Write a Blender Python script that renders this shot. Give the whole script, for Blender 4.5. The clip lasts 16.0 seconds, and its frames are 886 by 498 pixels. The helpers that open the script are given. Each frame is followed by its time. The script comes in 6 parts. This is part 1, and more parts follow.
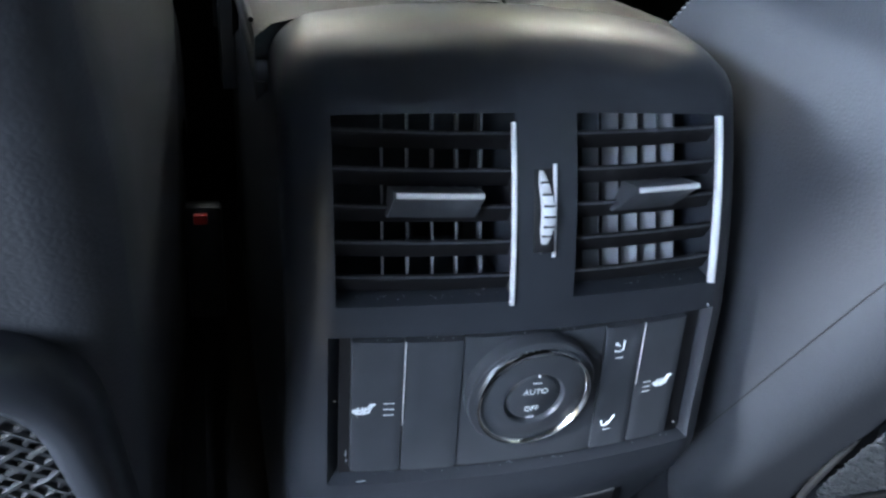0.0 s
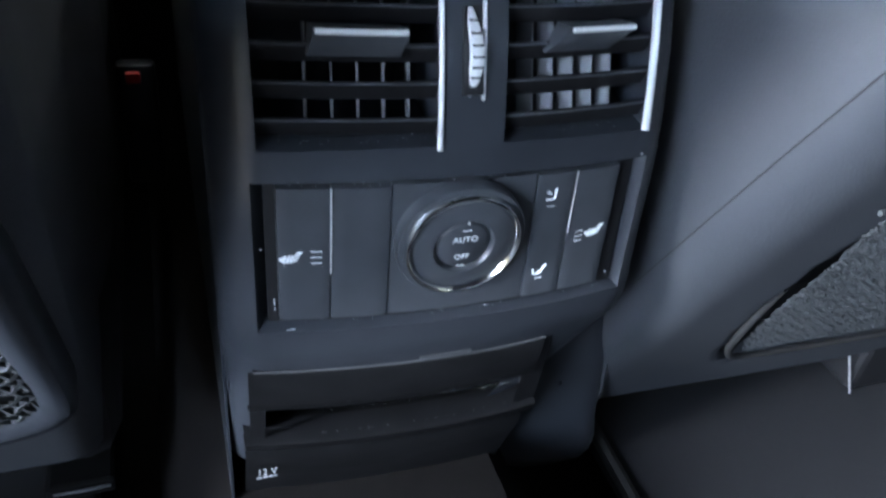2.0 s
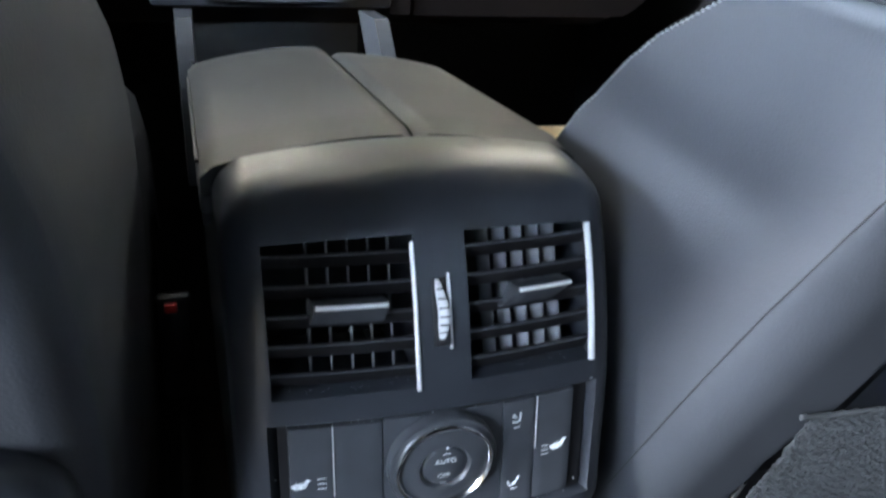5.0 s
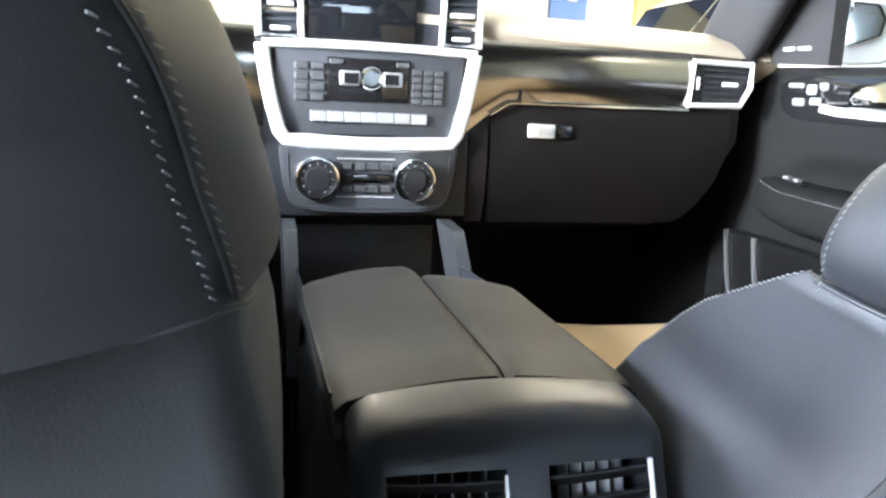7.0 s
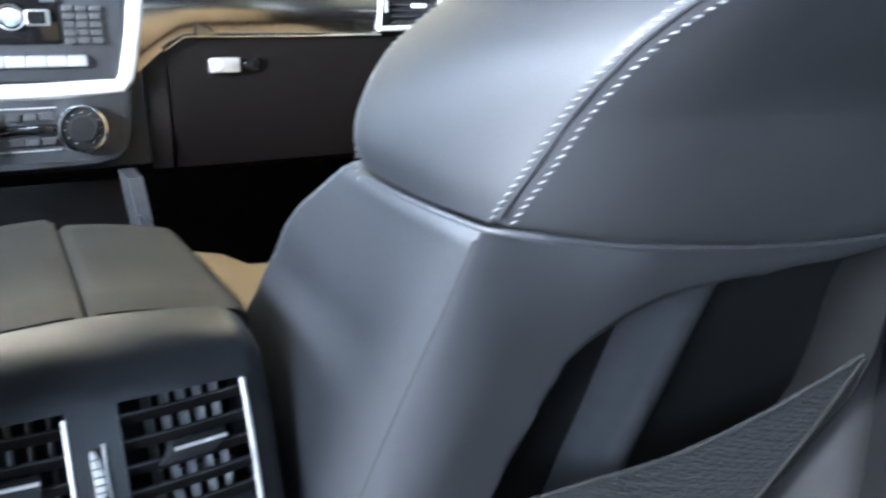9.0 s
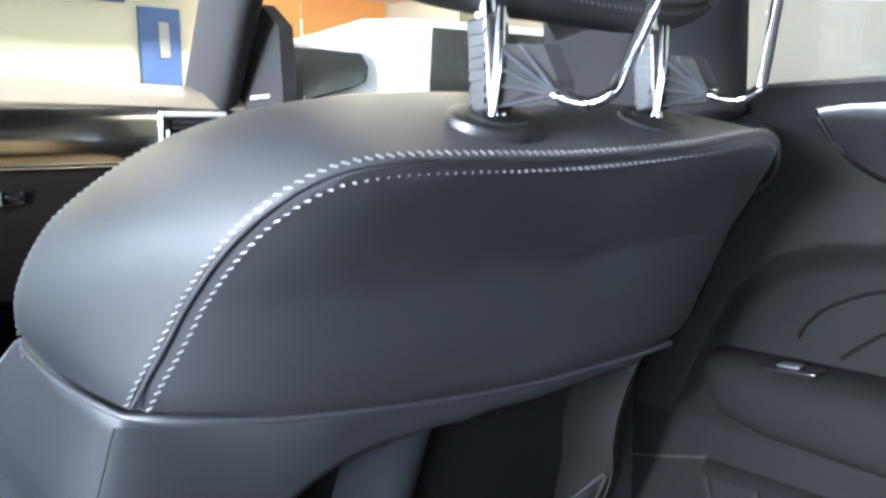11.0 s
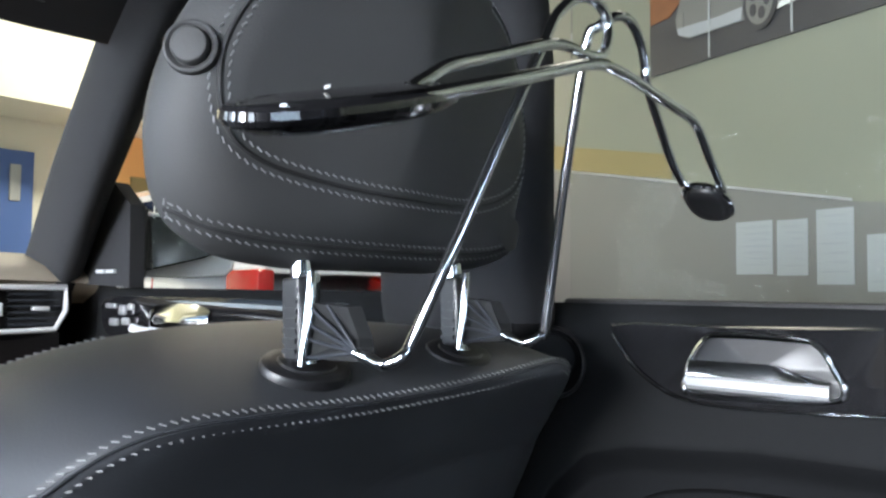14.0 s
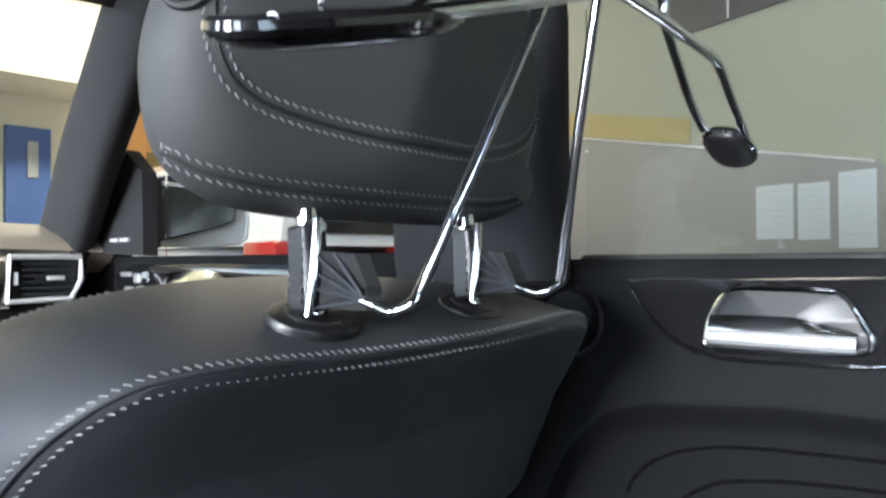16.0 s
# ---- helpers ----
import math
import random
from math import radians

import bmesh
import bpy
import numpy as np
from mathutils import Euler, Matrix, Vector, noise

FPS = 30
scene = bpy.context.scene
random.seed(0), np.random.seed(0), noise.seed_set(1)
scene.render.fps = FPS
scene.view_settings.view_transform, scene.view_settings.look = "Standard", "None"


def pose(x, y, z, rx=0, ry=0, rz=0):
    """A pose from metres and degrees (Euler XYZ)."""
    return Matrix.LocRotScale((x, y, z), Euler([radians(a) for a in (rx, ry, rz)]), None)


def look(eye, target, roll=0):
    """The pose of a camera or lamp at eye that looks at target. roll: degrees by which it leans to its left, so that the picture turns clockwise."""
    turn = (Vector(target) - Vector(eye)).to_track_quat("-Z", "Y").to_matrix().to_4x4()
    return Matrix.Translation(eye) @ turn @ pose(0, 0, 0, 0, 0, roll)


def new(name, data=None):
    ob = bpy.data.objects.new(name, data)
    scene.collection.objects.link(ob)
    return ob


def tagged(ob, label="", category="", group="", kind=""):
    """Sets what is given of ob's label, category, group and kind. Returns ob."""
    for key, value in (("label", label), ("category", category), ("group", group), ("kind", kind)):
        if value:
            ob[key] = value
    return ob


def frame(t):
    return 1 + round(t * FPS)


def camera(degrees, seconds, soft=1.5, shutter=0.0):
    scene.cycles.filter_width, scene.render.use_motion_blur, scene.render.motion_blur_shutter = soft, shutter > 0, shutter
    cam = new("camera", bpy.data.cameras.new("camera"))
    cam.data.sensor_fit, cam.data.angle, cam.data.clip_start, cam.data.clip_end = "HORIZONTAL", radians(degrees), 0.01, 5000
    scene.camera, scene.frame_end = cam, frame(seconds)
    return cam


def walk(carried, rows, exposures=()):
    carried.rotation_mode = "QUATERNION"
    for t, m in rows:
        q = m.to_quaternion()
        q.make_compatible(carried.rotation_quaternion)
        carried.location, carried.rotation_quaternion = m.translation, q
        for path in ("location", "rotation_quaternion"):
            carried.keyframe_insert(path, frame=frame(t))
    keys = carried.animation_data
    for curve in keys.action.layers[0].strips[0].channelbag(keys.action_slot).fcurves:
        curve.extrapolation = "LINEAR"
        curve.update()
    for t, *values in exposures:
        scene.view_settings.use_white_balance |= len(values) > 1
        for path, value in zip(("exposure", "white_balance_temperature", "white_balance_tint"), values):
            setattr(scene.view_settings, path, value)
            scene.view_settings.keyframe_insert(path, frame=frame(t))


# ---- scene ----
cam = camera(59.6, 16.0, soft=2.4, shutter=0.5)
PATH = [
    (0, (-0.1391, -0.3033, 0.5277), (0.1396, 0.5455, 0.0784), 5.41),
    (0.5, (-0.1311, -0.3008, 0.5239), (0.1578, 0.5362, 0.0592), 5.40),
    (1, (-0.1277, -0.3092, 0.5240), (0.1649, 0.5078, 0.0270), 5.18),
    (1.5, (-0.1291, -0.3119, 0.5209), (0.1709, 0.4768, -0.0157), 6.49),
    (2, (-0.1229, -0.3088, 0.5132), (0.1891, 0.4449, -0.0653), 7.44),
    (2.5, (-0.1207, -0.3028, 0.5037), (0.1994, 0.4185, -0.1104), 8.47),
    (3, (-0.1256, -0.3074, 0.5133), (0.1753, 0.4340, -0.0866), 7.31),
    (3.5, (-0.1278, -0.3185, 0.5314), (0.1679, 0.4600, -0.0222), 5.95),
    (4, (-0.1280, -0.3341, 0.5501), (0.1664, 0.4806, 0.0504), 5.07),
    (4.5, (-0.1240, -0.3472, 0.5643), (0.1693, 0.4943, 0.1107), 3.83),
    (5, (-0.1216, -0.3668, 0.5864), (0.1785, 0.5031, 0.1949), 2.72),
    (5.2, (-0.1242, -0.3746, 0.5984), (0.1776, 0.5028, 0.2254), 2.76),
    (7.3, (-0.1826, -0.4424, 0.6783), (0.0668, 0.5039, 0.4723), 3.01),
    (7.5, (-0.1780, -0.4449, 0.6779), (0.0865, 0.4965, 0.4684), 2.91),
    (8, (-0.1338, -0.4330, 0.6479), (0.1986, 0.4755, 0.3947), 2.44),
    (8.5, (-0.0576, -0.4550, 0.6406), (0.3418, 0.4190, 0.3637), -0.39),
    (9, (-0.0197, -0.4724, 0.6439), (0.4495, 0.3703, 0.3799), -0.59),
    (9.5, (0.0284, -0.5095, 0.6557), (0.5648, 0.2963, 0.4048), -1.56),
    (9.7, (0.0422, -0.5195, 0.6557), (0.6026, 0.2704, 0.4068), -2.84),
    (11.8, (0.0714, -0.5330, 0.7021), (0.7603, 0.1895, 0.6434), 0.18),
    (12, (0.0740, -0.5390, 0.7071), (0.7766, 0.1711, 0.6622), 0.12),
    (12.5, (0.0748, -0.5508, 0.7143), (0.8120, 0.1243, 0.6860), 0.24),
    (13, (0.0727, -0.5592, 0.7206), (0.8357, 0.0871, 0.7186), 0.58),
    (13.5, (0.0657, -0.5690, 0.7267), (0.8378, 0.0661, 0.7496), 0.85),
    (14, (0.0566, -0.5776, 0.7321), (0.8231, 0.0625, 0.7833), 0.64),
    (14.5, (0.0470, -0.5880, 0.7386), (0.8056, 0.0586, 0.8182), 0.33),
    (15, (0.0487, -0.5888, 0.7359), (0.8036, 0.0593, 0.8362), 0.19),
    (15.5, (0.0585, -0.5817, 0.7273), (0.8143, 0.0696, 0.7946), 0.05),
    (16, (0.0714, -0.5698, 0.7184), (0.8248, 0.0876, 0.7337), -0.20),
]
EXPOSURES = [(0.0, 2.0, 6050, 10), (1.5, 2.02, 6050, 10), (2.5, 1.9, 6000, 10), (4.0, 1.95, 6050, 10), (5.2, 2.12, 6350, 10), (7.3, 2.38, 6850, 10), (8.3, 2.2, 6450, 10), (9.7, 2.2, 6300, 10), (11.8, 1.62, 6600, 10), (12.5, 1.07, 6600, 10), (13.5, 0.77, 6650, 10), (14.5, 0.64, 6700, 10), (16.0, 0.8, 6700, 10)]
walk(cam, [(t, look(eye, target, roll)) for t, eye, target, roll in PATH], EXPOSURES)


# ---- world and lights ----
world = bpy.data.worlds.new("showroom_daylight")
scene.world = world
world.use_nodes = True
_nt = world.node_tree
_sky = _nt.nodes.new("ShaderNodeTexSky")
_sky.sky_type = 'NISHITA'
_sky.sun_disc = False
_sky.sun_elevation, _sky.sun_rotation = radians(38), radians(200)
_nt.links.new(_sky.outputs[0], _nt.nodes["Background"].inputs[0])
_nt.nodes["Background"].inputs[1].default_value = 0.10


def area_lamp(name, m, sx, sy, watts, colour, spread=180):
    data = bpy.data.lights.new(name, 'AREA')
    data.spread = radians(spread)
    data.shape, data.size, data.size_y, data.energy, data.color = 'RECTANGLE', sx, sy, watts, colour
    ob = new(name, data)
    ob.matrix_world = m
    return ob


# rows of ceiling tubes in the showroom, and the glazed front behind the car
CEIL = 3.6
for lx, ly, watts, tilt in ((-0.4, 2.1, 5, 20), (2.4, 0.6, 2, 0), (-0.8, 4.9, 88, 25), (3.4, 4.0, 102, 25), (2.4, -3.0, 6, 0), (-1.4, -3.6, 12, 0)):
    area_lamp("ceiling_light", pose(lx, ly, CEIL - 0.10, tilt), 2.6, 0.4, watts, (1.0, 0.93, 0.80))
area_lamp("shopfront_daylight", pose(-2.75, 3.70, 1.25, 0, -83, -50), 0.9, 2.4, 14, (0.68, 0.81, 1.0), 130)
area_lamp("shopfront_daylight", pose(-2.75, 0.80, 1.15, 0, -81, -16), 1.1, 1.8, 46, (0.68, 0.81, 1.0), 110)
area_lamp("shopfront_daylight", pose(-2.75, -0.55, 1.24, 0, -80, 2), 1.0, 0.75, 98, (0.84, 0.90, 1.0), 110)
area_lamp("shopfront_daylight", pose(-2.75, -2.00, 1.25, 0, -78, 32), 1.3, 1.0, 17, (0.68, 0.81, 1.0), 110)
area_lamp("tailgate_daylight", pose(0.0, -1.98, 0.93, 76, 0, 0), 1.1, 0.26, 36, (0.68, 0.83, 1.0))

# ---- materials ----
def mat(name, colour, rough=0.5, metal=0.0, vary=0.15, grain=0.0, gscale=900.0, spec=0.5, blotch=9.0, coat=0.0, rvary=0.12, voronoi=False):
    m = bpy.data.materials.new(name)
    m.use_nodes = True
    nt = m.node_tree
    p = nt.nodes["Principled BSDF"]
    tc = nt.nodes.new("ShaderNodeTexCoord")
    big = nt.nodes.new("ShaderNodeTexNoise")
    big.inputs["Scale"].default_value, big.inputs["Detail"].default_value = blotch, 6
    nt.links.new(tc.outputs["Object"], big.inputs["Vector"])
    ramp = nt.nodes.new("ShaderNodeMix")
    ramp.data_type = 'RGBA'
    c = Vector(colour)
    ramp.inputs["A"].default_value = (*(c * (1 - vary)), 1)
    ramp.inputs["B"].default_value = (*(Vector([min(1, v) for v in c * (1 + vary)])), 1)
    nt.links.new(big.outputs["Fac"], ramp.inputs["Factor"])
    nt.links.new(ramp.outputs["Result"], p.inputs["Base Color"])
    rm = nt.nodes.new("ShaderNodeMapRange")
    rm.inputs["To Min"].default_value, rm.inputs["To Max"].default_value = max(0.02, rough - rvary * rough), min(1, rough + rvary * rough)
    nt.links.new(big.outputs["Fac"], rm.inputs["Value"])
    nt.links.new(rm.outputs["Result"], p.inputs["Roughness"])
    p.inputs["Metallic"].default_value = metal
    p.inputs["Specular IOR Level"].default_value = spec
    p.inputs["Coat Weight"].default_value = coat
    if grain:
        if voronoi:
            fine = nt.nodes.new("ShaderNodeTexVoronoi")
            fine.feature = 'DISTANCE_TO_EDGE'
            out = fine.outputs["Distance"]
        else:
            fine = nt.nodes.new("ShaderNodeTexNoise")
            fine.inputs["Detail"].default_value = 4
            out = fine.outputs["Fac"]
        fine.inputs["Scale"].default_value = gscale
        nt.links.new(tc.outputs["Object"], fine.inputs["Vector"])
        bump = nt.nodes.new("ShaderNodeBump")
        bump.inputs["Strength"].default_value, bump.inputs["Distance"].default_value = grain, 0.0006
        nt.links.new(out, bump.inputs["Height"])
        nt.links.new(bump.outputs["Normal"], p.inputs["Normal"])
    return m


def glow(name, colour, strength):
    m = bpy.data.materials.new(name)
    m.use_nodes = True
    p = m.node_tree.nodes["Principled BSDF"]
    p.inputs["Base Color"].default_value = (*colour, 1)
    p.inputs["Emission Color"].default_value = (*colour, 1)
    p.inputs["Emission Strength"].default_value = strength
    return m


LEATHER = mat("black_leather", (0.034, 0.036, 0.040), 0.50, spec=0.32, grain=0.13, gscale=420, voronoi=True, vary=0.2, blotch=14)
# paler, neutral copy of the black leather for the light on the headrest
HEADLEATHER = mat("lit_headrest_leather", (0.050, 0.050, 0.050), 0.58, spec=0.3, grain=0.13, gscale=420, voronoi=True, vary=0.15, blotch=14)
LEATHER_ARM = mat("armrest_leather", (0.011, 0.011, 0.0095), 0.55, spec=0.3, grain=0.25, gscale=520, voronoi=True, vary=0.15)
SHELL = mat("seat_back_vinyl", (0.040, 0.043, 0.049), 0.46, grain=0.25, gscale=380, voronoi=True, vary=0.2, blotch=12)
TAN = mat("tan_leather", (0.50, 0.36, 0.21), 0.5, grain=0.25, gscale=420, voronoi=True, vary=0.1)
PLASTIC = mat("black_soft_plastic", (0.027, 0.030, 0.036), 0.31, spec=0.32, grain=0.15, gscale=1500, vary=0.25, blotch=30)
PLASTIC_D = mat("dark_plastic", (0.010, 0.010, 0.011), 0.4, vary=0.3, blotch=40)
PANEL = mat("control_plastic", (0.046, 0.050, 0.057), 0.33, grain=0.06, gscale=2500, vary=0.25, blotch=60)
FLAPM = mat("scuffed_dark_plastic", (0.007, 0.0071, 0.0077), 0.38, spec=0.14, grain=0.1, gscale=1800, vary=0.4, blotch=70)
RUBBER = mat("black_rubber", (0.014, 0.014, 0.014), 0.62, vary=0.2)
CARPET = mat("charcoal_carpet", (0.0090, 0.0082, 0.0080), 0.95, grain=1.0, gscale=1400, vary=0.35, blotch=60, spec=0.03)
MATTEX = mat("floor_mat_fabric", (0.015, 0.0155, 0.0175), 0.9, grain=0.9, gscale=1800, vary=0.25, blotch=40, spec=0.25)
CHROME = mat("chrome", (0.82, 0.84, 0.86), 0.10, metal=1.0, vary=0.05)
POLISH = mat("polished_silver", (0.86, 0.87, 0.88), 0.2, metal=0.7, vary=0.04)
SATIN = mat("satin_silver", (0.80, 0.81, 0.82), 0.34, metal=0.4, vary=0.05)
GLOSS = mat("gloss_black", (0.010, 0.010, 0.011), 0.06, vary=0.2, coat=0.5)
WOOD = mat("lacquered_metal_trim", (0.40, 0.375, 0.35), 0.16, metal=1.0, vary=0.15, blotch=12, coat=0.6)
# pale tan base carries the warm windscreen glare on the dash top
DASHTOP = mat("dash_top_glare_vinyl", (0.33, 0.285, 0.225), 0.40, grain=0.2, gscale=900, vary=0.15)
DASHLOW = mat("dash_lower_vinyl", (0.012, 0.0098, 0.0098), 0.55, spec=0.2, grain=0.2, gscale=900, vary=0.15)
DOORV = mat("door_vinyl", (0.012, 0.0124, 0.013), 0.85, spec=0.03, grain=0.2, gscale=900, vary=0.12)
DOORD = mat("darkened_door_vinyl", (0.008, 0.0083, 0.009), 0.85, spec=0.03, grain=0.2, gscale=900, vary=0.15)
# near black that puts shade into slots, grooves and under the seat
SHADEBLACK = mat("matt_black_shade", (0.003, 0.003, 0.003), 0.95, spec=0.05, vary=0.1)
DARKFACE = mat("darkened_faces", (0.009, 0.0095, 0.010), 0.75, spec=0.2, grain=0.3, gscale=1100, vary=0.2)
PILLAR = mat("pillar_cloth", (0.024, 0.024, 0.026), 0.9, grain=0.4, gscale=1500, vary=0.12, spec=0.25)
HEADLINER = mat("headliner_cloth", (0.030, 0.029, 0.030), 0.95, grain=0.4, gscale=1500, vary=0.12, spec=0.2)
STITCH = mat("white_thread", (0.21, 0.215, 0.216), 0.7, vary=0.1)
NETM = mat("net_cord", (0.030, 0.033, 0.035), 0.85, vary=0.35, blotch=80)
MARK = mat("white_print", (0.75, 0.78, 0.80), 0.5, vary=0.03)
SCREEN = mat("display_glass", (0.008, 0.009, 0.011), 0.05, vary=0.1)
KEY = mat("grey_key", (0.055, 0.058, 0.062), 0.4, vary=0.15, blotch=80)
FIN = mat("grey_fin_plastic", (0.15, 0.157, 0.17), 0.4, vary=0.12, blotch=60)
SILKEY = mat("silver_key", (0.55, 0.56, 0.57), 0.35, metal=0.7, vary=0.06)
WHITEWALL = mat("cream_paint", (0.68, 0.68, 0.59), 0.8, vary=0.03, blotch=0.8)
GREENWALL = mat("pale_green_paint", (0.235, 0.246, 0.197), 0.8, vary=0.05, blotch=0.8)
DADO = mat("grey_paint", (0.195, 0.197, 0.185), 0.7, vary=0.04, blotch=1.2)
ORANGE = mat("orange_paint", (0.72, 0.40, 0.15), 0.7, vary=0.1, blotch=1.5)
BLUE = mat("blue_panel", (0.06, 0.13, 0.36), 0.5, vary=0.1)
PAPER = mat("white_paper", (0.37, 0.40, 0.415), 0.8, vary=0.04, blotch=6)
GREYPRINT = mat("grey_print", (0.33, 0.35, 0.37), 0.8, vary=0.05)
YELLOW = mat("ochre_band", (0.26, 0.215, 0.10), 0.7, vary=0.1)
# unseen floor, kept dark so that less light bounces into the car
TILE = mat("showroom_floor", (0.10, 0.10, 0.10), 0.18, vary=0.06, blotch=1.5)
REDPAINT = mat("red_car_paint", (0.50, 0.02, 0.02), 0.2, vary=0.08, coat=0.8)
WHITEPAINT = mat("white_car_paint", (0.75, 0.76, 0.78), 0.2, vary=0.04, coat=0.8)
GREYCAR = mat("pale_grey_print", (0.165, 0.168, 0.16), 0.6, vary=0.12, blotch=3)
RUST = mat("rust_print", (0.22, 0.09, 0.04), 0.6, vary=0.35, blotch=9)
GREEN = mat("green_print", (0.13, 0.15, 0.06), 0.5, vary=0.3, blotch=3)
ROADP = mat("grey_road_print", (0.055, 0.055, 0.06), 0.5, vary=0.3, blotch=5)
REDBTN = mat("red_plastic", (0.75, 0.03, 0.02), 0.35, vary=0.1)
LAMPFACE = glow("lamp_diffuser", (1.0, 0.95, 0.85), 1.5)


def glass_mat(name, tint):
    m = bpy.data.materials.new(name)
    m.use_nodes = True
    p = m.node_tree.nodes["Principled BSDF"]
    p.inputs["Base Color"].default_value = (*tint, 1)
    p.inputs["Roughness"].default_value = 0.0
    p.inputs["Transmission Weight"].default_value = 1.0
    p.inputs["IOR"].default_value = 1.06
    return m


GLASS = glass_mat("window_glass", (0.93, 0.96, 0.93))
PRIVACY = glass_mat("privacy_glass", (0.10, 0.11, 0.12))

# ---- mesh helpers ----
def part(name, bm, material, parent=None, label="", smooth=True):
    me = bpy.data.meshes.new(name)
    bmesh.ops.recalc_face_normals(bm, faces=bm.faces)
    bm.to_mesh(me)
    bm.free()
    me.materials.append(material)
    if smooth:
        me.polygons.foreach_set("use_smooth", [True] * len(me.polygons))
        me.set_sharp_from_angle(angle=radians(40))
    ob = new(name, me)
    if parent:
        ob.parent = parent
    if label:
        ob["label"] = label
    return ob


def empty(name, label, category, group="", kind="", at=(0, 0, 0)):
    ob = new(name)
    ob.location = at
    return tagged(ob, label, category, group, kind)


def box(bm, x0, x1, y0, y1, z0, z1, bevel=0.0, seg=2, m=None):
    r = bmesh.ops.create_cube(bm, size=1.0, matrix=Matrix.Translation(((x0 + x1) / 2, (y0 + y1) / 2, (z0 + z1) / 2)) @ Matrix.Diagonal((abs(x1 - x0), abs(y1 - y0), abs(z1 - z0), 1)))
    vs = r["verts"]
    if m is not None:
        bmesh.ops.transform(bm, matrix=m, verts=vs)
    if bevel:
        es = list({e for v in vs for e in v.link_edges})
        bmesh.ops.bevel(bm, geom=es, offset=bevel, segments=seg, affect='EDGES', profile=0.5)


def boxed(x0, x1, y0, y1, z0, z1, bevel=0.0, seg=2, m=None):
    bm = bmesh.new()
    box(bm, x0, x1, y0, y1, z0, z1, bevel, seg, m)
    return bm


def loft(bm, rows, closed=False, cap=False, skip=None):
    vv = [[bm.verts.new(p) for p in row] for row in rows]
    n = len(rows[0])
    for i in range(len(rows) - 1):
        for j in range(n if closed else n - 1):
            if skip and skip(i, j):
                continue
            k = (j + 1) % n
            bm.faces.new((vv[i][j], vv[i][k], vv[i + 1][k], vv[i + 1][j]))
    if cap:
        bm.faces.new(vv[0][::-1])
        bm.faces.new(vv[-1])
    return vv


def spline(pts, n=8):
    """Catmull-Rom through the points."""
    p = [Vector(q) for q in pts]
    p = [p[0] * 2 - p[1]] + p + [p[-1] * 2 - p[-2]]
    out = []
    for i in range(1, len(p) - 2):
        a, b, c, d = p[i - 1:i + 3]
        for k in range(n):
            t = k / n
            out.append(0.5 * (2 * b + (c - a) * t + (2 * a - 5 * b + 4 * c - d) * t * t + (3 * b - a - 3 * c + d) * t ** 3))
    out.append(p[-2])
    return out


def tube(bm, pts, r, n=8, closed=False, flat=1.0):
    pts = [Vector(p) for p in pts]
    m = len(pts)
    rows, up = [], None
    for i in range(m):
        a, b = (pts[(i - 1) % m], pts[(i + 1) % m]) if closed else (pts[max(i - 1, 0)], pts[min(i + 1, m - 1)])
        t = (b - a).normalized()
        if up is None:
            up = Vector((0, 0, 1)) if abs(t.z) < 0.9 else Vector((0, 1, 0))
        side = t.cross(up).normalized()
        up = side.cross(t).normalized()
        rr = r[i] if isinstance(r, (list, tuple)) else r
        rows.append([pts[i] + side * math.cos(2 * math.pi * k / n) * rr + up * math.sin(2 * math.pi * k / n) * rr * flat for k in range(n)])
    if closed:
        rows.append(rows[0])
        vv = loft(bm, rows, closed=True)
        bmesh.ops.remove_doubles(bm, verts=[v for row in (vv[0], vv[-1]) for v in row], dist=1e-6)
    else:
        loft(bm, rows, closed=True, cap=True)


def disc(bm, centre, normal, profile, n=40):
    """A turned body: profile of (radius, height along the normal)."""
    q = Vector(normal).to_track_quat('Z', 'Y').to_matrix()
    rows = []
    for r, h in profile:
        rows.append([Vector(centre) + q @ Vector((r * math.cos(2 * math.pi * k / n), r * math.sin(2 * math.pi * k / n), h)) for k in range(n)])
    loft(bm, rows, closed=True, cap=True)


def interp(x, table):
    return float(np.interp(x, [a for a, _ in table], [b for _, b in table]))


def stitches(bm, pts, length=0.0042, gap=0.0026, r=0.0006, slant=0.0, normal=Vector((0, -1, 0))):
    """Short threads along a line."""
    pts = [Vector(p) for p in pts]
    acc, nxt = 0.0, 0.0
    for a, b in zip(pts, pts[1:]):
        seg = (b - a).length
        if seg < 1e-9:
            continue
        d = (b - a) / seg
        while nxt < acc + seg:
            q = a + d * (nxt - acc)
            s = d.cross(normal).normalized() * slant * length
            tube(bm, [q - d * length / 2 - s, q + d * length / 2 + s], r, 5)
            nxt += length + gap
        acc += seg


def text_mesh(body, size, m, material, parent, name="lettering", label=""):
    cu = bpy.data.curves.new(name, 'FONT')
    cu.body, cu.size, cu.align_x, cu.align_y, cu.extrude = body, size, 'CENTER', 'CENTER', 0.0001
    tmp = bpy.data.objects.new(name, cu)
    me = bpy.data.meshes.new_from_object(tmp)
    bpy.data.objects.remove(tmp)
    me.materials.append(material)
    me.transform(m)
    ob = new(name, me)
    ob.parent = parent
    if label:
        ob["label"] = label
    return ob


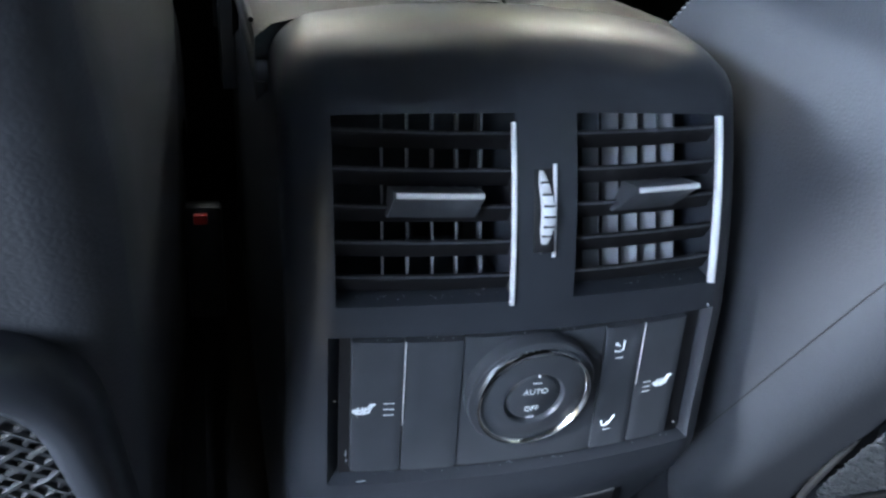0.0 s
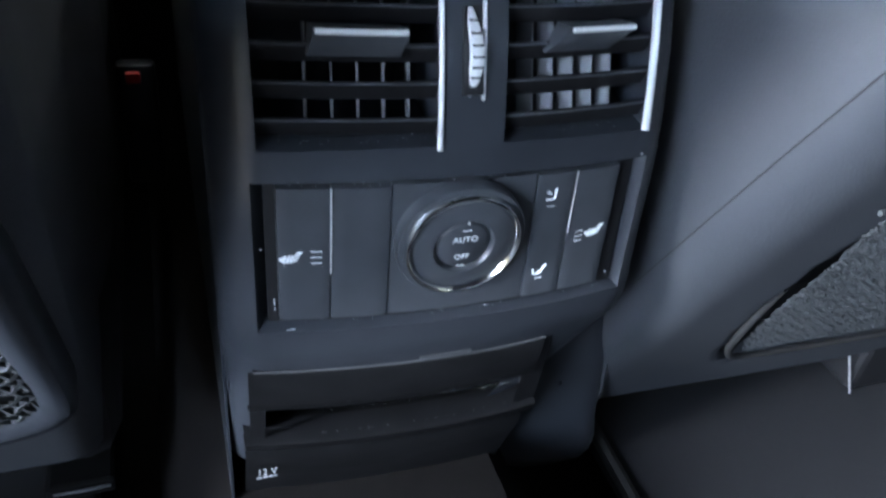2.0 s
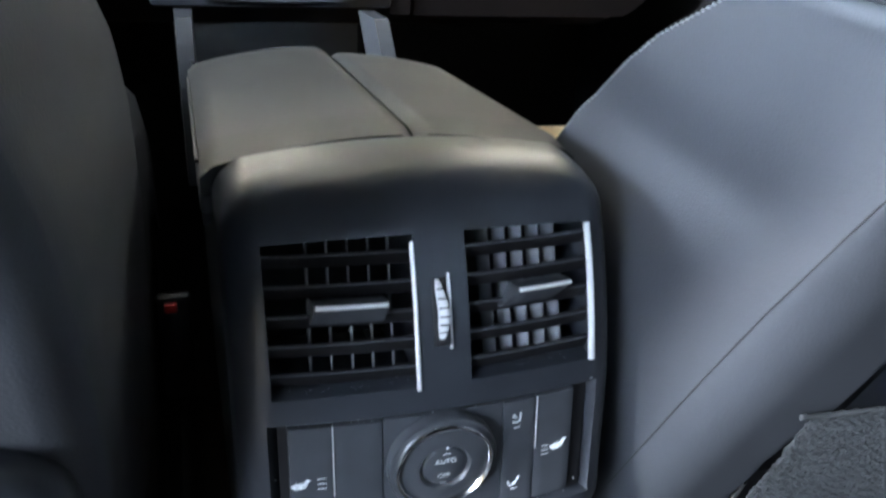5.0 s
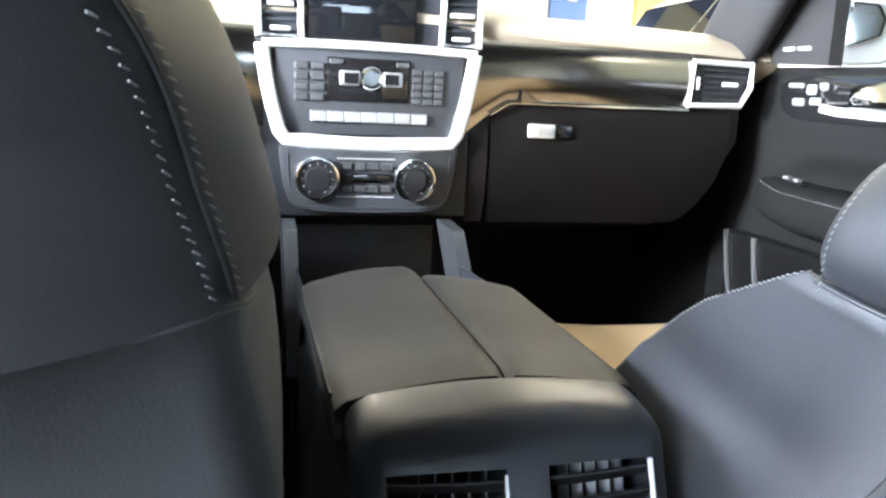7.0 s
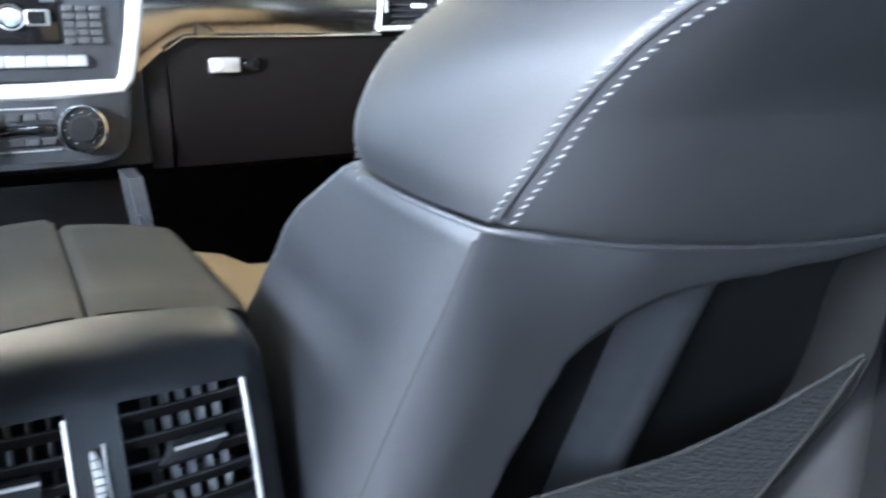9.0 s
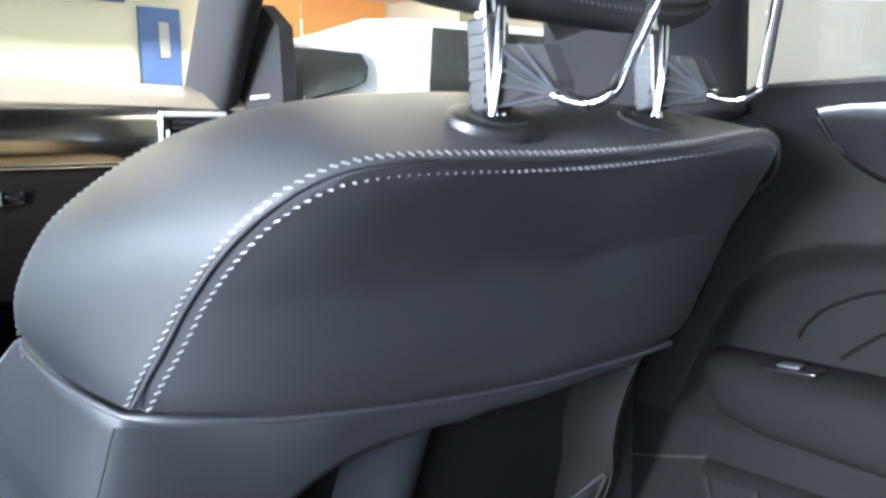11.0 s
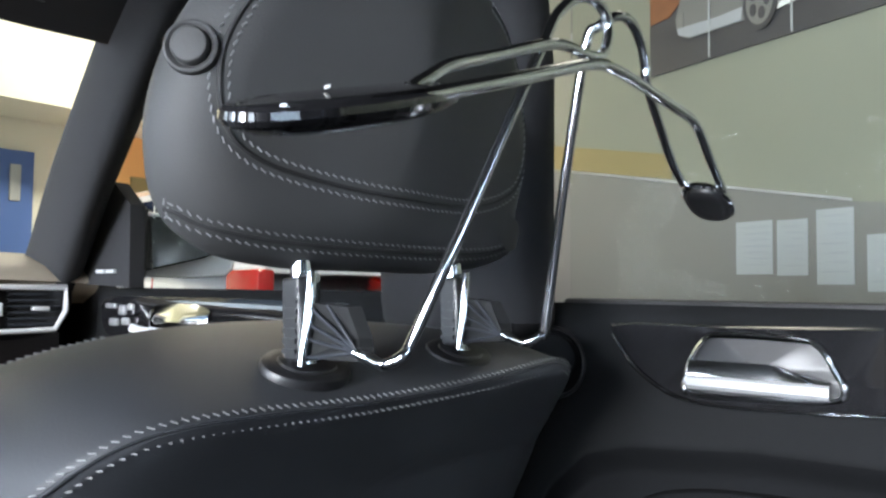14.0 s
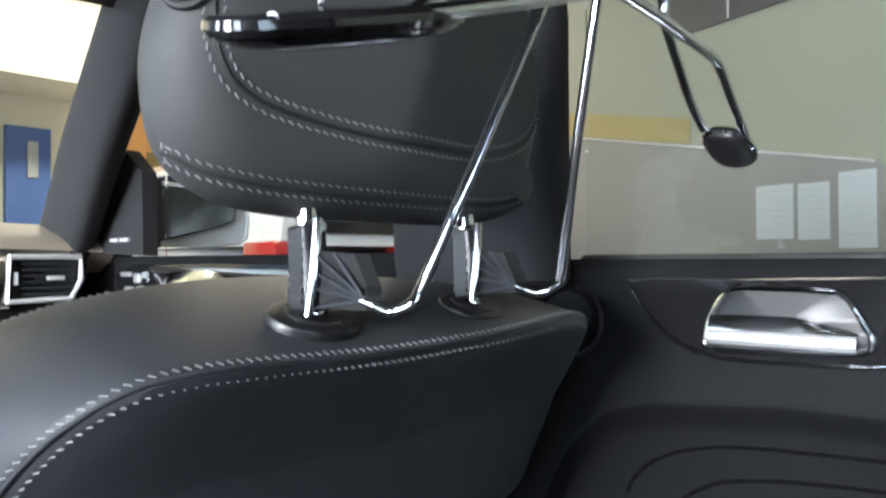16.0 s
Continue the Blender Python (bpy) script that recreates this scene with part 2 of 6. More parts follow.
# ---- front seats ----
CX = 0.395
YB = [(0.0, 0.075), (0.10, 0.03), (0.25, -0.039), (0.35, -0.084), (0.45, -0.129), (0.556, -0.177), (0.609, -0.205), (0.644, -0.233), (0.672, -0.258), (0.70, -0.268), (0.75, -0.28)]
YF = [(0.0, 0.33), (0.2, 0.30), (0.3, 0.25), (0.43, 0.135), (0.50, 0.05), (0.556, -0.042), (0.60, -0.048), (0.64, -0.056), (0.68, -0.080), (0.70, -0.10), (0.72, -0.115)]
XL_UP = [(0.44, 0.146), (0.50, 0.150), (0.556, 0.154), (0.60, 0.164), (0.635, 0.178), (0.66, 0.195), (0.68, 0.222), (0.694, 0.258), (0.703, 0.305), (0.707, 0.35), (0.708, CX)]
XL_LOW = [(0.0, 0.150), (0.09, 0.140), (0.2, 0.111), (0.317, 0.104), (0.393, 0.121), (0.445, 0.141), (0.485, 0.149), (0.53, 0.154), (0.60, 0.158)]
XL_LOW_DRIVER = [(0.0, 0.170), (0.09, 0.165), (0.2, 0.157), (0.317, 0.149), (0.393, 0.146), (0.445, 0.148), (0.485, 0.155), (0.53, 0.163), (0.60, 0.166)]


def outline_of(table, cx):
    left = spline([(x, 0, z) for z, x in table], 5)
    pts = [(p.x, p.z) for p in left]
    wide = [(0.556, 0.002), (0.60, 0.004), (0.63, 0.007), (0.66, 0.009), (0.68, 0.009), (0.69, 0.008), (0.70, 0.005), (0.705, 0.002), (0.708, 0.0)]
    return pts + [(2 * cx - x + interp(z, wide), z) for x, z in pts[-2::-1]]


def inward(pts):
    out = []
    for i in range(len(pts)):
        a, b = Vector(pts[max(i - 1, 0)]), Vector(pts[min(i + 1, len(pts) - 1)])
        d = (b - a).normalized()
        out.append(Vector((d.y, -d.x)))
    return out


def edge_depth(x, z, pts, r):
    """How far the rounded edge falls away in front of the back face at (x, z), and the way out."""
    best, way = 9.0, None
    for i in range(len(pts) - 1):
        a, b = Vector(pts[i]), Vector(pts[i + 1])
        ab = b - a
        f = max(0, min(1, (Vector((x, z)) - a).dot(ab) / ab.length_squared))
        v = Vector((x, z)) - (a + ab * f)
        if v.length < best:
            best, way = v.length, -v
    if best >= r:
        return 0.0, Vector((0, -1, 0))
    s = 1 - best / r
    c = math.sqrt(max(0, 1 - s * s))
    w = way.normalized() if way.length > 1e-6 else Vector((0, 1))
    return r * (1 - c), Vector((w.x * s, -c, w.y * s)).normalized()


def on_back(line, pts, r, yb):
    out = []
    for x, z in line:
        dy, n = edge_depth(x, z, pts, r)
        out.append((Vector((x, yb(z, x) + dy, z)), n))
    return out


def double_seam(seat, line, pts, r, yb, mirror, half=0.0045, label="white double stitching"):
    """A tucked seam with a row of white thread on each side of it."""
    base = on_back(line, pts, r, yb)
    bm = bmesh.new()
    tube(bm, [p + n * 0.0002 for p, n in base], 0.0013, 6)
    flip(bm, mirror)
    part("seam", bm, RUBBER, seat, "dark tucked seam")
    bm = bmesh.new()
    for sgn in (-1, 1):
        row = []
        for i, (p, n) in enumerate(base):
            d = (base[min(i + 1, len(base) - 1)][0] - base[max(i - 1, 0)][0]).normalized()
            side = d.cross(n).normalized()
            x, z = (p + side * half * sgn).x, (p + side * half * sgn).z
            dy, n2 = edge_depth(x, z, pts, r)
            row.append(Vector((x, yb(z, x) + dy, z)) + n2 * 0.0004)
        stitches(bm, row, 0.0031, 0.0021, 0.00044, 0.2, base[len(base) // 2][1])
    flip(bm, mirror)
    part("stitching", bm, STITCH, seat, label)


def flip(bm, mirror):
    if mirror < 0:
        for v in bm.verts:
            v.co.x = -v.co.x


CUT = [(0.15, 0.557), (0.176, 0.557), (0.20, 0.552), (0.243, 0.543), (0.326, 0.530), (0.40, 0.521), (0.461, 0.516), (0.58, 0.512), (0.70, 0.51)]


def cut_z(x, y):
    return interp(x, CUT) + 0.125 * (y + 0.177)


def back_bulge(x):
    """How far the back stands out behind its own edge."""
    l, r = (x - 0.172) / 0.045, (0.662 - x) / 0.045
    return 0.020 * (1 - math.exp(-max(l, -0.4))) * (1 - math.exp(-max(r, -0.4)))


def shell_swell(x):
    """The shell's upper edge swells to meet the shoulder pad."""
    u = max(0, min(1, min(x - 0.186, 0.655 - x) / 0.10))
    return 0.019 * u * u * (3 - 2 * u)


# the fold between the back panel and the band that runs over the flank and the top
FOLD = [(0.158, 0.44), (0.165, 0.51), (0.1725, 0.557), (0.185, 0.597), (0.195, 0.630), (0.2085, 0.652), (0.227, 0.6655), (0.252, 0.6705), (0.29, 0.6710), (0.372, 0.6695), (0.464, 0.673), (0.53, 0.679), (0.557, 0.679), (0.581, 0.670), (0.602, 0.647), (0.622, 0.605), (0.633, 0.557), (0.637, 0.50), (0.635, 0.44)]


def panel_y(x, z, d=1.0):
    return interp(z, YB) - 0.003 - back_bulge(x) + 0.005 * math.exp(-d / 0.016)


def resample(pts, marks, counts):
    """Points of a polyline, spread evenly between the marked ones."""
    pts = [Vector(p) for p in pts]
    idx = [min(range(len(pts)), key=lambda i: (pts[i] - Vector(m)).length) for m in marks]
    out = []
    for (i, j), n in zip(zip(idx, idx[1:]), counts):
        leg = pts[i:j + 1]
        acc = [0.0]
        for p, q in zip(leg, leg[1:]):
            acc.append(acc[-1] + (q - p).length)
        for k in range(n):
            t = acc[-1] * k / n
            out.append(Vector([float(np.interp(t, acc, [p[c] for p in leg])) for c in range(len(leg[0]))]))
    return out + [pts[idx[-1]]]


def shoulder_rows(up, yf, shift):
    """Rows of the shoulder pad: the back panel, the fold with its tucked seam, the band to the front edge."""
    fold = [(p.x - interp(p.z, shift) * (p.x < CX) * min(1, (CX - p.x) / 0.1), p.z) for p in spline([(x, 0, z) for x, z in FOLD], 6)]
    counts = (18, 22, 22, 22, 22, 18)
    fr = resample(fold, [(0.158, 0.44), (0.1725, 0.557), (0.2175, 0.660), (CX, 0.6696), (0.572, 0.674), (0.633, 0.557), (0.635, 0.44)], counts)
    lo, hi = up[0], up[-1]
    out = resample(up, [lo, (0.154, 0.556), (0.212, 0.675), (CX, 0.708), (0.584, 0.682), (0.644, 0.556), hi], counts)
    rows = []
    for f in (1.0, 0.86, 0.72, 0.58, 0.46, 0.35, 0.26, 0.18, 0.12, 0.075, 0.045, 0.022):
        row = []
        for p in fr:
            q = p.lerp(Vector((CX, min(p.y, 0.60))), f)
            row.append((q.x, panel_y(q.x, q.y, (q - p).length), q.y))
        rows.append(row)
    seam, band = [], [[] for _ in range(14)]
    for p, o in zip(fr, out):
        s = Vector((p.x, panel_y(p.x, p.y, 0.0), p.y))
        seam.append(s)
        e = Vector((o.x, yf(o.y) - 0.02, o.y))
        w = Vector((o.x - CX, 0, max(0.0, o.y - 0.60) * 3.2))
        w.normalize()
        for k in range(14):
            t = (0.025, 0.05, 0.08, 0.13, 0.20, 0.28, 0.36, 0.45, 0.55, 0.65, 0.75, 0.85, 0.93, 1.0)[k]
            q = s.lerp(e, t) + w * (0.006 + 0.007 * abs(w.z)) * 4 * t * (1 - t)
            band[k].append(tuple(q))
    mid = [s.lerp(Vector((CX, s.y + 0.25, 0.6)), 0.006) for s in seam]
    rows.append([tuple(v) for v in mid])
    rows += band
    nrm = inward([tuple(o) for o in out])
    for k in (1, 2, 3):
        a = math.pi / 2 * k / 3
        d, dy = 0.02 * (1 - math.cos(a)), 0.02 * math.sin(a)
        rows.append([(o.x + n.x * d, yf(o.y) - 0.02 + dy, o.y + n.y * d) for o, n in zip(out, nrm)])
    rows.append([(o.x + (CX - o.x) * 0.4, yf(o.y), o.y + (0.60 - o.y) * 0.4 * (o.y > 0.6)) for o in out])
    rows.append([(CX, yf(min(o.y, 0.60)), min(o.y, 0.60)) for o in out])
    return rows, seam


def fold_seam(seat, seam, mirror):
    """White thread on both sides of the fold."""
    pts = [s for s in seam if s.z > 0.558 or s.x > CX]
    pts = [s for s in pts if s.x < 0.575]
    bm = bmesh.new()
    tube(bm, [s + Vector((0.0, 0.0008, 0)) for s in pts], 0.0010, 6)
    flip(bm, mirror)
    part("seam", bm, LEATHER, seat, "dark tucked seam along the shoulder fold")
    for side in (-1, 1):
        row = []
        for i, s in enumerate(pts):
            d = (pts[min(i + 1, len(pts) - 1)] - pts[max(i - 1, 0)]).normalized()
            n = Vector((d.z, 0, -d.x)).normalized()
            if side > 0:
                x, z = s.x + n.x * 0.0060, s.z + n.z * 0.0060
                row.append(Vector((x, panel_y(x, z, 0.005) - 0.0005, z)))
            else:
                row.append(s + Vector((-n.x * 0.0017, 0.0029, -n.z * 0.0017)) - n * 0.0006)
        bm = bmesh.new()
        stitches(bm, row, 0.0030, 0.0020, 0.00037 if side < 0 else 0.00048, 0.3, Vector((-0.5, -0.8, 0.3)))
        flip(bm, mirror)
        part("stitching", bm, STITCH, seat, "row of white stitching beside the fold")


# the seam between flank and back: height against x, and height against its distance before the back
CREASE_X = [(0.07, 0.110), (0.19, 0.127), (0.243, 0.134), (0.293, 0.140), (0.345, 0.1465), (0.397, 0.1535), (0.45, 0.1600), (0.50, 0.1650), (0.553, 0.1700)]
CREASE_Y = [(0.07, 0.030), (0.19, 0.029), (0.293, 0.026), (0.345, 0.0245), (0.397, 0.022), (0.45, 0.017), (0.50, 0.011), (0.553, 0.007)]
SLACK = [(0.2, 0.012), (0.36, 0.009), (0.44, 0.010), (0.50, 0.010), (0.545, 0.002)]
POCKET_L = [(0.10, 0.236), (0.17, 0.232), (0.22, 0.222), (0.27, 0.223), (0.32, 0.240), (0.40, 0.252), (0.45, 0.260), (0.48, 0.280), (0.55, 0.33)]


def pocket_depth(x, z):
    xl = interp(z, POCKET_L)
    a = [x - xl, 0.72 - x, 0.492 - z, z - 0.125]
    k = 0.02
    d = -k * math.log(sum(math.exp(-v / k) for v in a))
    t = max(0, min(1, (d + 0.004) / 0.016))
    return 0.050 * t * t * (3 - 2 * t)


def framed_pocket(seat, yb):
    """A proud plastic frame with a net in it, on the driver seat's back."""
    x0, x1, z0, z1 = 0.170, 0.612, 0.150, 0.362
    out = []
    n = 64
    for k in range(n):
        t = 2 * math.pi * k / n
        c, s = math.cos(t), math.sin(t)
        q = 0.28
        out.append(((x0 + x1) / 2 + (x1 - x0) / 2 * (abs(c) ** q) * (1 if c > 0 else -1), (z0 + z1) / 2 + (z1 - z0) / 2 * (abs(s) ** q) * (1 if s > 0 else -1)))
    cx, cz = (x0 + x1) / 2, (z0 + z1) / 2
    rows = []
    for inset, up in ((0.0, -0.010), (-0.001, 0.006), (0.002, 0.012), (0.006, 0.0140), (0.013, 0.0125), (0.018, 0.007), (0.020, -0.004)):
        rows.append([(-(x + (cx - x) * inset / (x1 - x0) * 2), yb(z) - up, z + (cz - z) * inset / (z1 - z0) * 2) for x, z in out])
    bm = bmesh.new()
    loft(bm, rows, closed=True)
    part("pocket_frame", bm, PLASTIC, seat, "rounded black frame of the net pocket")
    bm = bmesh.new()
    for sgn in (-1, 1):
        for i in range(80):
            xs = x0 - 0.2 * (sgn > 0) + i * 0.0085
            pts = []
            for k in range(41):
                z = z0 + 0.013 + (z1 - z0 - 0.026) * k / 40
                x = xs + sgn * (z - z0) * 0.9 + 0.0012 * math.sin(k * 2.1 + i)
                if x0 + 0.013 < x < x1 - 0.013:
                    pts.append((-x, yb(z) - 0.006 - 0.0008 * math.sin(k * 2.1 + i * 1.3), z))
            if len(pts) > 2:
                tube(bm, pts, 0.0014, 4)
    part("net", bm, NETM, seat, "grey knitted net")


def front_seat(mirror, label, at):
    seat = empty("front_seat", label, "car seat", "front seats", at=at)
    yb, yf = lambda z, x=0: interp(z, YB), lambda z: interp(z, YF)
    up = outline_of([(z, x - (0.015 * math.exp(-((z - 0.615) / 0.036) ** 2) if mirror > 0 else 0)) for z, x in XL_UP], CX)
    low = XL_LOW if mirror > 0 else XL_LOW_DRIVER
    # shoulder part in leather
    bm = bmesh.new()
    rows, seam = shoulder_rows(up, yf, [(0.55, 0.0), (0.7, 0.0)] if mirror > 0 else [(0.55, -0.003), (0.65, 0.004)])
    loft(bm, rows)
    bmesh.ops.remove_doubles(bm, verts=bm.verts, dist=1e-5)
    nrm = Vector((0.10, -0.125, 1)).normalized()
    bmesh.ops.bisect_plane(bm, geom=bm.verts[:] + bm.edges[:] + bm.faces[:], plane_co=(0.176, -0.177, 0.556), plane_no=nrm, clear_inner=True)
    bm.normal_update()
    for v in bm.verts:
        d = 1 - (v.co - Vector((0.176, -0.177, 0.556))).dot(nrm) / 0.020
        if d > 0 and mirror > 0:
            v.co -= v.normal * 0.0045 * d * d
    rim = [e for e in bm.edges if e.is_boundary]
    ret = bmesh.ops.extrude_edge_only(bm, edges=rim)
    for v in [g for g in ret["geom"] if isinstance(g, bmesh.types.BMVert)]:
        c = Vector((CX, -0.1, v.co.z))
        v.co += (c - v.co).normalized() * 0.022 - nrm * 0.004
    for v in bm.verts:
        flat = 0.556 - 0.10 * (v.co.x - 0.176) + 0.125 * (v.co.y + 0.177)
        w = max(0, min(1, 1 - (v.co.z - flat) / 0.09))
        v.co.z += (cut_z(v.co.x, v.co.y) - flat) * w * w * (3 - 2 * w)
    flip(bm, mirror)
    part("shoulder_pad", bm, LEATHER, seat, "smooth black leather shoulder part")
    # lower shell with the pocket recess
    cols = [("side", 1 - k / 14) for k in range(14)] + [("arc", k / 14) for k in range(15)]
    cols += [("back", k / 96) for k in range(1, 96)] + [("arc2", math.pi / 2 * k / 6) for k in range(7)] + [("side2", f) for f in (0.2, 0.4, 0.6, 0.8, 1.0)]
    rows, crease_line, cord = [], [], []
    for v in [i / 70 for i in range(71)] + [1.004, 1.008]:
        z0 = 0.082 + (0.553 - 0.082) * min(v, 1)
        tuck = 0.0 if v < 0.985 else (v - 0.985) / 0.023 * 0.007
        xo = interp(z0, low) + 0.003 + tuck
        y0, y1 = yb(z0) + 0.003 + tuck, yf(z0)
        if mirror > 0:
            xc, dc, wide = interp(z0, CREASE_X) + tuck, interp(z0, CREASE_Y), 0.045
        else:
            xc, dc, wide = xo + 0.007, 0.013, 0.022
        xf = xo + 0.022 * max(0, min(1, 1 - (z0 - 0.4) / 0.08)) * (mirror > 0)
        s = v * v * (3 - 2 * v) if v < 1 else 1.0
        row = []
        for kind, f in cols:
            if kind == "side":
                u = f ** 0.75
                x, y = xc + (xf - xc) * f - max(0.003, (xc + xf) / 2 - xo - interp(z0, SLACK)) * 4 * u * (1 - u), y0 + dc + (y1 - y0 - dc) * f
            elif kind == "arc":
                x = xc + 2 * f * (1 - f) * dc * 0.5 + f * f * wide
                y = y0 + dc * (1 - f) ** 2
            elif kind == "arc2":
                x, y = xo + 0.030 * (1 - math.sin(f)), y0 + 0.030 * (1 - math.cos(f))
            elif kind == "side2":
                x, y = xo - 0.005 * math.sin(math.pi * f), y0 + 0.030 + (y1 - y0 - 0.030) * f
            else:
                x, y = xc + wide + (2 * CX - xo - 0.030 - xc - wide) * f, y0
            if kind.endswith("2"):
                x = 2 * CX - x
            if mirror > 0 and x > CX:
                x = CX + (x - CX) * (1 - 0.06 * s ** 4)
            z = z0 + (cut_z(x, y) - 0.556) * s
            if mirror > 0 and kind.endswith("2"):
                z -= 0.022 * s ** 6
                y += 0.022 * s ** 6
            swell = shell_swell(x) * max(0, (v - 0.80) / 0.20) ** 2
            if kind == "arc":
                y = yb(z) + 0.003 + tuck + dc * (1 - f) ** 2 - swell
            elif kind == "back":
                y = yb(z) + 0.003 + tuck + pocket_depth(x, z) - 0.003 * math.sin(math.pi * f) ** 2 - swell
            row.append((x, y, z))
        crease_line.append(row[14])
        cord.append(row[0])
        rows.append(row)
    bm = bmesh.new()
    loft(bm, rows)
    if mirror > 0:
        # faces in the recess and at right get their shade as near-black colour
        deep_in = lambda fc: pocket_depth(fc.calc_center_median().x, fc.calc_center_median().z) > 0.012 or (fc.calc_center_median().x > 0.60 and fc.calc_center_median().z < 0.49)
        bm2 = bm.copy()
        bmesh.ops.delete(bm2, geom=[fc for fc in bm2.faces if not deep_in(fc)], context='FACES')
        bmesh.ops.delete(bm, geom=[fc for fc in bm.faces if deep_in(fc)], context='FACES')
        part("darkened_faces", bm2, DARKFACE, seat, "pocket recess faces, blackened for the shade inside")
    flip(bm, mirror)
    part("back_shell", bm, SHELL, seat, "charcoal grained back shell with pocket recess")
    # crease on the inner flank
    if mirror > 0:
        bm = bmesh.new()
        tube(bm, crease_line[22:70], 0.0005, 6)
        part("flank_seam", bm, RUBBER, seat, "thin dark seam between flank and back")
    # corded stitching along the front edge of the flank
    if mirror > 0:
        bm = bmesh.new()
        row = [(interp(z, [(b, a) for a, b in up[:len(up) // 2]]) + 0.0015, yf(z) - 0.016, z) for z in np.linspace(0.565, 0.70, 24)]
        stitches(bm, row, 0.0028, 0.0018, 0.0007, 0.25, Vector((-1, 0, 0)))
        row = [(x - 0.0004, y - 0.001, z) for x, y, z in cord if z > 0.30]
        stitches(bm, row, 0.0028, 0.0018, 0.0007, 0.25, Vector((-1, 0, 0)))
        tagged(part("edge_stitching", bm, STITCH, seat, "pale corded stitching along the front edge"), kind="stuff")
    # piping under the shoulder
    bm = bmesh.new()
    run = []
    p0, p1 = Vector((0.1725, panel_y(0.1725, 0.557, 0.0) + 0.001, 0)), Vector((interp(0.556, XL_UP), yf(0.556) - 0.012, 0))
    for t in (1.0, 0.85, 0.7, 0.55, 0.4, 0.28, 0.18, 0.1, 0.04):
        q = p0.lerp(p1, t) - Vector((0.006 * (4 * t * (1 - t)) ** 0.8, 0, 0))
        run.append((q.x + 0.0015, q.y, cut_z(q.x, q.y)))
    if mirror < 0:
        run = run[7:]
    for k in range(1, 40):
        x = 0.178 + (0.618 - 0.178) * k / 40
        z = cut_z(x, -0.17)
        run.append((x, panel_y(x, z) + 0.003, z))
    tube(bm, [(x, y, z - 0.0025) for x, y, z in run], [0.0017 if mirror > 0 else 0.0010] * (len(run) - 39) + [0.0027 if mirror > 0 else 0.0014] * 39, 8)
    flip(bm, mirror)
    part("piping", bm, SHELL, seat, "raised rolled edge below the shoulder")
    fold_seam(seat, seam, mirror)
    if mirror < 0:
        framed_pocket(seat, yb)
        return finish_seat(seat, mirror)
    # rib inside the recess
    bm = bmesh.new()
    rows = []
    for i in range(13):
        z = 0.49 - 0.36 * i / 12
        x0 = 0.378 + 0.02 * (0.49 - z)
        w = 0.072
        rows.append([(x0 + w * (k / 12 - 0.5) * (1 + 0.15 * i / 12), yb(z) + 0.050 - 0.032 * math.sin(math.pi * k / 12) ** 0.6, z) for k in range(13)])
    loft(bm, rows)
    flip(bm, mirror)
    part("recess_rib", bm, PANEL, seat, "smooth rib inside the pocket recess")
    # net pocket
    top = [(0.205, 0.327), (0.225, 0.325), (0.277, 0.322), (0.324, 0.321), (0.37, 0.317), (0.42, 0.315), (0.475, 0.322), (0.535, 0.335), (0.595, 0.352), (0.626, 0.363)]
    net_left = [(0.150, 0.252), (0.17, 0.238), (0.22, 0.227), (0.265, 0.223), (0.31, 0.216), (0.35, 0.208)]
    net_y = lambda x, z: yb(z) - 0.0005 - 0.004 * max(0, math.sin(math.pi * (x - 0.2) / 0.42)) * max(0, (z - 0.10)) / 0.2
    bm = bmesh.new()
    for i in range(62):
        pts = []
        for k in range(141):
            x = 0.205 + 0.421 * k / 140
            z = interp(x, top) - 0.0032 * i + 0.0009 * math.sin(k * 2.1 + 1.9 * i) + 0.0006 * math.sin(0.7 * k + i * i)
            if x > interp(z, net_left) and z > 0.150:
                pts.append((x, net_y(x, z) - 0.0006 * math.sin(k * 2.1 + i * 3.1), z))
        if len(pts) > 2:
            tube(bm, pts, 0.00075, 4)
    for i in range(120):
        pts = []
        for k in range(61):
            z = 0.150 + 0.225 * k / 60
            x = 0.13 + i * 0.0042 + (z - 0.15) * 0.35 + 0.0008 * math.sin(k * 1.7 + i)
            if interp(z, net_left) < x < 0.624 and z < interp(x, top):
                pts.append((x, net_y(x, z) + 0.0004 * math.sin(k * 2.3 + i), z))
        if len(pts) > 2:
            tube(bm, pts, 0.0005, 4)
    part("net", bm, NETM, seat, "grey knitted net pocket")
    bm = bmesh.new()
    tube(bm, [(x, net_y(x, interp(x, top)) - 0.0005, interp(x, top) + 0.0006 * math.sin(i * 2.3)) for i, x in enumerate(np.linspace(0.206, 0.626, 120))], [0.0017 + 0.0004 * math.sin(1.7 * i) for i in range(120)], 6)
    part("net_elastic", bm, NETM, seat, "gathered elastic hem of the net")
    bm = bmesh.new()
    edge = [(0.222, 0.24), (0.226, 0.19), (0.238, 0.152), (0.27, 0.136), (CX, 0.132), (0.56, 0.134), (0.60, 0.145), (0.616, 0.17), (0.628, 0.25), (0.632, 0.36)]
    tube(bm, spline([(x, yb(z) - 0.001 + 0.008 * max(0, (z - 0.17) / 0.08) * (x < CX), z) for x, z in edge], 6), 0.0026, 8)
    part("pocket_rim", bm, RUBBER, seat, "black plastic rim of the net pocket")
    return finish_seat(seat, mirror)


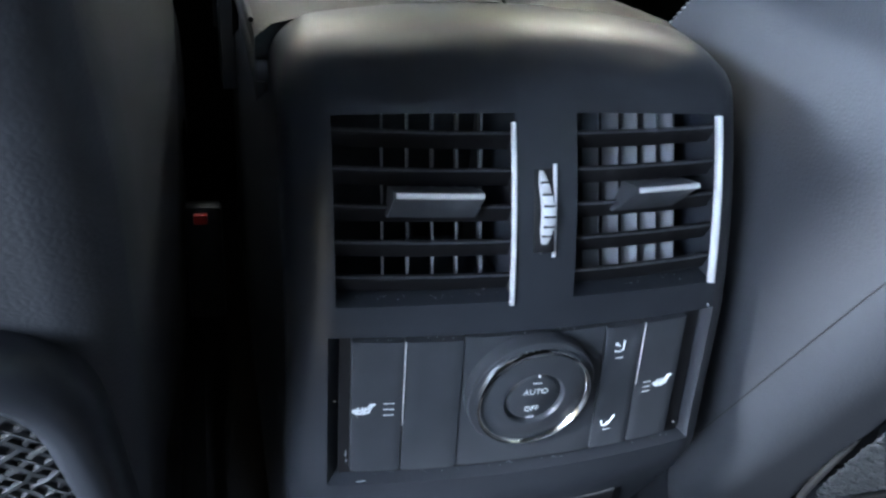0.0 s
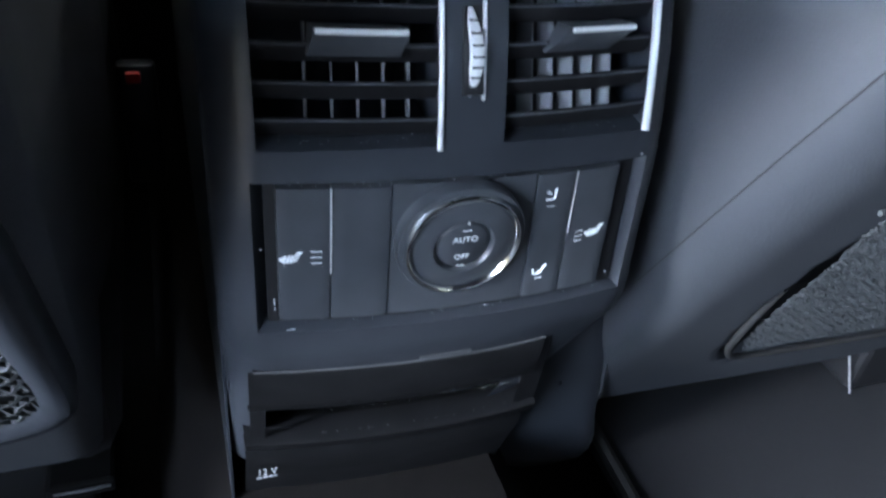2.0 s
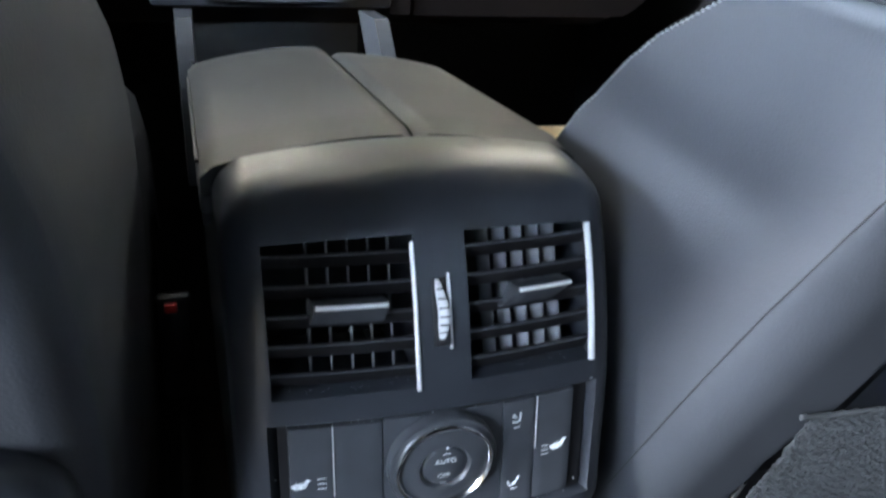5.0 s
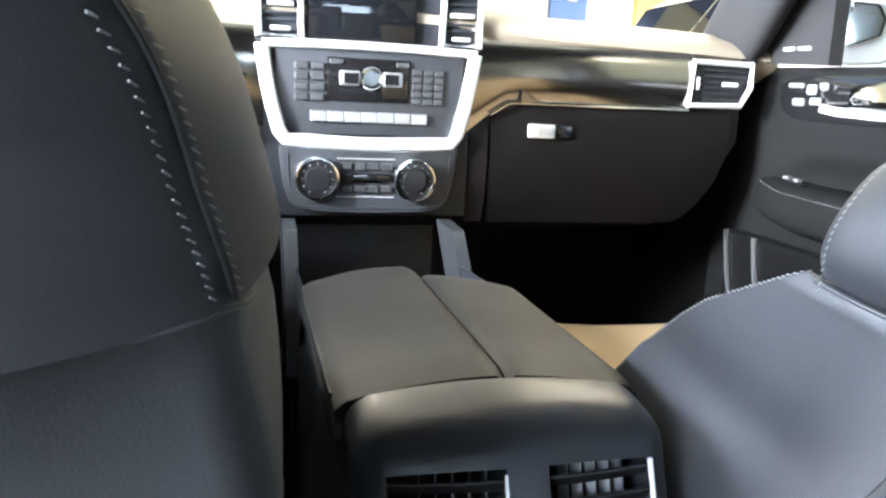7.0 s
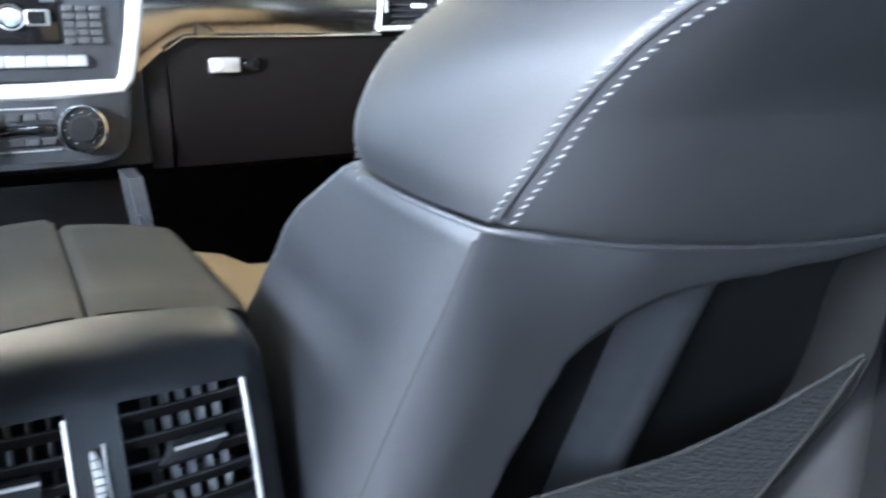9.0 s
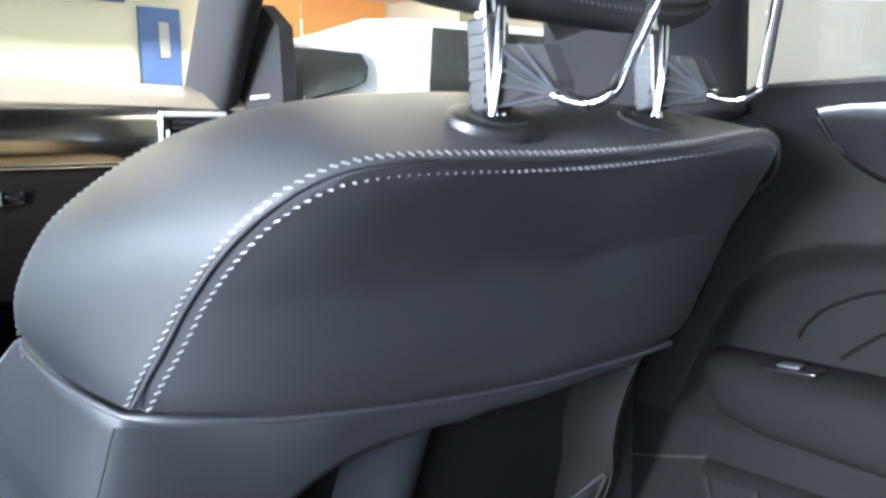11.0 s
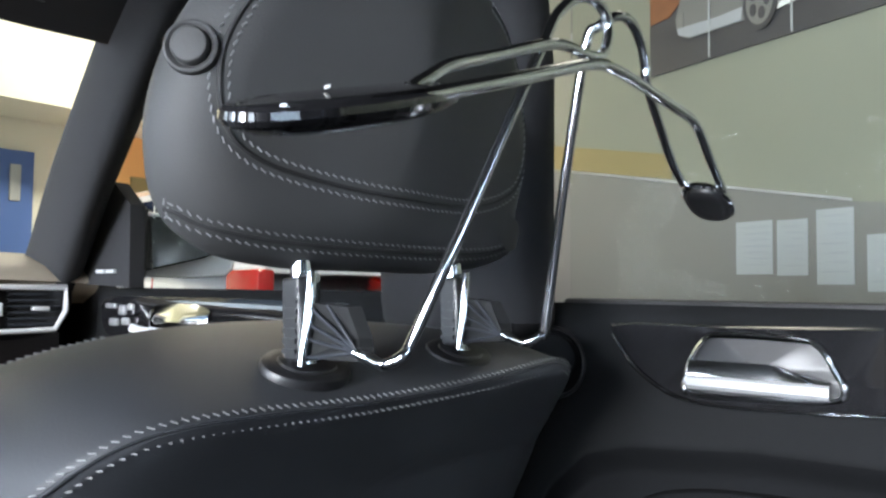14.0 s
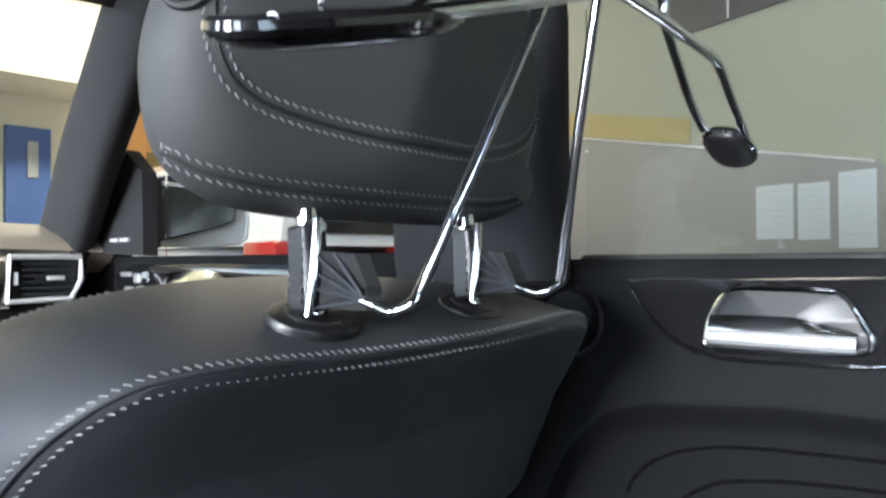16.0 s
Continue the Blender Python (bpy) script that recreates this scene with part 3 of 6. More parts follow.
def finish_seat(seat, mirror):
    # cushion
    bm = bmesh.new()
    rows = []
    for k in range(15):
        f = k / 14
        y = 0.10 + 0.52 * f
        drop = 0.0 if f < 0.8 else 0.06 * ((f - 0.8) / 0.2) ** 2
        rows.append([(CX + (0.255 if mirror > 0 else 0.235) * s, y, 0.36 - drop + h) for s, h in ((-1, -0.14), (-1.0, -0.04), (-0.97, -0.005), (-0.88, 0.02), (-0.74, 0.012), (-0.6, -0.008), (-0.3, -0.014), (0, -0.015), (0.3, -0.014), (0.6, -0.008), (0.74, 0.012), (0.88, 0.02), (0.97, -0.005), (1, -0.04), (1, -0.14))])
    loft(bm, rows)
    flip(bm, mirror)
    part("cushion", bm, TAN if mirror > 0 else LEATHER, seat, "tan leather seat cushion" if mirror > 0 else "black leather seat cushion")
    bm = boxed(CX - 0.23, CX + 0.23, 0.05, 0.60, 0.06, 0.24, 0.02)
    flip(bm, mirror)
    part("seat_base", bm, PLASTIC_D, seat, "dark plastic seat base")
    bm = boxed(CX - 0.16, CX + 0.16, -0.06, -0.03, 0.40, 0.66, 0.012, m=None)
    bmesh.ops.rotate(bm, cent=(CX, -0.04, 0.6), matrix=Matrix.Rotation(radians(22), 3, 'X'), verts=bm.verts)
    bmesh.ops.translate(bm, vec=(0, 0.02, 0), verts=bm.verts)
    flip(bm, mirror)
    part("front_insert", bm, TAN, seat, "tan leather front of the backrest")
    return seat


HX = [(0.742, CX - 0.02), (0.7425, 0.335), (0.747, 0.293), (0.757, 0.268), (0.775, 0.252), (0.80, 0.244), (0.825, 0.2425), (0.855, 0.249), (0.885, 0.264), (0.91, 0.285), (0.930, 0.311), (0.942, 0.338), (0.950, CX)]


def head_restraint(seat, mirror):
    yb = lambda z, x=0.1: -0.256 - 0.15 * (z - 0.789) - 0.026 * max(0, 1 - math.sqrt(((x - CX + 0.008) / 0.135) ** 2 + 0.006)) * max(0.35, 1 - ((z - 0.845) / 0.11) ** 2)
    yf = lambda z: -0.150 - 0.15 * (z - 0.789)
    left = [(p.x, p.z) for p in spline([(x, 0, z) for z, x in HX], 5)]
    square = lambda x, z: 0.024 * math.exp(-((z - 0.757) / 0.018) ** 2) * max(0, min(1, (CX - x) / 0.09))
    pts = [(CX - (CX - x) * 0.957, z) for x, z in left] + [(2 * CX - x + square(x, z), z) for x, z in left[-2::-1]]
    r = 0.030
    bm = bmesh.new()
    nrm = inward(pts)
    rows = []
    ins = [Vector(p) + n * r for p, n in zip(pts, nrm)]
    for f in (1.0, 0.97, 0.93, 0.88, 0.82, 0.74, 0.64, 0.52, 0.4, 0.28, 0.18, 0.09):
        rows.append([(q.x + (CX - q.x) * f, yb(q.y + (0.84 - q.y) * f, q.x + (CX - q.x) * f), q.y + (0.84 - q.y) * f) for q in ins])
    for k in range(10):
        a = math.pi / 2 * k / 9
        d, dy = r * (1 - math.sin(a)), r * (1 - math.cos(a))
        rows.append([(p[0] + n.x * d, yb(p[1] + n.y * d, p[0] + n.x * d) + dy, p[1] + n.y * d) for p, n in zip(pts, nrm)])
    for d, f in ((0.006, 0.2), (0.016, 0.42), (0.028, 0.65), (0.042, 0.85), (0.060, 1.0)):
        rows.append([(p[0] + n.x * d, (yb(p[1]) + r) * (1 - f) + yf(p[1]) * f, p[1] + n.y * d) for p, n in zip(pts, nrm)])
    rows.append([(CX, yf(0.84), 0.84) for q in ins])
    loft(bm, rows, closed=True)
    bmesh.ops.remove_doubles(bm, verts=bm.verts, dist=1e-5)
    flip(bm, mirror)
    head = part("headrest", bm, HEADLEATHER, seat, "black leather headrest with white contrast stitching")
    inner = [(0.338, 0.922), (0.311, 0.910), (0.281, 0.882), (0.263, 0.847), (0.2650, 0.813), (0.285, 0.7955), (0.337, 0.7870), (CX, 0.7845), (0.46, 0.7865), (0.502, 0.796), (0.525, 0.812), (0.531, 0.842), (0.514, 0.877), (0.485, 0.906), (0.46, 0.918)]
    ring = pts + [pts[0]]
    for line in (inner, [(0.2555, 0.770), (0.270, 0.762), (0.30, 0.757), (0.345, 0.755), (CX, 0.7545), (0.445, 0.755), (0.49, 0.757), (0.520, 0.762), (0.5345, 0.770)]):
        fine = [(p.x if p.x > CX else CX - (CX - p.x) * 0.96, p.z) for p in spline([(x, 0, z) for x, z in line], 10)]
        double_seam(head, fine, ring, r, yb, mirror, 0.0042)
    # release button on the side
    if mirror > 0:
        n = Vector((-0.76, -0.64, 0.06)).normalized()
        c = Vector((0.2535, yb(0.8455) + 0.0080, 0.8455))
        bm = bmesh.new()
        disc(bm, c - n * 0.0085, n, [(0.0005, 0.004), (0.0095, 0.004), (0.0102, 0.0055), (0.0118, 0.0066), (0.0130, 0.0062), (0.0135, 0.004), (0.0135, -0.006)], 36)
        part("release_collar", bm, HEADLEATHER, head, "round collar of the release button")
        bm = bmesh.new()
        disc(bm, c - n * 0.0085, n, [(0.0092, 0.0), (0.0092, 0.0078), (0.0082, 0.009), (0.005, 0.0094), (0.0005, 0.0094)], 36)
        part("release_button", bm, HEADLEATHER, head, "round black release button")
    for x in (0.329, 0.465):
        bm = bmesh.new()
        tube(bm, [(x + 0.0115, -0.243, 0.678), (x + 0.0115, -0.241, 0.70), (x + 0.0115, -0.231, 0.79)], 0.0062, 16)
        flip(bm, mirror)
        part("headrest_post", bm, CHROME, head, "chrome headrest post")
        bm = bmesh.new()
        disc(bm, (x + 0.006, -0.2375, 0.6880), (0, -0.34, 0.94), [(0.0275, -0.010), (0.0290, 0.000), (0.0278, 0.0034), (0.0245, 0.0048), (0.0190, 0.0044), (0.0180, 0.0060), (0.0075, 0.0070), (0.0072, -0.01)], 40)
        bmesh.ops.transform(bm, matrix=Matrix.Translation((x + 0.006, -0.2375, 0.6880)) @ Matrix.Diagonal((1.0, 0.70, 0.85, 1)) @ Matrix.Translation((-x - 0.006, 0.2375, -0.6880)), verts=bm.verts)
        bmesh.ops.translate(bm, vec=(0.0045, -0.006, -0.0015), verts=bm.verts)
        flip(bm, mirror)
        part("post_guide", bm, PLASTIC_D, head, "round black plastic post guide")


seat = front_seat(1, "black leather front passenger seat with tan cushion and white stitching", (0, 0, 0))
head_restraint(seat, 1)
seat_l = front_seat(-1, "black leather driver seat with white stitching and a framed net pocket", (-0.007, -0.013, 0.046))
head_restraint(seat_l, -1)


# ---- coat hanger on the passenger headrest ----
def coat_hanger():
    h = empty("coat_hanger", "chrome wire coat hanger clamped to the passenger headrest posts", "coat hanger")
    r = 0.0032
    left = [(0.339, -0.283, 0.6985), (0.3405, -0.292, 0.6955), (0.3395, -0.303, 0.6935), (0.344, -0.311, 0.6975), (0.349, -0.314, 0.706), (0.363, -0.326, 0.748), (0.384, -0.336, 0.798), (0.403, -0.346, 0.845), (0.414, -0.351, 0.870), (0.422, -0.354, 0.886), (0.437, -0.358, 0.8985), (0.456, -0.360, 0.901), (0.469, -0.360, 0.893), (0.468, -0.360, 0.879), (0.459, -0.360, 0.870), (0.445, -0.360, 0.867), (0.42, -0.360, 0.866), (0.398, -0.361, 0.861), (0.347, -0.363, 0.842), (0.312, -0.367, 0.829), (0.292, -0.372, 0.8185), (0.276, -0.376, 0.8095)]
    right = [(0.479, -0.276, 0.703), (0.4785, -0.287, 0.6995), (0.4765, -0.297, 0.698), (0.482, -0.305, 0.703), (0.484, -0.308, 0.712), (0.4765, -0.325, 0.794), (0.469, -0.345, 0.880), (0.471, -0.352, 0.892), (0.483, -0.359, 0.9005), (0.498, -0.361, 0.900), (0.512, -0.361, 0.890), (0.518, -0.361, 0.876), (0.522, -0.360, 0.866), (0.553, -0.356, 0.842), (0.580, -0.352, 0.824), (0.604, -0.350, 0.811)]
    near = [(0.196, -0.401, 0.7815), (0.215, -0.400, 0.785), (0.241, -0.400, 0.794), (0.33, -0.396, 0.823), (0.38, -0.392, 0.840), (0.404, -0.390, 0.8465), (0.416, -0.390, 0.8475), (0.445, -0.389, 0.847), (0.49, -0.387, 0.8445), (0.530, -0.385, 0.8425), (0.548, -0.384, 0.838), (0.575, -0.381, 0.823), (0.612, -0.377, 0.803)]
    for pts in (left, right, near):
        bm = bmesh.new()
        tube(bm, spline(pts, 5), r, 10)
        part("wire", bm, CHROME, h, "polished chrome wire")
    # end pads: shallow black trays with a chrome lip
    for name, a, b, w in (("left", (0.1865, -0.390, 0.7812), (0.292, -0.381, 0.8118), 0.0185), ("right", (0.602, -0.364, 0.8085), (0.640, -0.361, 0.790), 0.0155)):
        a, b = Vector(a), Vector(b)
        d = (b - a).normalized()
        across = Vector((0.10, 1, 0.25)).normalized() if name == "left" else Vector((0.0, 1, 0.12)).normalized()
        up = d.cross(across).normalized()
        if up.z < 0:
            up = -up
        out = []
        n = 72
        for k in range(n):
            t = 2 * math.pi * k / n
            c, s = math.cos(t), math.sin(t)
            out.append((a + b) / 2 + d * ((b - a).length / 2) * (abs(c) ** 0.9) * (1 if c > 0 else -1) + across * w * (abs(s) ** 0.8) * (1 if s > 0 else -1))
        bm = bmesh.new()
        rows = [[p * f + (a + b) / 2 * (1 - f) + up * hh for p in out] for f, hh in ((0.02, 0.0042), (0.4, 0.0040), (0.7, 0.0034), (0.86, 0.0026), (0.95, 0.0016), (1.0, 0.0004), (1.02, -0.0016), (1.0, -0.0040), (0.9, -0.0062), (0.7, -0.0076), (0.4, -0.0082), (0.02, -0.0084))]
        loft(bm, rows, closed=True)
        part("end_pad", bm, GLOSS if name == "left" else PLASTIC_D, h, "black plastic pad at the end of the hanger arm")
        bm = bmesh.new()
        tube(bm, [p - up * 0.0005 for p in out], r, 8, closed=True)
        part("pad_rim", bm, GLOSS if name == "left" else CHROME, h, "glossy rim round the pad")
    bm = boxed(-0.0033, 0.0033, -0.0005, 0.0005, 0, 0.0008, m=Matrix.Translation((0.2220, -0.3900, 0.7965)) @ Matrix.Rotation(-0.30, 4, 'Y') @ Matrix.Rotation(1.0, 4, 'Z'))
    part("moulded_mark", bm, SATIN, h, "short pale moulded mark on the pad")
    # clamps: a toothed jaw on the post, a chrome edge and a ribbed wedge to the wire
    for x, y, zc, tip in ((0.329, -0.251, 0.7145, Vector((0.341, -0.288, 0.6975))), (0.466, -0.249, 0.7165, Vector((0.479, -0.280, 0.7015)))):
        hh = 0.0225
        bm = bmesh.new()
        lo, hi, far = zc - hh + 0.002, zc + 0.0095, tip + Vector((0.0045, 0.004, 0))
        side = Vector((0.0034, -0.0020, 0))
        outline = [Vector((x + 0.004, y - 0.003, lo)), Vector((x + 0.004, y - 0.003, hi)), Vector((far.x - 0.003, far.y + 0.006, hi - 0.002)), Vector((far.x, far.y, tip.z + 0.008)), tip + Vector((0.001, 0, 0.0036)), tip + Vector((0, 0, -0.0038))]
        loft(bm, [[p - side for p in outline], [p + side for p in outline]], closed=True, cap=True)
        clamp = part("clamp", bm, DARKFACE, h, "dark grey ribbed plastic clamp on the post", smooth=False)
        for p in (Vector((x + 0.0035, y - 0.005, hi)), Vector((x + 0.0035, y - 0.005, zc - 0.001)), Vector((x + 0.0035, y - 0.005, zc - 0.010)), Vector((x + 0.0035, y - 0.005, lo)), outline[1].lerp(outline[2], 0.55)):
            bm = bmesh.new()
            tube(bm, [p - side, tip - side + Vector((0, 0, 0.001))], 0.0009, 6)
            part("rib", bm, PLASTIC, clamp)
        bm = boxed(-0.004, 0.012, -0.001, 0.014, -hh, hh + 0.001, 0.002, m=Matrix.Translation((x + 0.002, y, zc)) @ Matrix.Rotation(radians(-4), 4, 'X'))
        part("jaw", bm, PLASTIC_D, clamp, "grooved jaw round the post", smooth=False)
        for k in range(7):
            zz = zc - hh + 0.004 + k * 0.0055
            part("tooth", boxed(x - 0.0032, x - 0.0018, y + 0.001, y + 0.012, zz, zz + 0.0028), PLASTIC_D, clamp, smooth=False)
        bm = bmesh.new()
        tube(bm, [(x - 0.0028, y - 0.004, zc - hh - 0.002), (x + 0.0008, y - 0.005, zc), (x + 0.0045, y - 0.003, zc + hh + 0.004)], [0.0022, 0.0029, 0.0027], 12, flat=1.0)
        part("chrome_bar", bm, CHROME, clamp, "chrome bar along the clamp")
        bm = bmesh.new()
        disc(bm, (x + 0.0095, y + 0.002, zc + hh), (0.2, -1, 0), [(0.0034, -0.008), (0.0034, 0.002), (0.0026, 0.003), (0.0005, 0.003)], 20)
        part("screw", bm, CHROME, clamp, "small chrome screw")


coat_hanger()


# ---- centre console ----
PROF = [(-0.018, 0.140), (-0.024, 0.1775), (-0.030, 0.2010), (-0.034, 0.228), (-0.039, 0.240), (-0.0415, 0.252), (-0.0415, 0.264), (-0.0405, 0.268), (-0.0385, 0.290), (-0.0365, 0.315), (-0.034, 0.3415), (-0.0325, 0.346), (-0.031, 0.3555), (-0.026, 0.375), (-0.020, 0.395), (-0.013, 0.414), (-0.0045, 0.4335), (-0.0005, 0.4425), (0.006, 0.4513), (0.017, 0.4592), (0.034, 0.4640), (0.054, 0.4666), (0.066, 0.4669)]


# the housing draws in on the passenger side towards the floor: height against half width
CHEEK = [(0.14, 0.058), (0.1775, 0.068), (0.201, 0.082), (0.228, 0.106), (0.245, 0.112)]


def face_y(x, z):
    ys = [p[0] for p in PROF[:17]]
    zs = [p[1] for p in PROF[:17]]
    return float(np.interp(z, zs, ys)) + 0.9 * x * x


def console():
    con = empty("centre_console", "black plastic centre console between the front seats with padded armrest", "console")
    xs_half = [0.0, 0.0145, 0.030, 0.045, 0.060, 0.075, 0.0875, 0.0925, 0.0960, 0.101]
    xs = [-x for x in xs_half[:0:-1]] + xs_half
    rows = []
    for i, (y, z) in enumerate(PROF):
        a, b = Vector(PROF[max(i - 1, 0)]), Vector(PROF[min(i + 1, len(PROF) - 1)])
        t = (b - a).normalized()
        n = Vector((t.y, -t.x))           # inward: forward on the face, down on the top
        row = []
        for x in xs:
            d = 0.9 * x * x + 40 * max(0, abs(x) - 0.0935) ** 2
            row.append((x, y + n.x * d, z + n.y * d))
        rim = []
        d0, a0 = 0.9 * 0.101 ** 2 + 40 * 0.0075 ** 2, 0.66
        for k in range(1, 7):
            ang = a0 + (math.pi / 2 - a0) * k / 6
            x = 0.101 + 0.011 * (math.sin(ang) - math.sin(a0)) / (1 - math.sin(a0))
            d = d0 + 0.022 * (math.cos(a0) - math.cos(ang))
            rim.append((x, y + n.x * d, z + n.y * d))
        deep = d0 + 0.022 * math.cos(a0)
        for f in (0.02, 0.06, 0.12):
            rim.append((0.112 + 0.004 * f, y + n.x * (deep + f), z + n.y * (deep + f)))
        side = interp(z, CHEEK) / 0.112
        rows.append([(-x, yy, zz) for x, yy, zz in rim[::-1]] + [(x * side if x > 0 else x, yy, zz) for x, yy, zz in row] + [(x * side, yy, zz) for x, yy, zz in rim])
    off = 9
    i_lo, i_hi = 12, 16
    c_lo, c_hi = 6, 10

    def skip(i, j):
        x0, x1 = (xs[j - off], xs[j - off + 1]) if off <= j < off + len(xs) - 1 else (9, 9)
        if i_lo <= i < i_hi and ((x0 >= 0.0144 and x1 <= 0.0926) or (x0 >= -0.0926 and x1 <= -0.0144)):
            return True
        if i == 1 and x0 >= -0.0926 and x1 <= 0.0601:
            return True
        if c_lo <= i < c_hi and x0 >= -0.0961 and x1 <= 0.0961:
            return True
        return False
    bm = bmesh.new()
    loft(bm, rows, skip=skip)
    bmesh.ops.remove_doubles(bm, verts=bm.verts, dist=1e-6)
    rims = [e for e in bm.edges if e.is_boundary and all(abs(v.co.x) < 0.0962 and 0.26 < v.co.z < 0.44 for v in e.verts)]
    ret = bmesh.ops.extrude_edge_only(bm, edges=rims)
    for v in [g for g in ret["geom"] if isinstance(g, bmesh.types.BMVert)]:
        v.co.y += 0.0085 if v.co.z < 0.35 else 0.05
        if v.co.z < 0.35:
            v.co.x *= 0.925 if abs(v.co.x) > 0.09 else 1.0
            v.co.z += 0.0055 if v.co.z < 0.30 else 0.0
        if v.co.z > 0.35:
            v.co.z += 0.004
    part("rear_housing", bm, PLASTIC, con, "matt black rear housing with rounded edges")
    # flanks
    for s in (-1, 1):
        bm = bmesh.new()
        prof = [(-0.005, 0.06), (-0.005, 0.17), (-0.012, 0.24), (-0.008, 0.34), (0.012, 0.40), (0.03, 0.425), (0.07, 0.440), (0.42, 0.438), (0.55, 0.43), (0.62, 0.42), (0.62, 0.06)]
        if s > 0:
            prof = [(0.06, 0.06), (0.05, 0.17), (0.012, 0.235)] + prof[3:]
        loft(bm, [[(s * 0.1110, y, z) for y, z in prof], [(s * 0.1122, y, z) for y, z in prof]], closed=True, cap=True)
        part("side_panel", bm, PLASTIC, con, "black console side panel")
    # padded lids
    for name, x0, x1 in (("armrest_lid", -0.118, 0.0078), ("armrest_lid", 0.0096, 0.117)):
        bm = bmesh.new()
        rows = []
        ny = 16
        for i in range(ny + 1):
            f = i / ny
            y = 0.071 + (0.342 if x0 > 0 else 0.386) * f
            fr = max(0, (f - 0.80) / 0.20)
            ez = -0.004 if i == 0 else (-0.030 * fr * fr)
            row = []
            m = 16
            for k in range(m + 1):
                u = k / m
                x = x0 + (x1 - x0) * u
                # outer corner rounds off towards the front
                outer = (1 - u) if x0 < 0 else u
                yy = y - 0.055 * fr * max(0, outer - 0.3) ** 2 * 2.2
                z = 0.4705 - 1.15 * x * x * 1.0
                e = min(u, 1 - u) * (x1 - x0)
                z -= 0.0045 * max(0, 1 - e / 0.006) ** 2
                row.append((x, yy, z + ez))
            rim0 = (row[0][0], row[0][1], row[0][2] - 0.03)
            rim1 = (row[-1][0], row[-1][1], row[-1][2] - 0.03)
            rows.append([rim0] + row + [rim1])
        rows.insert(0, [(x, y, z - 0.03) for x, y, z in rows[0]])
        rows.append([(x, y + 0.003, z - 0.045) for x, y, z in rows[-1]])
        loft(bm, rows)
        part(name, bm, LEATHER_ARM, con, "padded leather armrest lid")
    bm = boxed(-0.119, 0.117, 0.068, 0.40, 0.425, 0.437, 0.003)
    part("lid_frame", bm, PLASTIC_D, con, "dark frame under the lids")
    bm = bmesh.new()
    tube(bm, [(-0.1185, y, 0.4505) for y in (0.09, 0.15, 0.25, 0.34)], 0.0014, 6)
    part("lid_piping", bm, LEATHER_ARM, con, "thin piping along the lid edge")
    # vents
    for s in (-1, 1):
        vent = part("air_vent", boxed(-0.038, 0.038, 0.044, 0.047, 0.352, 0.445, m=Matrix.Translation((s * 0.0535, 0, 0))), PLASTIC_D, con, "black air vent with horizontal slats")
        x0, x1 = (s * 0.0535 - 0.0385, s * 0.0535 + 0.0385)
        for k in range(5):
            zz = 0.3650 + 0.0147 * k
            yy = face_y(s * 0.0535, zz) + 0.004
            bm = bmesh.new()
            rows = []
            for j in range(9):
                x = x0 + (x1 - x0) * j / 8
                y = face_y(x, zz) + 0.004
                rows.append([(x, y + 0.0010, zz + 0.0013), (x, y - 0.0006, zz + 0.0006), (x, y - 0.0002, zz - 0.0010), (x, y + 0.0030, zz - 0.0078), (x, y + 0.0125, zz - 0.0092), (x, y + 0.0130, zz - 0.0060)])
            loft(bm, rows, closed=True, cap=True)
            slat = part("slat", bm, PLASTIC_D, vent, smooth=False)
            # lighter tube puts the light caught by the slat's edge into colour
            bm = bmesh.new()
            tube(bm, [(r[1][0], r[1][1] - 0.0002, r[1][2]) for r in rows], 0.0006, 5)
            part("lip", bm, PANEL, slat)
        for k in range(5):
            x = x0 + (0.0240 if s < 0 else 0.0180) + (0.0112 if s < 0 else 0.0108) * k
            rz = -12 if s < 0 else 36
            # the fins lean forward with the face
            bm = boxed(-0.0005, 0.0005, -(0.0055 if s < 0 else 0.0042), 0.0055 if s < 0 else 0.0042, -0.041, 0.041, m=Matrix.Translation((x, face_y(x, 0.396) + 0.0245, 0.396)) @ Matrix.Rotation(radians(1.6 if s < 0 else 0), 4, 'Y') @ Matrix.Rotation(radians(-22), 4, 'X') @ Matrix.Rotation(radians(rz), 4, 'Z'))
            part("fin", bm, FIN, vent, smooth=False)
        # thumb tab on the middle slat
        z0 = 0.3705 + 0.0147 * 2
        xc = -0.050 if s < 0 else 0.058
        w = 0.019 if s < 0 else 0.0165
        bm = bmesh.new()
        rows = []
        for j in range(9):
            x = xc + w * (2 * j / 8 - 1)
            y = face_y(x, z0) - 0.004
            e = 0.001 if j in (0, 8) else 0.0
            sk = 0.008 if s > 0 else 0.0015
            rows.append([(x, y + e, z0 + 0.0055 - e), (x, y - 0.0030 + e, z0 + 0.0048), (x, y - 0.0036 + e, z0 + 0.0028), (x - 0.5 * sk, y - 0.0010 + e, z0 - 0.0030), (x - sk, y + 0.003, z0 - 0.0085), (x - sk, y + 0.006, z0 - 0.0085), (x, y + 0.012, z0 + 0.002)])
        loft(bm, rows, closed=True, cap=True)
        tab = part("thumb_tab", bm, PANEL, vent, "satin black thumb tab")
        # silver tube stands for the highlight on the tab's top edge
        bm = bmesh.new()
        tube(bm, [(xc + w * (2 * j / 8 - 1) * 0.97, face_y(xc, z0) - 0.0072 + (face_y(xc + w * (2 * j / 8 - 1), z0) - face_y(xc, z0)), z0 + 0.0040) for j in range(9)], 0.0013, 6)
        part("tab_glint", bm, SATIN, tab, "thin silver highlight drawn along the tab")
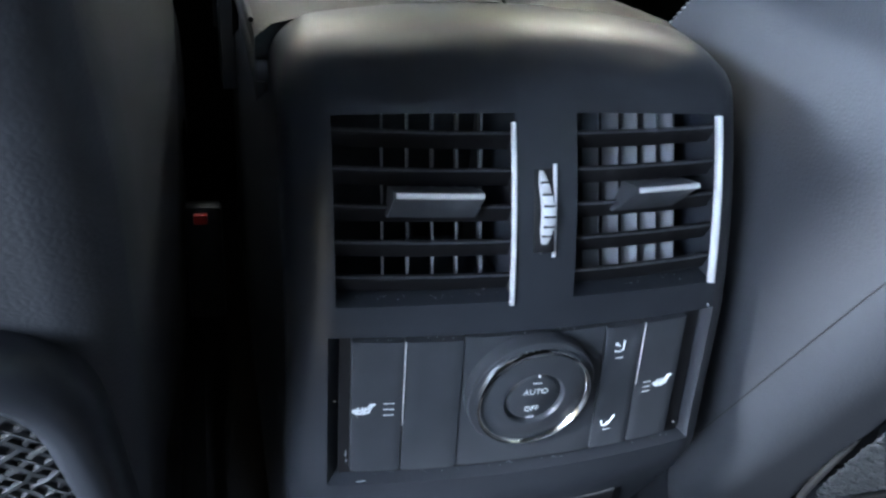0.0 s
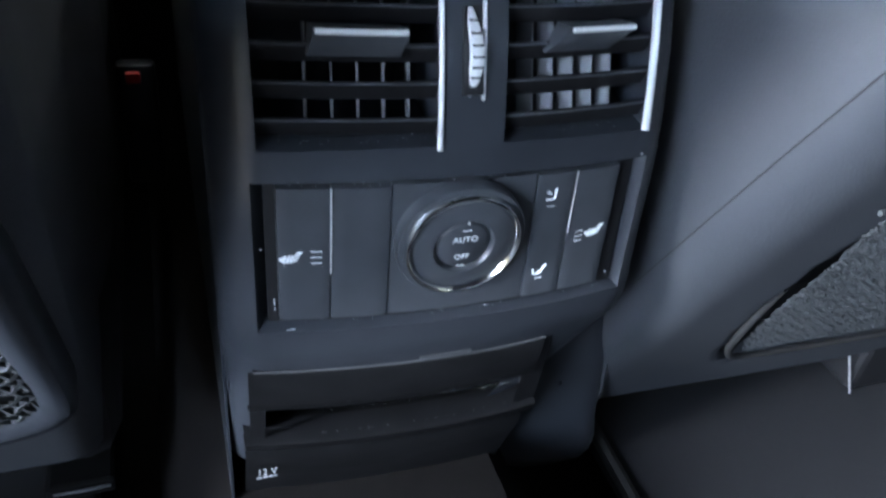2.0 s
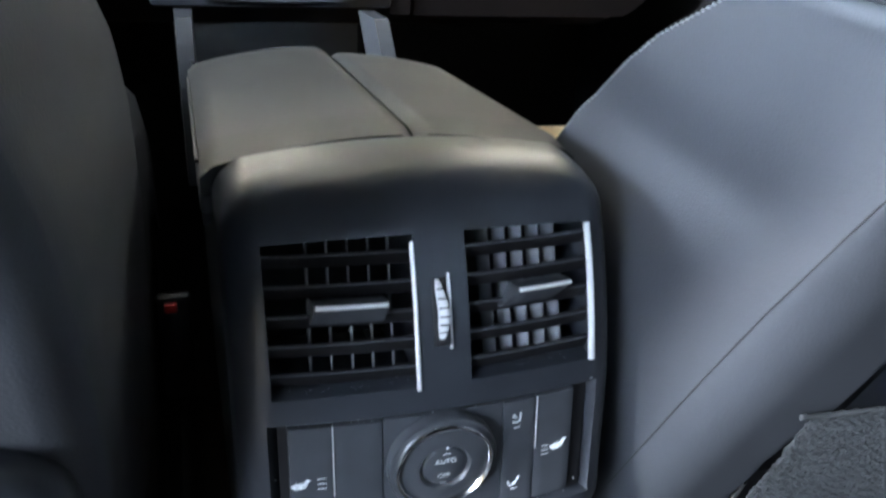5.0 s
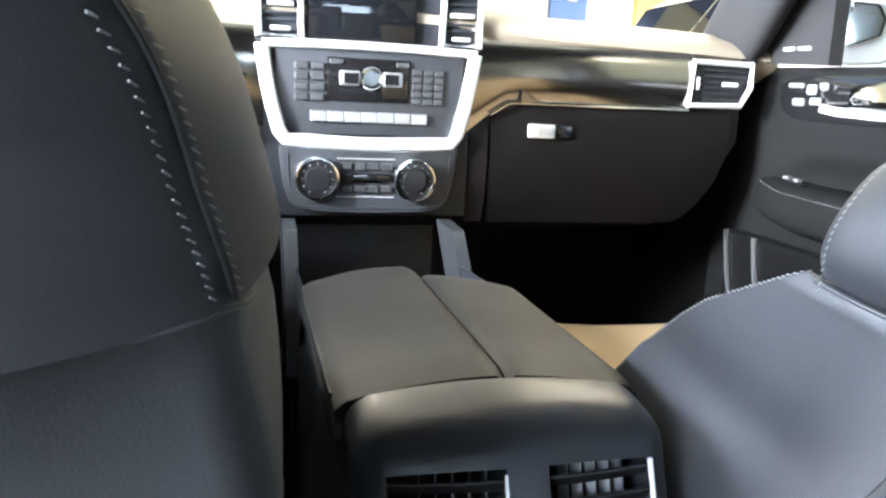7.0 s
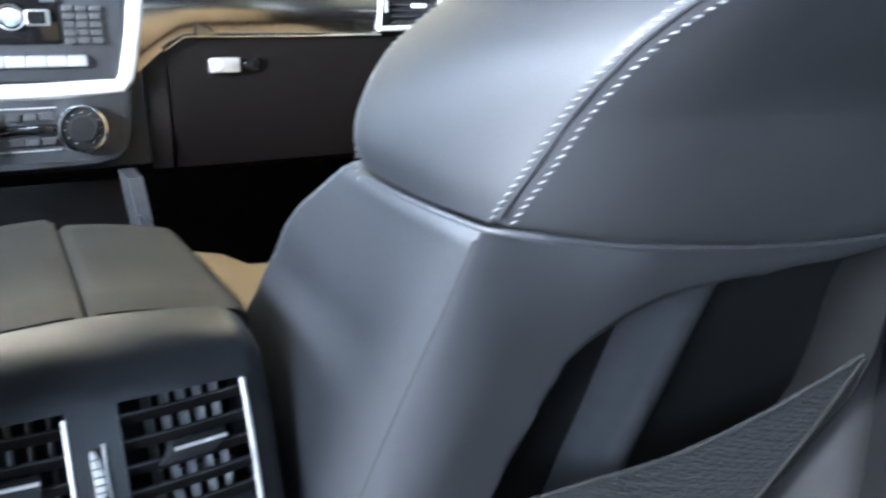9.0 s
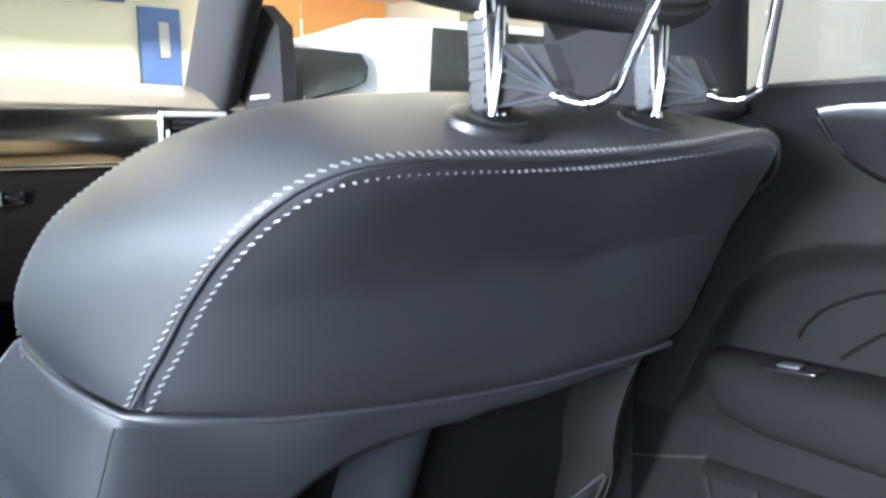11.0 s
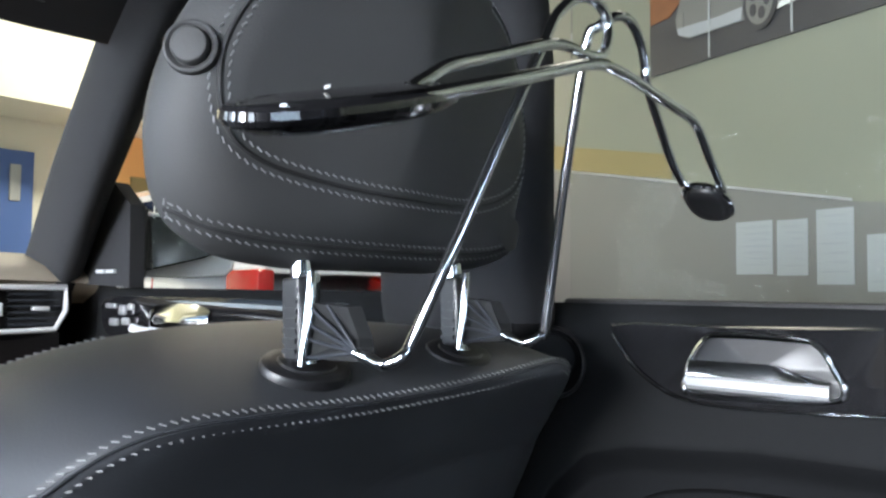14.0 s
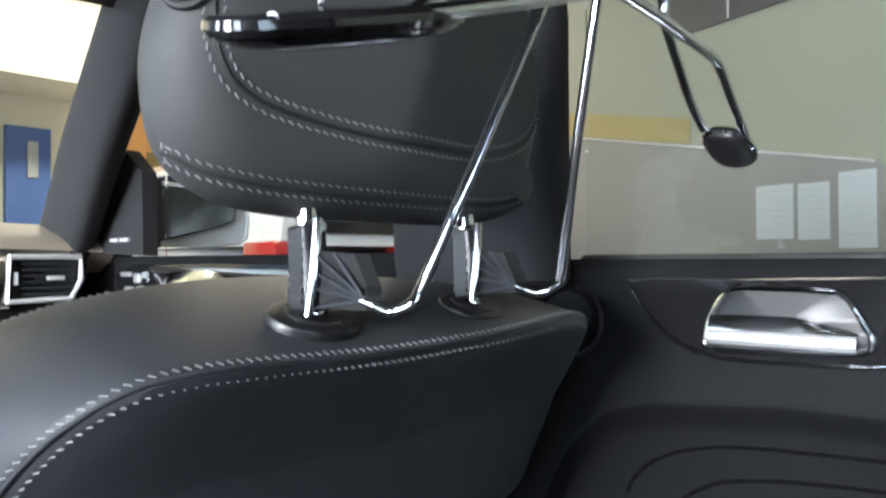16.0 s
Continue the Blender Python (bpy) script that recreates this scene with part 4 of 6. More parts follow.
        # silver strip along the right edge of the opening
        xr = x1 - 0.0005
        bm = bmesh.new()
        tube(bm, [(xr, face_y(xr, z) - 0.0006, z) for z in np.linspace(0.354, 0.430, 12)], 0.0013 if s < 0 else 0.0020, 8)
        part("vent_strip", bm, SATIN, vent, "satin silver strip beside the vent")
        # dust on the sill of the opening
        bm = bmesh.new()
        rnd = random.Random(5 + s)
        for k in range(26):
            x = rnd.uniform(x0 + 0.006, x1 - 0.005)
            bmesh.ops.create_icosphere(bm, subdivisions=1, radius=rnd.uniform(0.0001, 0.0003), matrix=Matrix.Translation((x, face_y(x, 0.357) + rnd.uniform(0.002, 0.012), 0.3566)) @ Matrix.Diagonal((2.0, 1, 0.6, 1)))
        tagged(part("dust", bm, GREYPRINT, vent, "light dust specks on the vent sill"), kind="stuff")
    # thumbwheel: a ribbed crescent standing out of its slot
    part("wheel_slot", boxed(-0.0062, 0.0030, face_y(0, 0.397) - 0.0010, face_y(0, 0.397) + 0.010, 0.3755, 0.4125, 0.0009, m=Matrix.Translation((0, face_y(0, 0.397), 0.397)) @ Matrix.Rotation(radians(-23), 4, 'X') @ Matrix.Translation((0, -face_y(0, 0.397), -0.397))), PLASTIC_D, con, "dark slot of the thumbwheel")
    bm = bmesh.new()
    rows = []
    for k in range(25):
        f = k / 24
        z = 0.3765 + 0.0345 * f
        s = math.sin(math.pi * f)
        w, xc, y = 0.0010 + 0.0022 * s ** 0.6, -0.0030 + 0.0022 * s, face_y(0, z) - 0.0012 - 0.0046 * s
        rows.append([(xc - w, y + 0.003, z), (xc - w * 0.8, y + 0.0006, z), (xc - w * 0.3, y, z), (xc + w * 0.3, y, z), (xc + w * 0.8, y + 0.0006, z), (xc + w, y + 0.003, z)])
    loft(bm, rows)
    wheel = part("thumbwheel", bm, SATIN, con, "ribbed silver thumbwheel")
    for k in range(1, 8):
        f = k / 8
        z, s = 0.3765 + 0.0345 * f, math.sin(math.pi * f)
        w = 0.0008 + 0.0018 * s ** 0.6
        bm = boxed(-0.0030 + 0.0022 * s - w, -0.0030 + 0.0022 * s + w, face_y(0, z) - 0.0014 - 0.0046 * s, face_y(0, z) - 0.0046 * s, z - 0.0004, z + 0.0004)
        part("wheel_rib", bm, KEY, wheel, smooth=False)
    bm = bmesh.new()
    tube(bm, [(0.0035, face_y(0, z) - 0.0006, z) for z in np.linspace(0.3745, 0.4135, 8)], 0.0010, 6)
    part("wheel_trim", bm, SATIN, con, "thin silver trim beside the thumbwheel")
    # climate control unit
    def slab(name, xa, xb, za, zb, lift, material, parent, label="", n=8):
        bm = bmesh.new()
        rows = []
        for j in range(n + 1):
            x = xa + (xb - xa) * j / n
            e = 0.0007 if j in (0, n) else 0.0
            rows.append([(x, face_y(x, za) + 0.004, za), (x, face_y(x, za) - lift + e, za + 0.0004), (x, face_y(x, za + 0.001) - lift + e, za + 0.0010)] +
                        [(x, face_y(x, z) - lift + e, z) for z in np.linspace(za + 0.006, zb - 0.006, 4)] +
                        [(x, face_y(x, zb - 0.001) - lift + e, zb - 0.0010), (x, face_y(x, zb) - lift + e, zb - 0.0004), (x, face_y(x, zb) + 0.004, zb)])
        loft(bm, rows, closed=True, cap=True)
        return part(name, bm, material, parent, label)
    unit = slab("climate_unit", -0.0905, 0.0905, 0.2670, 0.3440, -0.0040, PLASTIC_D, con, "rear climate control unit")
    for xa, xb, lab in ((-0.0855, -0.0630, "seat heater key"), (-0.0622, -0.0362, "blank key"), (0.0345, 0.0548, "air direction key"), (0.0556, 0.0800, "seat heater key")):
        slab("key", xa, xb, 0.2705, 0.3385, 0.0002, PANEL, unit, lab)
    slab("knob_field", -0.0358, 0.0340, 0.2702, 0.3392, -0.0006, PANEL, unit)
    for x in (-0.0626, 0.0552):
        bm = bmesh.new()
        tube(bm, [(x, face_y(x, z) - 0.0006, z) for z in np.linspace(0.296 if x < 0 else 0.305, 0.3385, 6)], 0.00032, 6)
        part("key_edge", bm, SATIN, unit, "bright silver line between the keys")
    # the round dial
    kc = Vector((-0.0025, face_y(0, 0.3095), 0.3095))
    kn = Vector((0, -1, -0.085)).normalized()
    bm = bmesh.new()
    disc(bm, kc, kn, [(0.0315, -0.004), (0.0315, 0.002), (0.0308, 0.0032), (0.0285, 0.0034), (0.0280, 0.0015)], 64)
    dial = part("dial_collar", bm, PANEL, unit, "black collar of the round dial")
    bm = bmesh.new()
    disc(bm, kc, kn, [(0.0284, 0.0), (0.0284, 0.0052), (0.0278, 0.0068), (0.0268, 0.0072), (0.0258, 0.0064), (0.0250, 0.0040), (0.0248, 0.0)], 64)
    part("dial_ring", bm, CHROME, dial, "satin silver ring")
    bm = bmesh.new()
    disc(bm, kc, kn, [(0.0256, 0.0), (0.0256, 0.0044), (0.0245, 0.0054), (0.0150, 0.0060), (0.0142, 0.0052), (0.0138, 0.0036), (0.0130, 0.0036), (0.0126, 0.0044), (0.0118, 0.0050), (0.0005, 0.0050)], 64)
    part("dial_face", bm, PANEL, dial, "black dial face with dished centre")
    up = Vector((0, -0.085, 1)).normalized()
    face = Matrix.Translation(kc + kn * 0.0051) @ Matrix(((1, 0, 0), (0, up.y, kn.y), (0, up.z, kn.z))).to_4x4()
    text_mesh("AUTO", 0.0044, face @ Matrix.Translation((0.0005, 0.0035, 0)), MARK, unit, "lettering", "white printed word AUTO")
    text_mesh("OFF", 0.0042, face @ Matrix.Translation((0.0, -0.0068, 0)), MARK, unit, "lettering", "white printed word OFF")
    for dx, dz, w in ((0.0005, 0.0088, 0.0022), (0.0, -0.0118, 0.0020)):
        part("dial_mark", boxed(dx - w, dx + w, dz - 0.00022, dz + 0.00022, 0, 0.0002, m=face), MARK, dial, smooth=False)
    part("dial_mark", boxed(0.0002, 0.0008, 0.0128, 0.0140, 0.0, 0.0008, m=face), MARK, dial, smooth=False)

    # printed pictograms, drawn from strokes
    def strokes(lines, cx, cz, size, w=0.07, flipx=1):
        bm = bmesh.new()
        for pts in lines:
            tube(bm, [(cx + flipx * x * size, face_y(cx + flipx * x * size, cz + z * size) - 0.00035, cz + z * size) for x, z in pts], w * size, 5, flat=1.0)
        part("pictogram", bm, MARK, unit, "white printed pictogram")
    seat_i = [[(-0.75, 0.05), (-0.55, -0.12), (-0.1, -0.12), (0.2, -0.05), (0.45, 0.45), (0.6, 0.5)], [(-0.75, 0.05), (-0.6, 0.12), (-0.1, 0.08), (0.1, 0.14), (0.32, 0.5), (0.6, 0.5)], [(-0.55, -0.12), (-0.45, 0.1)], [(-0.3, -0.2), (-0.15, 0.3)], [(-0.5, -0.2), (-0.4, 0.3)], [(-0.1, -0.2), (0.02, 0.3)]]
    strokes(seat_i, -0.0795, 0.3035, 0.0075)
    strokes([[(0, 0.55), (0.9, 0.55)], [(0, 0), (0.9, 0)], [(0, -0.55), (0.9, -0.55)]], -0.0715, 0.3045, 0.0055, 0.05)
    strokes(seat_i, 0.0718, 0.3025, 0.0078, 0.07, 1)
    strokes([[(0, 0.55), (0.9, 0.55)], [(0, 0), (0.9, 0)], [(0, -0.55), (0.9, -0.55)]], 0.0600, 0.302, 0.0050, 0.05)
    air_i = [[(-0.6, -0.4), (-0.1, -0.5), (0.3, -0.35), (0.35, 0.6)], [(-0.1, 0.1), (-0.5, 0.25)], [(-0.35, 0.45), (-0.6, 0.2)]]
    strokes(air_i, 0.0430, 0.3275, 0.0052, 0.10)
    strokes([[(-0.5, 0), (0.5, 0)]], 0.0430, 0.3215, 0.0040, 0.06)
    strokes([[(-0.7, 0.1), (-0.6, -0.4), (-0.2, -0.45), (0.1, -0.3), (0.6, 0.5)], [(-0.2, -0.45), (0.0, -0.1)]], 0.0425, 0.2860, 0.0055, 0.10)
    strokes([[(-0.5, 0), (0.5, 0)]], 0.0425, 0.2810, 0.0040, 0.06)
    # storage flap under the unit: panel, dark finger slot and lower lip
    fx = np.linspace(-0.0985, 0.058, 16)
    bow = lambda x: 0.9 * x * x
    slant = lambda x: 0.035 * max(0, x - 0.03)
    bm = bmesh.new()
    loft(bm, [[(x + dx * (1 if k in (0,) else 0), y + bow(x) - 0.002, z + slant(x)) for k, x in enumerate(fx)] for y, z, dx in ((-0.020, 0.2345, 0), (-0.0345, 0.2335, 0), (-0.0358, 0.2310, 0), (-0.0330, 0.2090, -0.002), (-0.0318, 0.2035, -0.003), (-0.0300, 0.2010, -0.003), (-0.018, 0.2006, -0.003))])
    flap = part("storage_flap", bm, FLAPM, con, "scuffed black storage flap with finger slot")
    bm = bmesh.new()
    loft(bm, [[(x, y + bow(x), z + slant(x)) for x in np.linspace(-0.0985, 0.060, 12)] for y, z in ((-0.018, 0.2010), (0.006, 0.199), (0.008, 0.180), (-0.022, 0.1775))])
    part("finger_slot", bm, SHADEBLACK, flap, "finger slot blackened for its shade")
    for xa, xb in ((-0.1010, -0.0935), (0.050, 0.064)):
        bm = bmesh.new()
        loft(bm, [[(x, y + bow(x) - 0.001, z + slant(x)) for x in (xa, xb)] for y, z in ((-0.0345, 0.2325), (-0.0325, 0.2035), (-0.0305, 0.180), (-0.0285, 0.1700))])
        part("flap_cheek", bm, FLAPM, flap)
    bm = bmesh.new()
    loft(bm, [[(x, y + bow(x), z + slant(x) * 0.6) for x in np.linspace(-0.104, 0.064, 14)] for y, z in ((-0.016, 0.1786), (-0.0325, 0.1782), (-0.0345, 0.1765), (-0.0335, 0.1715), (-0.0300, 0.1680), (-0.012, 0.1670))])
    part("flap_lip", bm, FLAPM, flap, "protruding lower lip")
    # lighter tube drawn as the highlight on the flap's top edge
    bm = bmesh.new()
    tube(bm, [(x, -0.0372 + bow(x), 0.2338 + slant(x)) for x in fx], 0.0006, 5)
    part("flap_glint", bm, KEY, flap)
    bm = boxed(-0.016, 0.012, -0.0395, -0.0365, 0.2372, 0.2380)
    part("catch_mark", bm, KEY, flap, "thin bright slot line", smooth=False)
    bm = bmesh.new()
    rnd = random.Random(3)
    for k in range(70):
        x = rnd.uniform(-0.065, 0.05)
        z = rnd.choice((0.2016, 0.1790, rnd.uniform(0.202, 0.212)))
        bmesh.ops.create_icosphere(bm, subdivisions=1, radius=rnd.uniform(0.0001, 0.00028), matrix=Matrix.Translation((x, (-0.0345 if z > 0.2 else -0.030) + bow(x), z + slant(x))) @ Matrix.Diagonal((1.8, 1, 0.6, 1)))
    tagged(part("dust", bm, GREYPRINT, flap, "dust specks on the flap"), kind="stuff")
    # lower plinth with the socket mark
    bm = bmesh.new()
    loft(bm, [[(x, y + 0.9 * x * x, z) for x in np.linspace(-0.104, 0.060, 15)] for y, z in ((-0.010, 0.169), (-0.0265, 0.1680), (-0.0275, 0.1560), (-0.018, 0.130), (-0.005, 0.09), (0.0, 0.05))])
    part("plinth", bm, FLAPM, con, "black plinth of the console")
    text_mesh("12 V", 0.0060, Matrix.Translation((-0.0930, -0.0225, 0.1490)) @ Matrix.Rotation(radians(72), 4, 'X') @ Matrix.Rotation(radians(-4), 4, 'Y'), GREYPRINT, con, "lettering", "faded white printed 12 V")
    bm = bmesh.new()
    for x0, x1 in ((-0.0990, -0.0958), (-0.0954, -0.0925), (-0.0919, -0.0895), (-0.0889, -0.0872)):
        box(bm, x0, x1, -0.0218, -0.0214, 0.1432, 0.1441)
    part("small_print", bm, GREYPRINT, con, "line of small print", smooth=False)
    # dust and scratches on the housing
    bm = bmesh.new()
    rnd = random.Random(11)
    for x, z, a, b in ((-0.0805, 0.2655, 0.0045, 0.0008), (-0.0878, 0.281, 0.0007, 0.004), (-0.0875, 0.277, 0.0006, 0.002), (-0.0928, 0.309, 0.0012, 0.0008), (0.092, 0.342, 0.0012, 0.0014), (0.0845, 0.276, 0.0010, 0.0016), (-0.083, 0.3005, 0.0004, 0.001)):
        bmesh.ops.create_icosphere(bm, subdivisions=1, radius=1.0, matrix=Matrix.Translation((x, face_y(x, z) - 0.0002, z)) @ Matrix.Diagonal((a * 0.6, 0.0004, b * 0.6, 1)))
    for k in range(40):
        x, z = rnd.uniform(-0.085, 0.085), rnd.choice((0.2695, 0.3402)) + rnd.uniform(-0.0008, 0.0008)
        bmesh.ops.create_icosphere(bm, subdivisions=1, radius=rnd.uniform(0.0001, 0.00035), matrix=Matrix.Translation((x, face_y(x, z) - 0.0001, z)))
    tagged(part("dust", bm, GREYPRINT, con, "pale dust and scratches on the edges"), kind="stuff")
    # front uprights of the console towards the dashboard
    for s in (-1, 1):
        bm = bmesh.new()
        loft(bm, [[(s * 0.117 + dx, y0 + dy, z) for dx, dy in ((-0.009, 0), (0.009, 0), (0.012, 0.09), (-0.010, 0.09))] for z, y0 in ((0.30, 0.50), (0.39, 0.52), (0.47, 0.60))], closed=True, cap=True)
        part("upright", bm, PANEL, con, "upright between console and dashboard")


console()


# ---- dashboard ----
def dash():
    d = empty("dashboard", "dark dashboard with lacquered trim and a silver-framed centre stack", "dashboard")
    # upper roll
    bm = bmesh.new()
    prof = [(0.712, 0.738), (0.706, 0.746), (0.710, 0.757), (0.730, 0.770), (0.80, 0.788), (0.95, 0.80), (1.25, 0.79), (1.25, 0.70), (0.76, 0.70), (0.73, 0.72)]
    rows = []
    for i in range(25):
        x = -0.70 + 1.40 * i / 24
        bow = 0.030 * (x / 0.7) ** 2
        lift = 0.035 * math.exp(-((x + 0.40) / 0.20) ** 4) + 0.020 * math.exp(-(x / 0.2) ** 4)
        rows.append([(x, y + bow * 0.3, z + (lift if z > 0.742 else 0) - 0.012 * (x / 0.7) ** 2 * (z > 0.742)) for y, z in prof])
    loft(bm, rows, closed=True, cap=True)
    part("upper_roll", bm, DASHTOP, d, "grained dash top, windscreen glare put into its tan")
    for s in (-1, 1):
        bm = bmesh.new()
        rows = []
        for i in range(13):
            f = i / 12
            x = s * (0.150 + 0.375 * f)
            lo = 0.600 + 0.050 * min(1, max(0, (f - 0.02) / 0.16)) ** 0.7
            rows.append([(x, 0.716, lo - 0.004), (x, 0.708, lo), (x, 0.7045, lo + 0.010), (x, 0.7015, lo + 0.024), (x, 0.7000, max(lo + 0.034, 0.686)), (x, 0.7005, 0.700), (x, 0.7030, 0.716), (x, 0.7075, 0.731), (x, 0.713, 0.740), (x, 0.722, 0.742)])
        loft(bm, rows)
        part("trim_strip", bm, WOOD, d, "dark high-gloss lacquered trim strip")
        bm = bmesh.new()
        tube(bm, [(s * (0.150 + 0.375 * f), 0.703, 0.600 + 0.050 * min(1, max(0, (f - 0.02) / 0.16)) ** 0.7 - 0.001) for f in np.linspace(0.1, 1, 24)], 0.0022, 8)
        part("trim_line", bm, CHROME, d, "thin chrome line under the trim")
    bm = bmesh.new()
    loft(bm, [[(0.234, y, 0.668), (0.234, y, 0.648), (0.262, y, 0.652), (0.258, y, 0.656)] for y in (0.7035, 0.6975)], closed=True, cap=True)
    part("trim_wedge", bm, WOOD, d, "small silver wedge in the trim strip", smooth=False)
    # lower face and glove box
    bm = bmesh.new()
    loft(bm, [[(min(x, 0.635 - 3.4 * max(0, 0.62 - z) ** 2) if x > 0 else x, y, z) for y, z in ((0.728, 0.655), (0.722, 0.60), (0.735, 0.48), (0.80, 0.44), (1.0, 0.42))] for x in np.linspace(-0.68, 0.68, 14)])
    part("lower_face", bm, DASHLOW, d, "dark brown-black lower dash")
    bm = bmesh.new()
    rows = []
    for z, x1 in ((0.645, 0.612), (0.630, 0.613), (0.58, 0.607), (0.53, 0.590), (0.49, 0.566), (0.468, 0.545), (0.46, 0.53)):
        f = (0.645 - z) / 0.185
        y = 0.712 - 0.018 * math.sin(math.pi * min(1, f * 0.9 + 0.05)) + 0.012 * f
        rows.append([(0.19 + 0.004 * f + (x1 - 0.19 - 0.004 * f) * k / 12, y + 0.006 * (abs(k - 6) / 6) ** 4, z) for k in range(13)])
    loft(bm, rows)
    bmesh.ops.solidify(bm, geom=bm.faces[:], thickness=0.015)
    glove = part("glove_box_door", bm, DASHLOW, d, "dark glove box door")
    bm = bmesh.new()
    loft(bm, [[(0.159, y, z), (0.170, y - 0.001, z), (0.1875, y, z), (0.1885, y + 0.012, z)] for y, z in ((0.712, 0.648), (0.709, 0.60), (0.707, 0.55), (0.711, 0.50), (0.722, 0.462), (0.745, 0.450))])
    part("side_panel", bm, DASHLOW, d, "brown-black panel beside the centre stack")
    bm = boxed(0.247, 0.291, 0.690, 0.702, 0.597, 0.619, 0.003)
    hnd = part("glove_box_handle", bm, POLISH, glove, "silver push handle with lock")
    bm = bmesh.new()
    disc(bm, (0.2575, 0.6905, 0.608), (0, -1, 0), [(0.0075, 0), (0.0075, 0.0012), (0.006, 0.0018), (0.0008, 0.0018)], 24)
    part("lock", bm, SATIN, hnd, "round key lock")
    bm = boxed(0.2935, 0.3225, 0.6965, 0.706, 0.598, 0.618, 0.004)
    part("grip_well", bm, SCREEN, glove, "dark grip well beside the handle")
    # side vents
    for s in (-1, 1):
        bm = bmesh.new()
        cor = [(0.521, 0.658), (0.616, 0.660), (0.632, 0.690), (0.631, 0.727), (0.524, 0.727)]
        tube(bm, [(s * x, 0.700, z) for x, z in cor], 0.0050, 8, closed=True)
        fr = part("vent_frame", bm, SATIN, d, "silver frame of the side vent")
        bm = boxed(s * 0.524, s * 0.630, 0.712, 0.718, 0.66, 0.727)
        part("vent_back", bm, PLASTIC_D, fr)
        for k in range(6):
            z = 0.667 + 0.0095 * k
            part("slat", boxed(s * 0.545, s * 0.627, 0.702, 0.712, z, z + 0.003, m=None), PLASTIC, fr, smooth=False)
        part("tab", boxed(s * 0.578, s * 0.604, 0.692, 0.702, 0.690, 0.697, 0.002), SATIN, fr, "silver tab")
        part("wheel", boxed(s * 0.531, s * 0.536, 0.697, 0.704, 0.683, 0.703, 0.001), SATIN, fr, "small ribbed wheel")
    # centre stack
    st = part("stack_housing", boxed(-0.155, 0.158, 0.708, 0.80, 0.47, 0.80, 0.006), PLASTIC, d, "charcoal centre stack")
    bm = bmesh.new()
    fo = [(-0.126, 0.585), (0.132, 0.585), (0.158, 0.716), (-0.152, 0.716)]
    wd = 0.0105
    tube(bm, spline([(fo[3][0], 0.700, fo[3][1]), (-0.142, 0.697, 0.65), (fo[0][0] - 0.002, 0.694, fo[0][1] + 0.012)], 6) + spline([(-0.118, 0.693, 0.5835), (0.0, 0.690, 0.580), (0.124, 0.693, 0.5835)], 6) + spline([(fo[1][0] + 0.002, 0.694, fo[1][1] + 0.012), (0.147, 0.697, 0.65), (fo[2][0], 0.700, fo[2][1])], 6), wd, 8, flat=0.7)
    part("frame", bm, SATIN, st, "broad satin silver frame")
    bm = bmesh.new()
    tube(bm, spline([(-0.152, 0.700, 0.716), (-0.05, 0.698, 0.7185), (0.05, 0.698, 0.7185), (0.158, 0.700, 0.716)], 6), 0.0085, 8, flat=0.8)
    part("frame_top", bm, SATIN, st, "silver rail under the display")
    part("unit_face", boxed(-0.133, 0.139, 0.700, 0.71, 0.592, 0.712, 0.003), PANEL, st, "charcoal radio face")
    part("radio_window", boxed(-0.062, 0.058, 0.697, 0.702, 0.640, 0.702, 0.002), GLOSS, st, "black radio window")
    for r_ in range(4):
        for c_ in range(2):
            x, z = -0.107 + c_ * 0.0225, 0.694 - r_ * 0.0145
            part("key", boxed(x, x + 0.020, 0.6955, 0.702, z - 0.011, z, 0.002), KEY, st, smooth=False)
    for r_ in range(5):
        for c_ in range(3):
            x, z = 0.063 + c_ * 0.0165, 0.690 - r_ * 0.0105
            part("key", boxed(x, x + 0.0145, 0.6955, 0.702, z - 0.008, z, 0.0015), KEY, st, smooth=False)
    for x in (-0.058, 0.038):
        part("key", boxed(x, x + 0.020, 0.6955, 0.702, 0.692, 0.699, 0.0015), KEY, st, smooth=False)
    for k in range(7):
        x = -0.0845 + k * 0.0246
        part("silver_key", boxed(x, x + 0.0238, 0.694, 0.702, 0.6105, 0.626, 0.002), SILKEY, st, smooth=False)
    bm = bmesh.new()
    disc(bm, (0.002, 0.697, 0.674), (0, -1, 0), [(0.0165, 0), (0.0165, 0.004), (0.0145, 0.006), (0.012, 0.005), (0.0115, 0.003), (0.0008, 0.003)], 40)
    part("rocker_ring", bm, CHROME, st, "bright ring in the radio window")
    for s in (-1, 1):
        part("rocker", boxed(s * 0.0165 + 0.002, s * 0.046 + 0.002, 0.692, 0.698, 0.663, 0.684, 0.003), SILKEY, st, "silver rocker key", smooth=False)
        part("rocker_inset", boxed(s * 0.019 + 0.002, s * 0.040 + 0.002, 0.690, 0.6925, 0.666, 0.681, 0.001), GLOSS, st, smooth=False)
    # display and upper vents
    part("display", boxed(-0.090, 0.068, 0.700, 0.720, 0.726, 0.815, 0.004), SCREEN, st, "dark display screen")
    for s, x0, x1 in ((-1, -0.156, -0.098), (1, 0.105, 0.162)):
        bm = bmesh.new()
        tube(bm, [(x0, 0.700, 0.727), (x1, 0.700, 0.727), (x1 + 0.002 * s, 0.705, 0.83), (x0 + 0.004 * s, 0.705, 0.83)], 0.0055, 8, closed=True)
        vf = part("upper_vent_frame", bm, SATIN, st, "silver frame of the upper vent")
